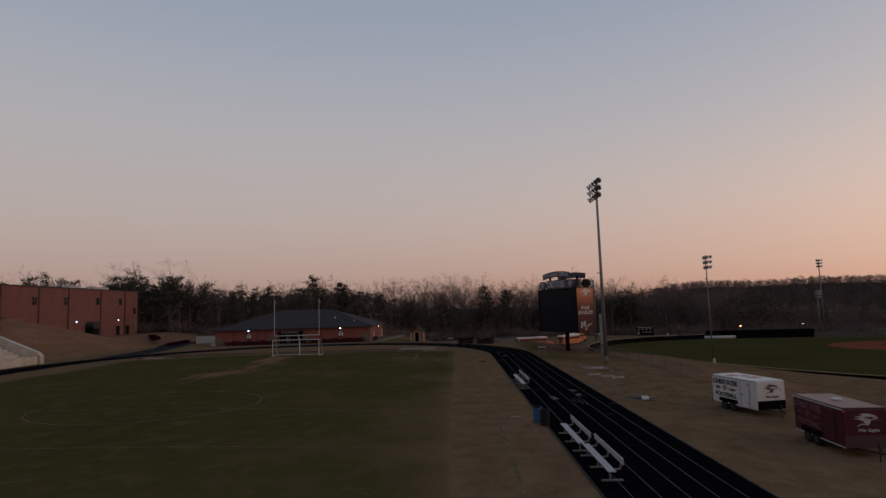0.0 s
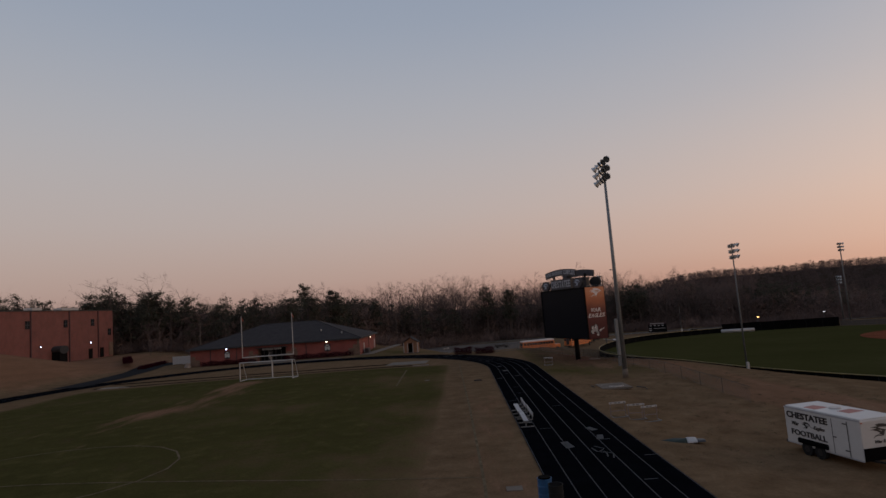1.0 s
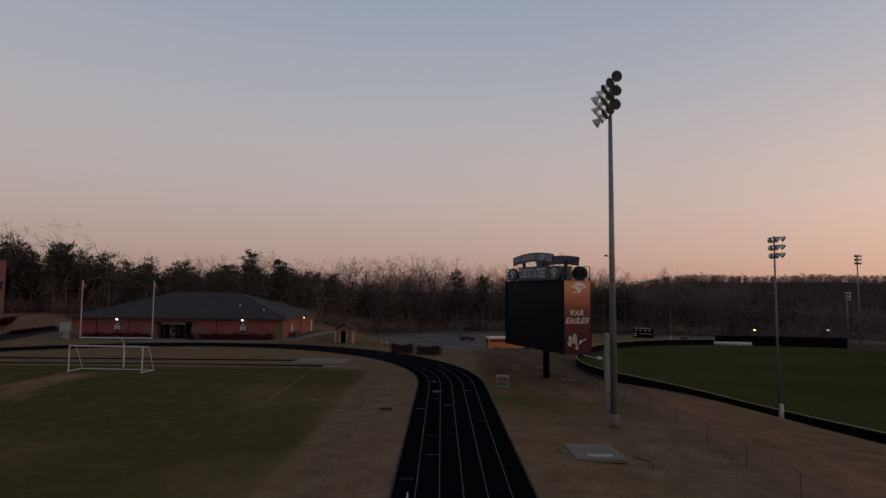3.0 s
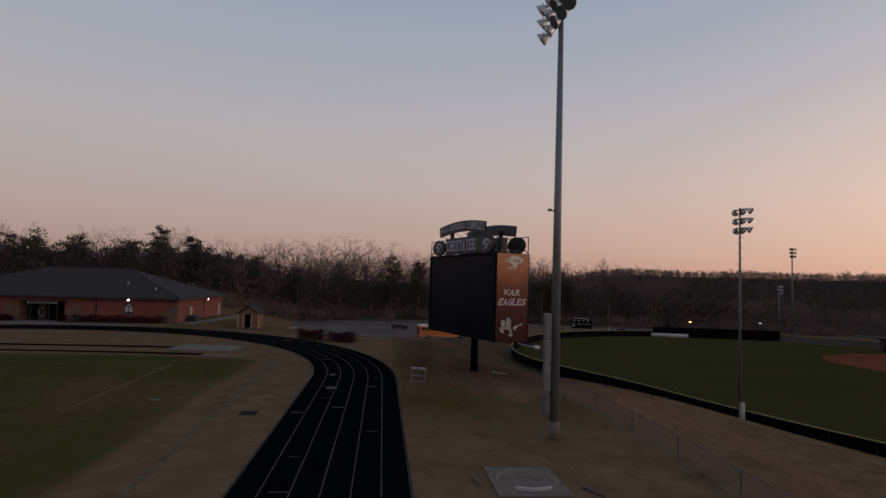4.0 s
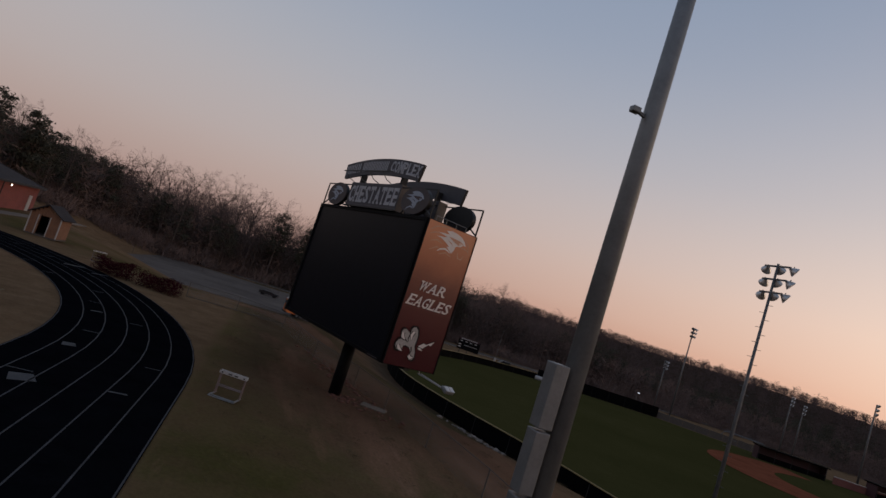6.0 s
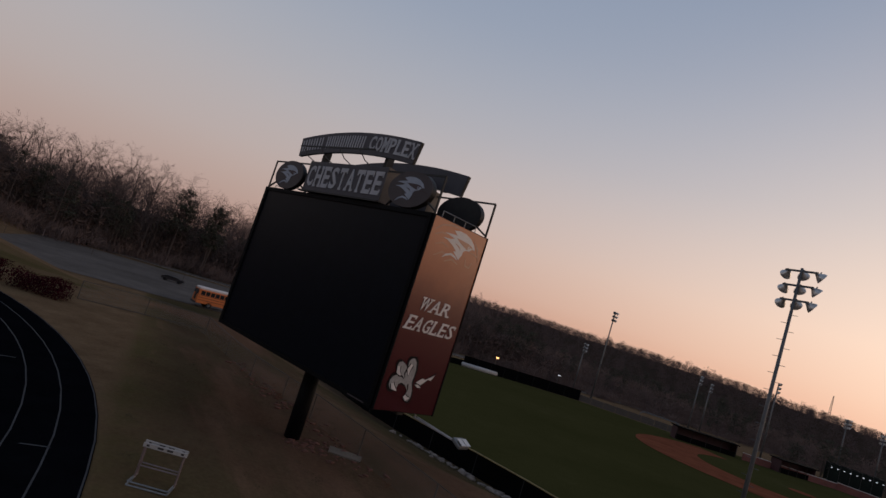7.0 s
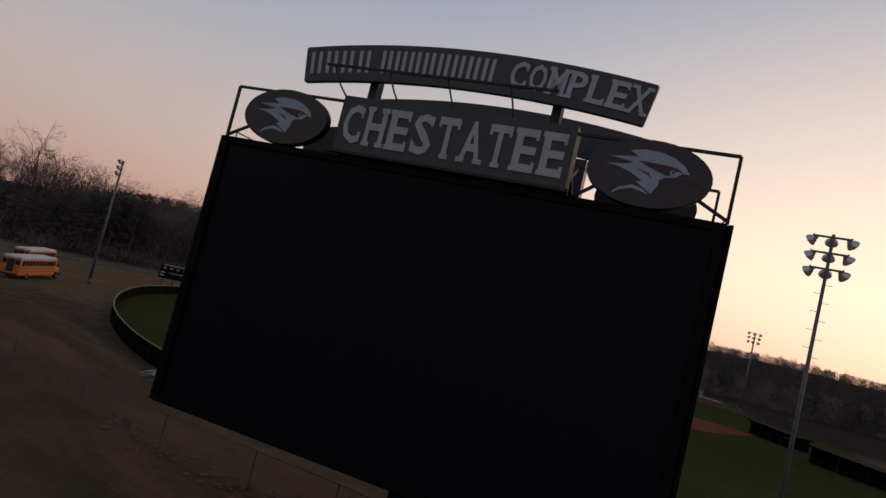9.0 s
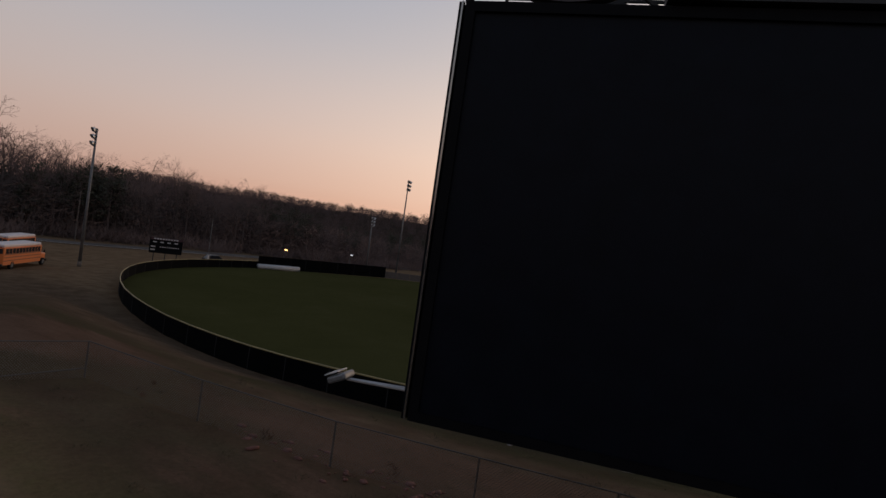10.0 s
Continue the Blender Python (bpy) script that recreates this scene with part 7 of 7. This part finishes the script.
for i in range(2200):
    az = rng.uniform(-72, 112)
    d = wood_edge(az) - 3 + 60 * rng.random() ** 1.5
    x, y = 20 + d * math.sin(radians(az)), 60 + d * math.cos(radians(az))
    if -135 < x < -84 and 85 < y < 168:
        continue
    brush.append((x, y, land(x, y), rng.uniform(0.7, 2.4) * (1 - 0.4 * sstep(22, 50, az)), rng.uniform(0, 6.28), rng.randrange(30)))
for i in range(70):  # dark evergreens behind the plate
    az, d = rng.uniform(54, 92), rng.uniform(172, 215)
    if noise.noise(Vector((az * 0.35, 7.0, 0))) > -0.1:
        x, y = 20 + d * math.sin(radians(az)), 60 + d * math.cos(radians(az))
        near_p.append((x, y, land(x, y) - 2.5, rng.uniform(0.5, 0.72), rng.uniform(0, 6.28), rng.randrange(30)))
plant("bare_woods_trunks", [b[0] for b in bare], near_b, "bark", "trunks and limbs of leafless woods")
plant("bare_woods_twigs", [b[1] for b in bare], near_b, "twig", "bare grey-brown twigs of leafless woods")
plant("pine_woods_trunks", [p[0] for p in pines], near_p, "bark", "straight pine trunks in the woods")
plant("pine_woods_needles", [p[1] for p in pines], near_p, "pine", "dark green pine crowns in the woods")
mid_haze = [hazy_crown(130 + i, 7, 84, (0.055, 0.14), 0.02, 0.34) for i in range(5)]
hz = []
for i in range(2700):
    az = rng.uniform(-72, 112)
    d = wood_edge(az) + 2 + 50 * rng.random()
    x, y = 20 + d * math.sin(radians(az)), 60 + d * math.cos(radians(az))
    if not (-135 < x < -84 and 85 < y < 168):
        hz.append((x, y, land(x, y) - 0.5, rng.uniform(0.7, 1.9) * (1 - 0.4 * sstep(22, 50, az)), rng.uniform(0, 6.28), rng.randrange(30)))
thick = []
for i in range(400):  # a dark thicket behind the buses and the lot
    az = rng.uniform(-17, 24)
    d = wood_edge(az) + rng.uniform(0, 36)
    x, y = 20 + d * math.sin(radians(az)), 60 + d * math.cos(radians(az))
    thick.append((x, y, land(x, y) - 0.5, rng.uniform(0.75, 1.1), rng.uniform(0, 6.28), rng.randrange(30)))
plant("thicket", [hazy_crown(150 + i, 13, 170, (0.06, 0.13), 0.0, 0.26) for i in range(4)], thick, "bark", "dense dark thicket of leafless young trees", "woods")
plant("saplings", mid_haze, hz, "brush", "leafless saplings in the woods", "woods")
plant("undergrowth", [brush_clump(80 + i, 95) for i in range(6)], brush, "brush", "dry brown undergrowth along the woods", "undergrowth")

# the far wooded ridge

far_b = [hazy_crown(90 + i, 12 + i % 3, 80, (0.20, 0.46), -0.10, 0.40) for i in range(6)]
far_p = [pine_tree(95 + i, 13, 90, 0.3)[1] for i in range(3)]
rb, rp = [], []
for i in range(5600):
    az = rng.uniform(4, 118)
    d = 275 + 330 * rng.random() ** 0.65
    x, y = 20 + d * math.sin(radians(az)), 60 + d * math.cos(radians(az))
    row = (x, y, land(x, y), rng.uniform(0.36, 0.50) * (1.4 if rng.random() < 0.03 else 1.0), rng.uniform(0, 6.28), rng.randrange(30))
    (rp if rng.random() < 0.09 else rb).append(row)
plant("ridge_woods", far_b, rb, "ridge_twig", "leafless woods on the far ridge")
plant("ridge_pines", far_p, rp, "pine", "dark pines on the far ridge")


def lone_tree(x, y, h, seed, kind, label, group=""):
    t = thing("tree", pose(x, y, land(x, y)), label, "tree", group)
    if kind == "bare":
        wood, fine = bare_tree(seed, h, 6, 7, 1.25, 0.62)
    else:
        wood, fine = pine_tree(seed, h, 2600, 0.42)
    part("trunk", arrays_mesh("trunk", *wood, "bark"), "bark", t)
    part("crown", arrays_mesh("crown", *fine, "twig" if kind == "bare" else "pine"), "pine", t)


for x, y, h, s, k in ((-3.0, 244, 29.5, 201, "bare"), (6.2, 244, 28, 202, "bare"), (13.4, 245, 25, 203, "bare"), (24, 245, 24, 204, "bare"), (38, 243, 22, 205, "bare"), (-9, 246, 27, 212, "bare"),
                      (14.4, 243, 21.5, 206, "pine"), (23.5, 243, 19.5, 207, "pine"), (-24, 243, 24, 213, "bare"), (-18, 245, 25.5, 214, "bare"), (-13, 242, 26, 215, "bare"), (2, 247, 28.5, 216, "bare"), (9.5, 246, 22, 217, "bare"), (31, 246, 21, 218, "bare"), (45, 246, 20.5, 219, "bare"), (-46, 214, 21, 208, "bare"), (-50, 212, 20, 209, "pine"), (-36, 196, 16.5, 210, "pine"), (-112, 196, 24, 211, "bare")):
    lone_tree(x, y, h, s, k, "tall leafless tree standing above the woods" if k == "bare" else "tall dark pine at the edge of the woods", "trees at the woods' edge")
for x, y, h, s in ((0, 215, 6.5, 220), (18.5, 207, 7.0, 221), (-14, 205, 6.0, 222), (-76, 160, 9.0, 223), (-72, 172, 8.0, 224)):
    lone_tree(x, y, h, s, "bare", "small leafless tree beside the lot", "small trees by the lot")

# dry weeds on the bank by the chain-link fence
wd = []
rng = random.Random(33)
weed_line = [(16.8, 112.8), (18.9, 104.0), (20.9, 97.5), (22.9, 88.0), (24.1, 78.5), (24.2, 66)]
for i in range(9):
    k = rng.randrange(5) if rng.random() < 0.5 else rng.randrange(2)
    p, q = Vector(weed_line[k]), Vector(weed_line[k + 1])
    c = p.lerp(q, rng.random()) + Vector((rng.gauss(0.6, 1.0), rng.gauss(0, 0.6)))
    wd.append((c.x, c.y, land(c.x, c.y), rng.uniform(0.12, 0.22), rng.uniform(0, 6.28), i))
plant("dry_weeds", [brush_clump(300 + i, 34, 0.9, 1.9, (0.03, 0.08)) for i in range(5)], wd, "weed", "rusty dry weeds along the bank", "weeds")
# low grass tufts that break the ground's outline
tf = []
for i in range(1500):
    x, y = rng.uniform(13.2, 33), rng.uniform(40, 118)
    if abs(x - 17) < 1.8 and 64.5 < y < 69:
        continue
    tf.append((x, y, land(x, y), rng.uniform(0.04, 0.10), rng.uniform(0, 6.28), i))
plant("grass_tufts", [brush_clump(320 + i, 26, 3.4, 1.6, (0.04, 0.1)) for i in range(4)], tf, "tuft", "low dry grass tufts on the terrace and bank", "grass")
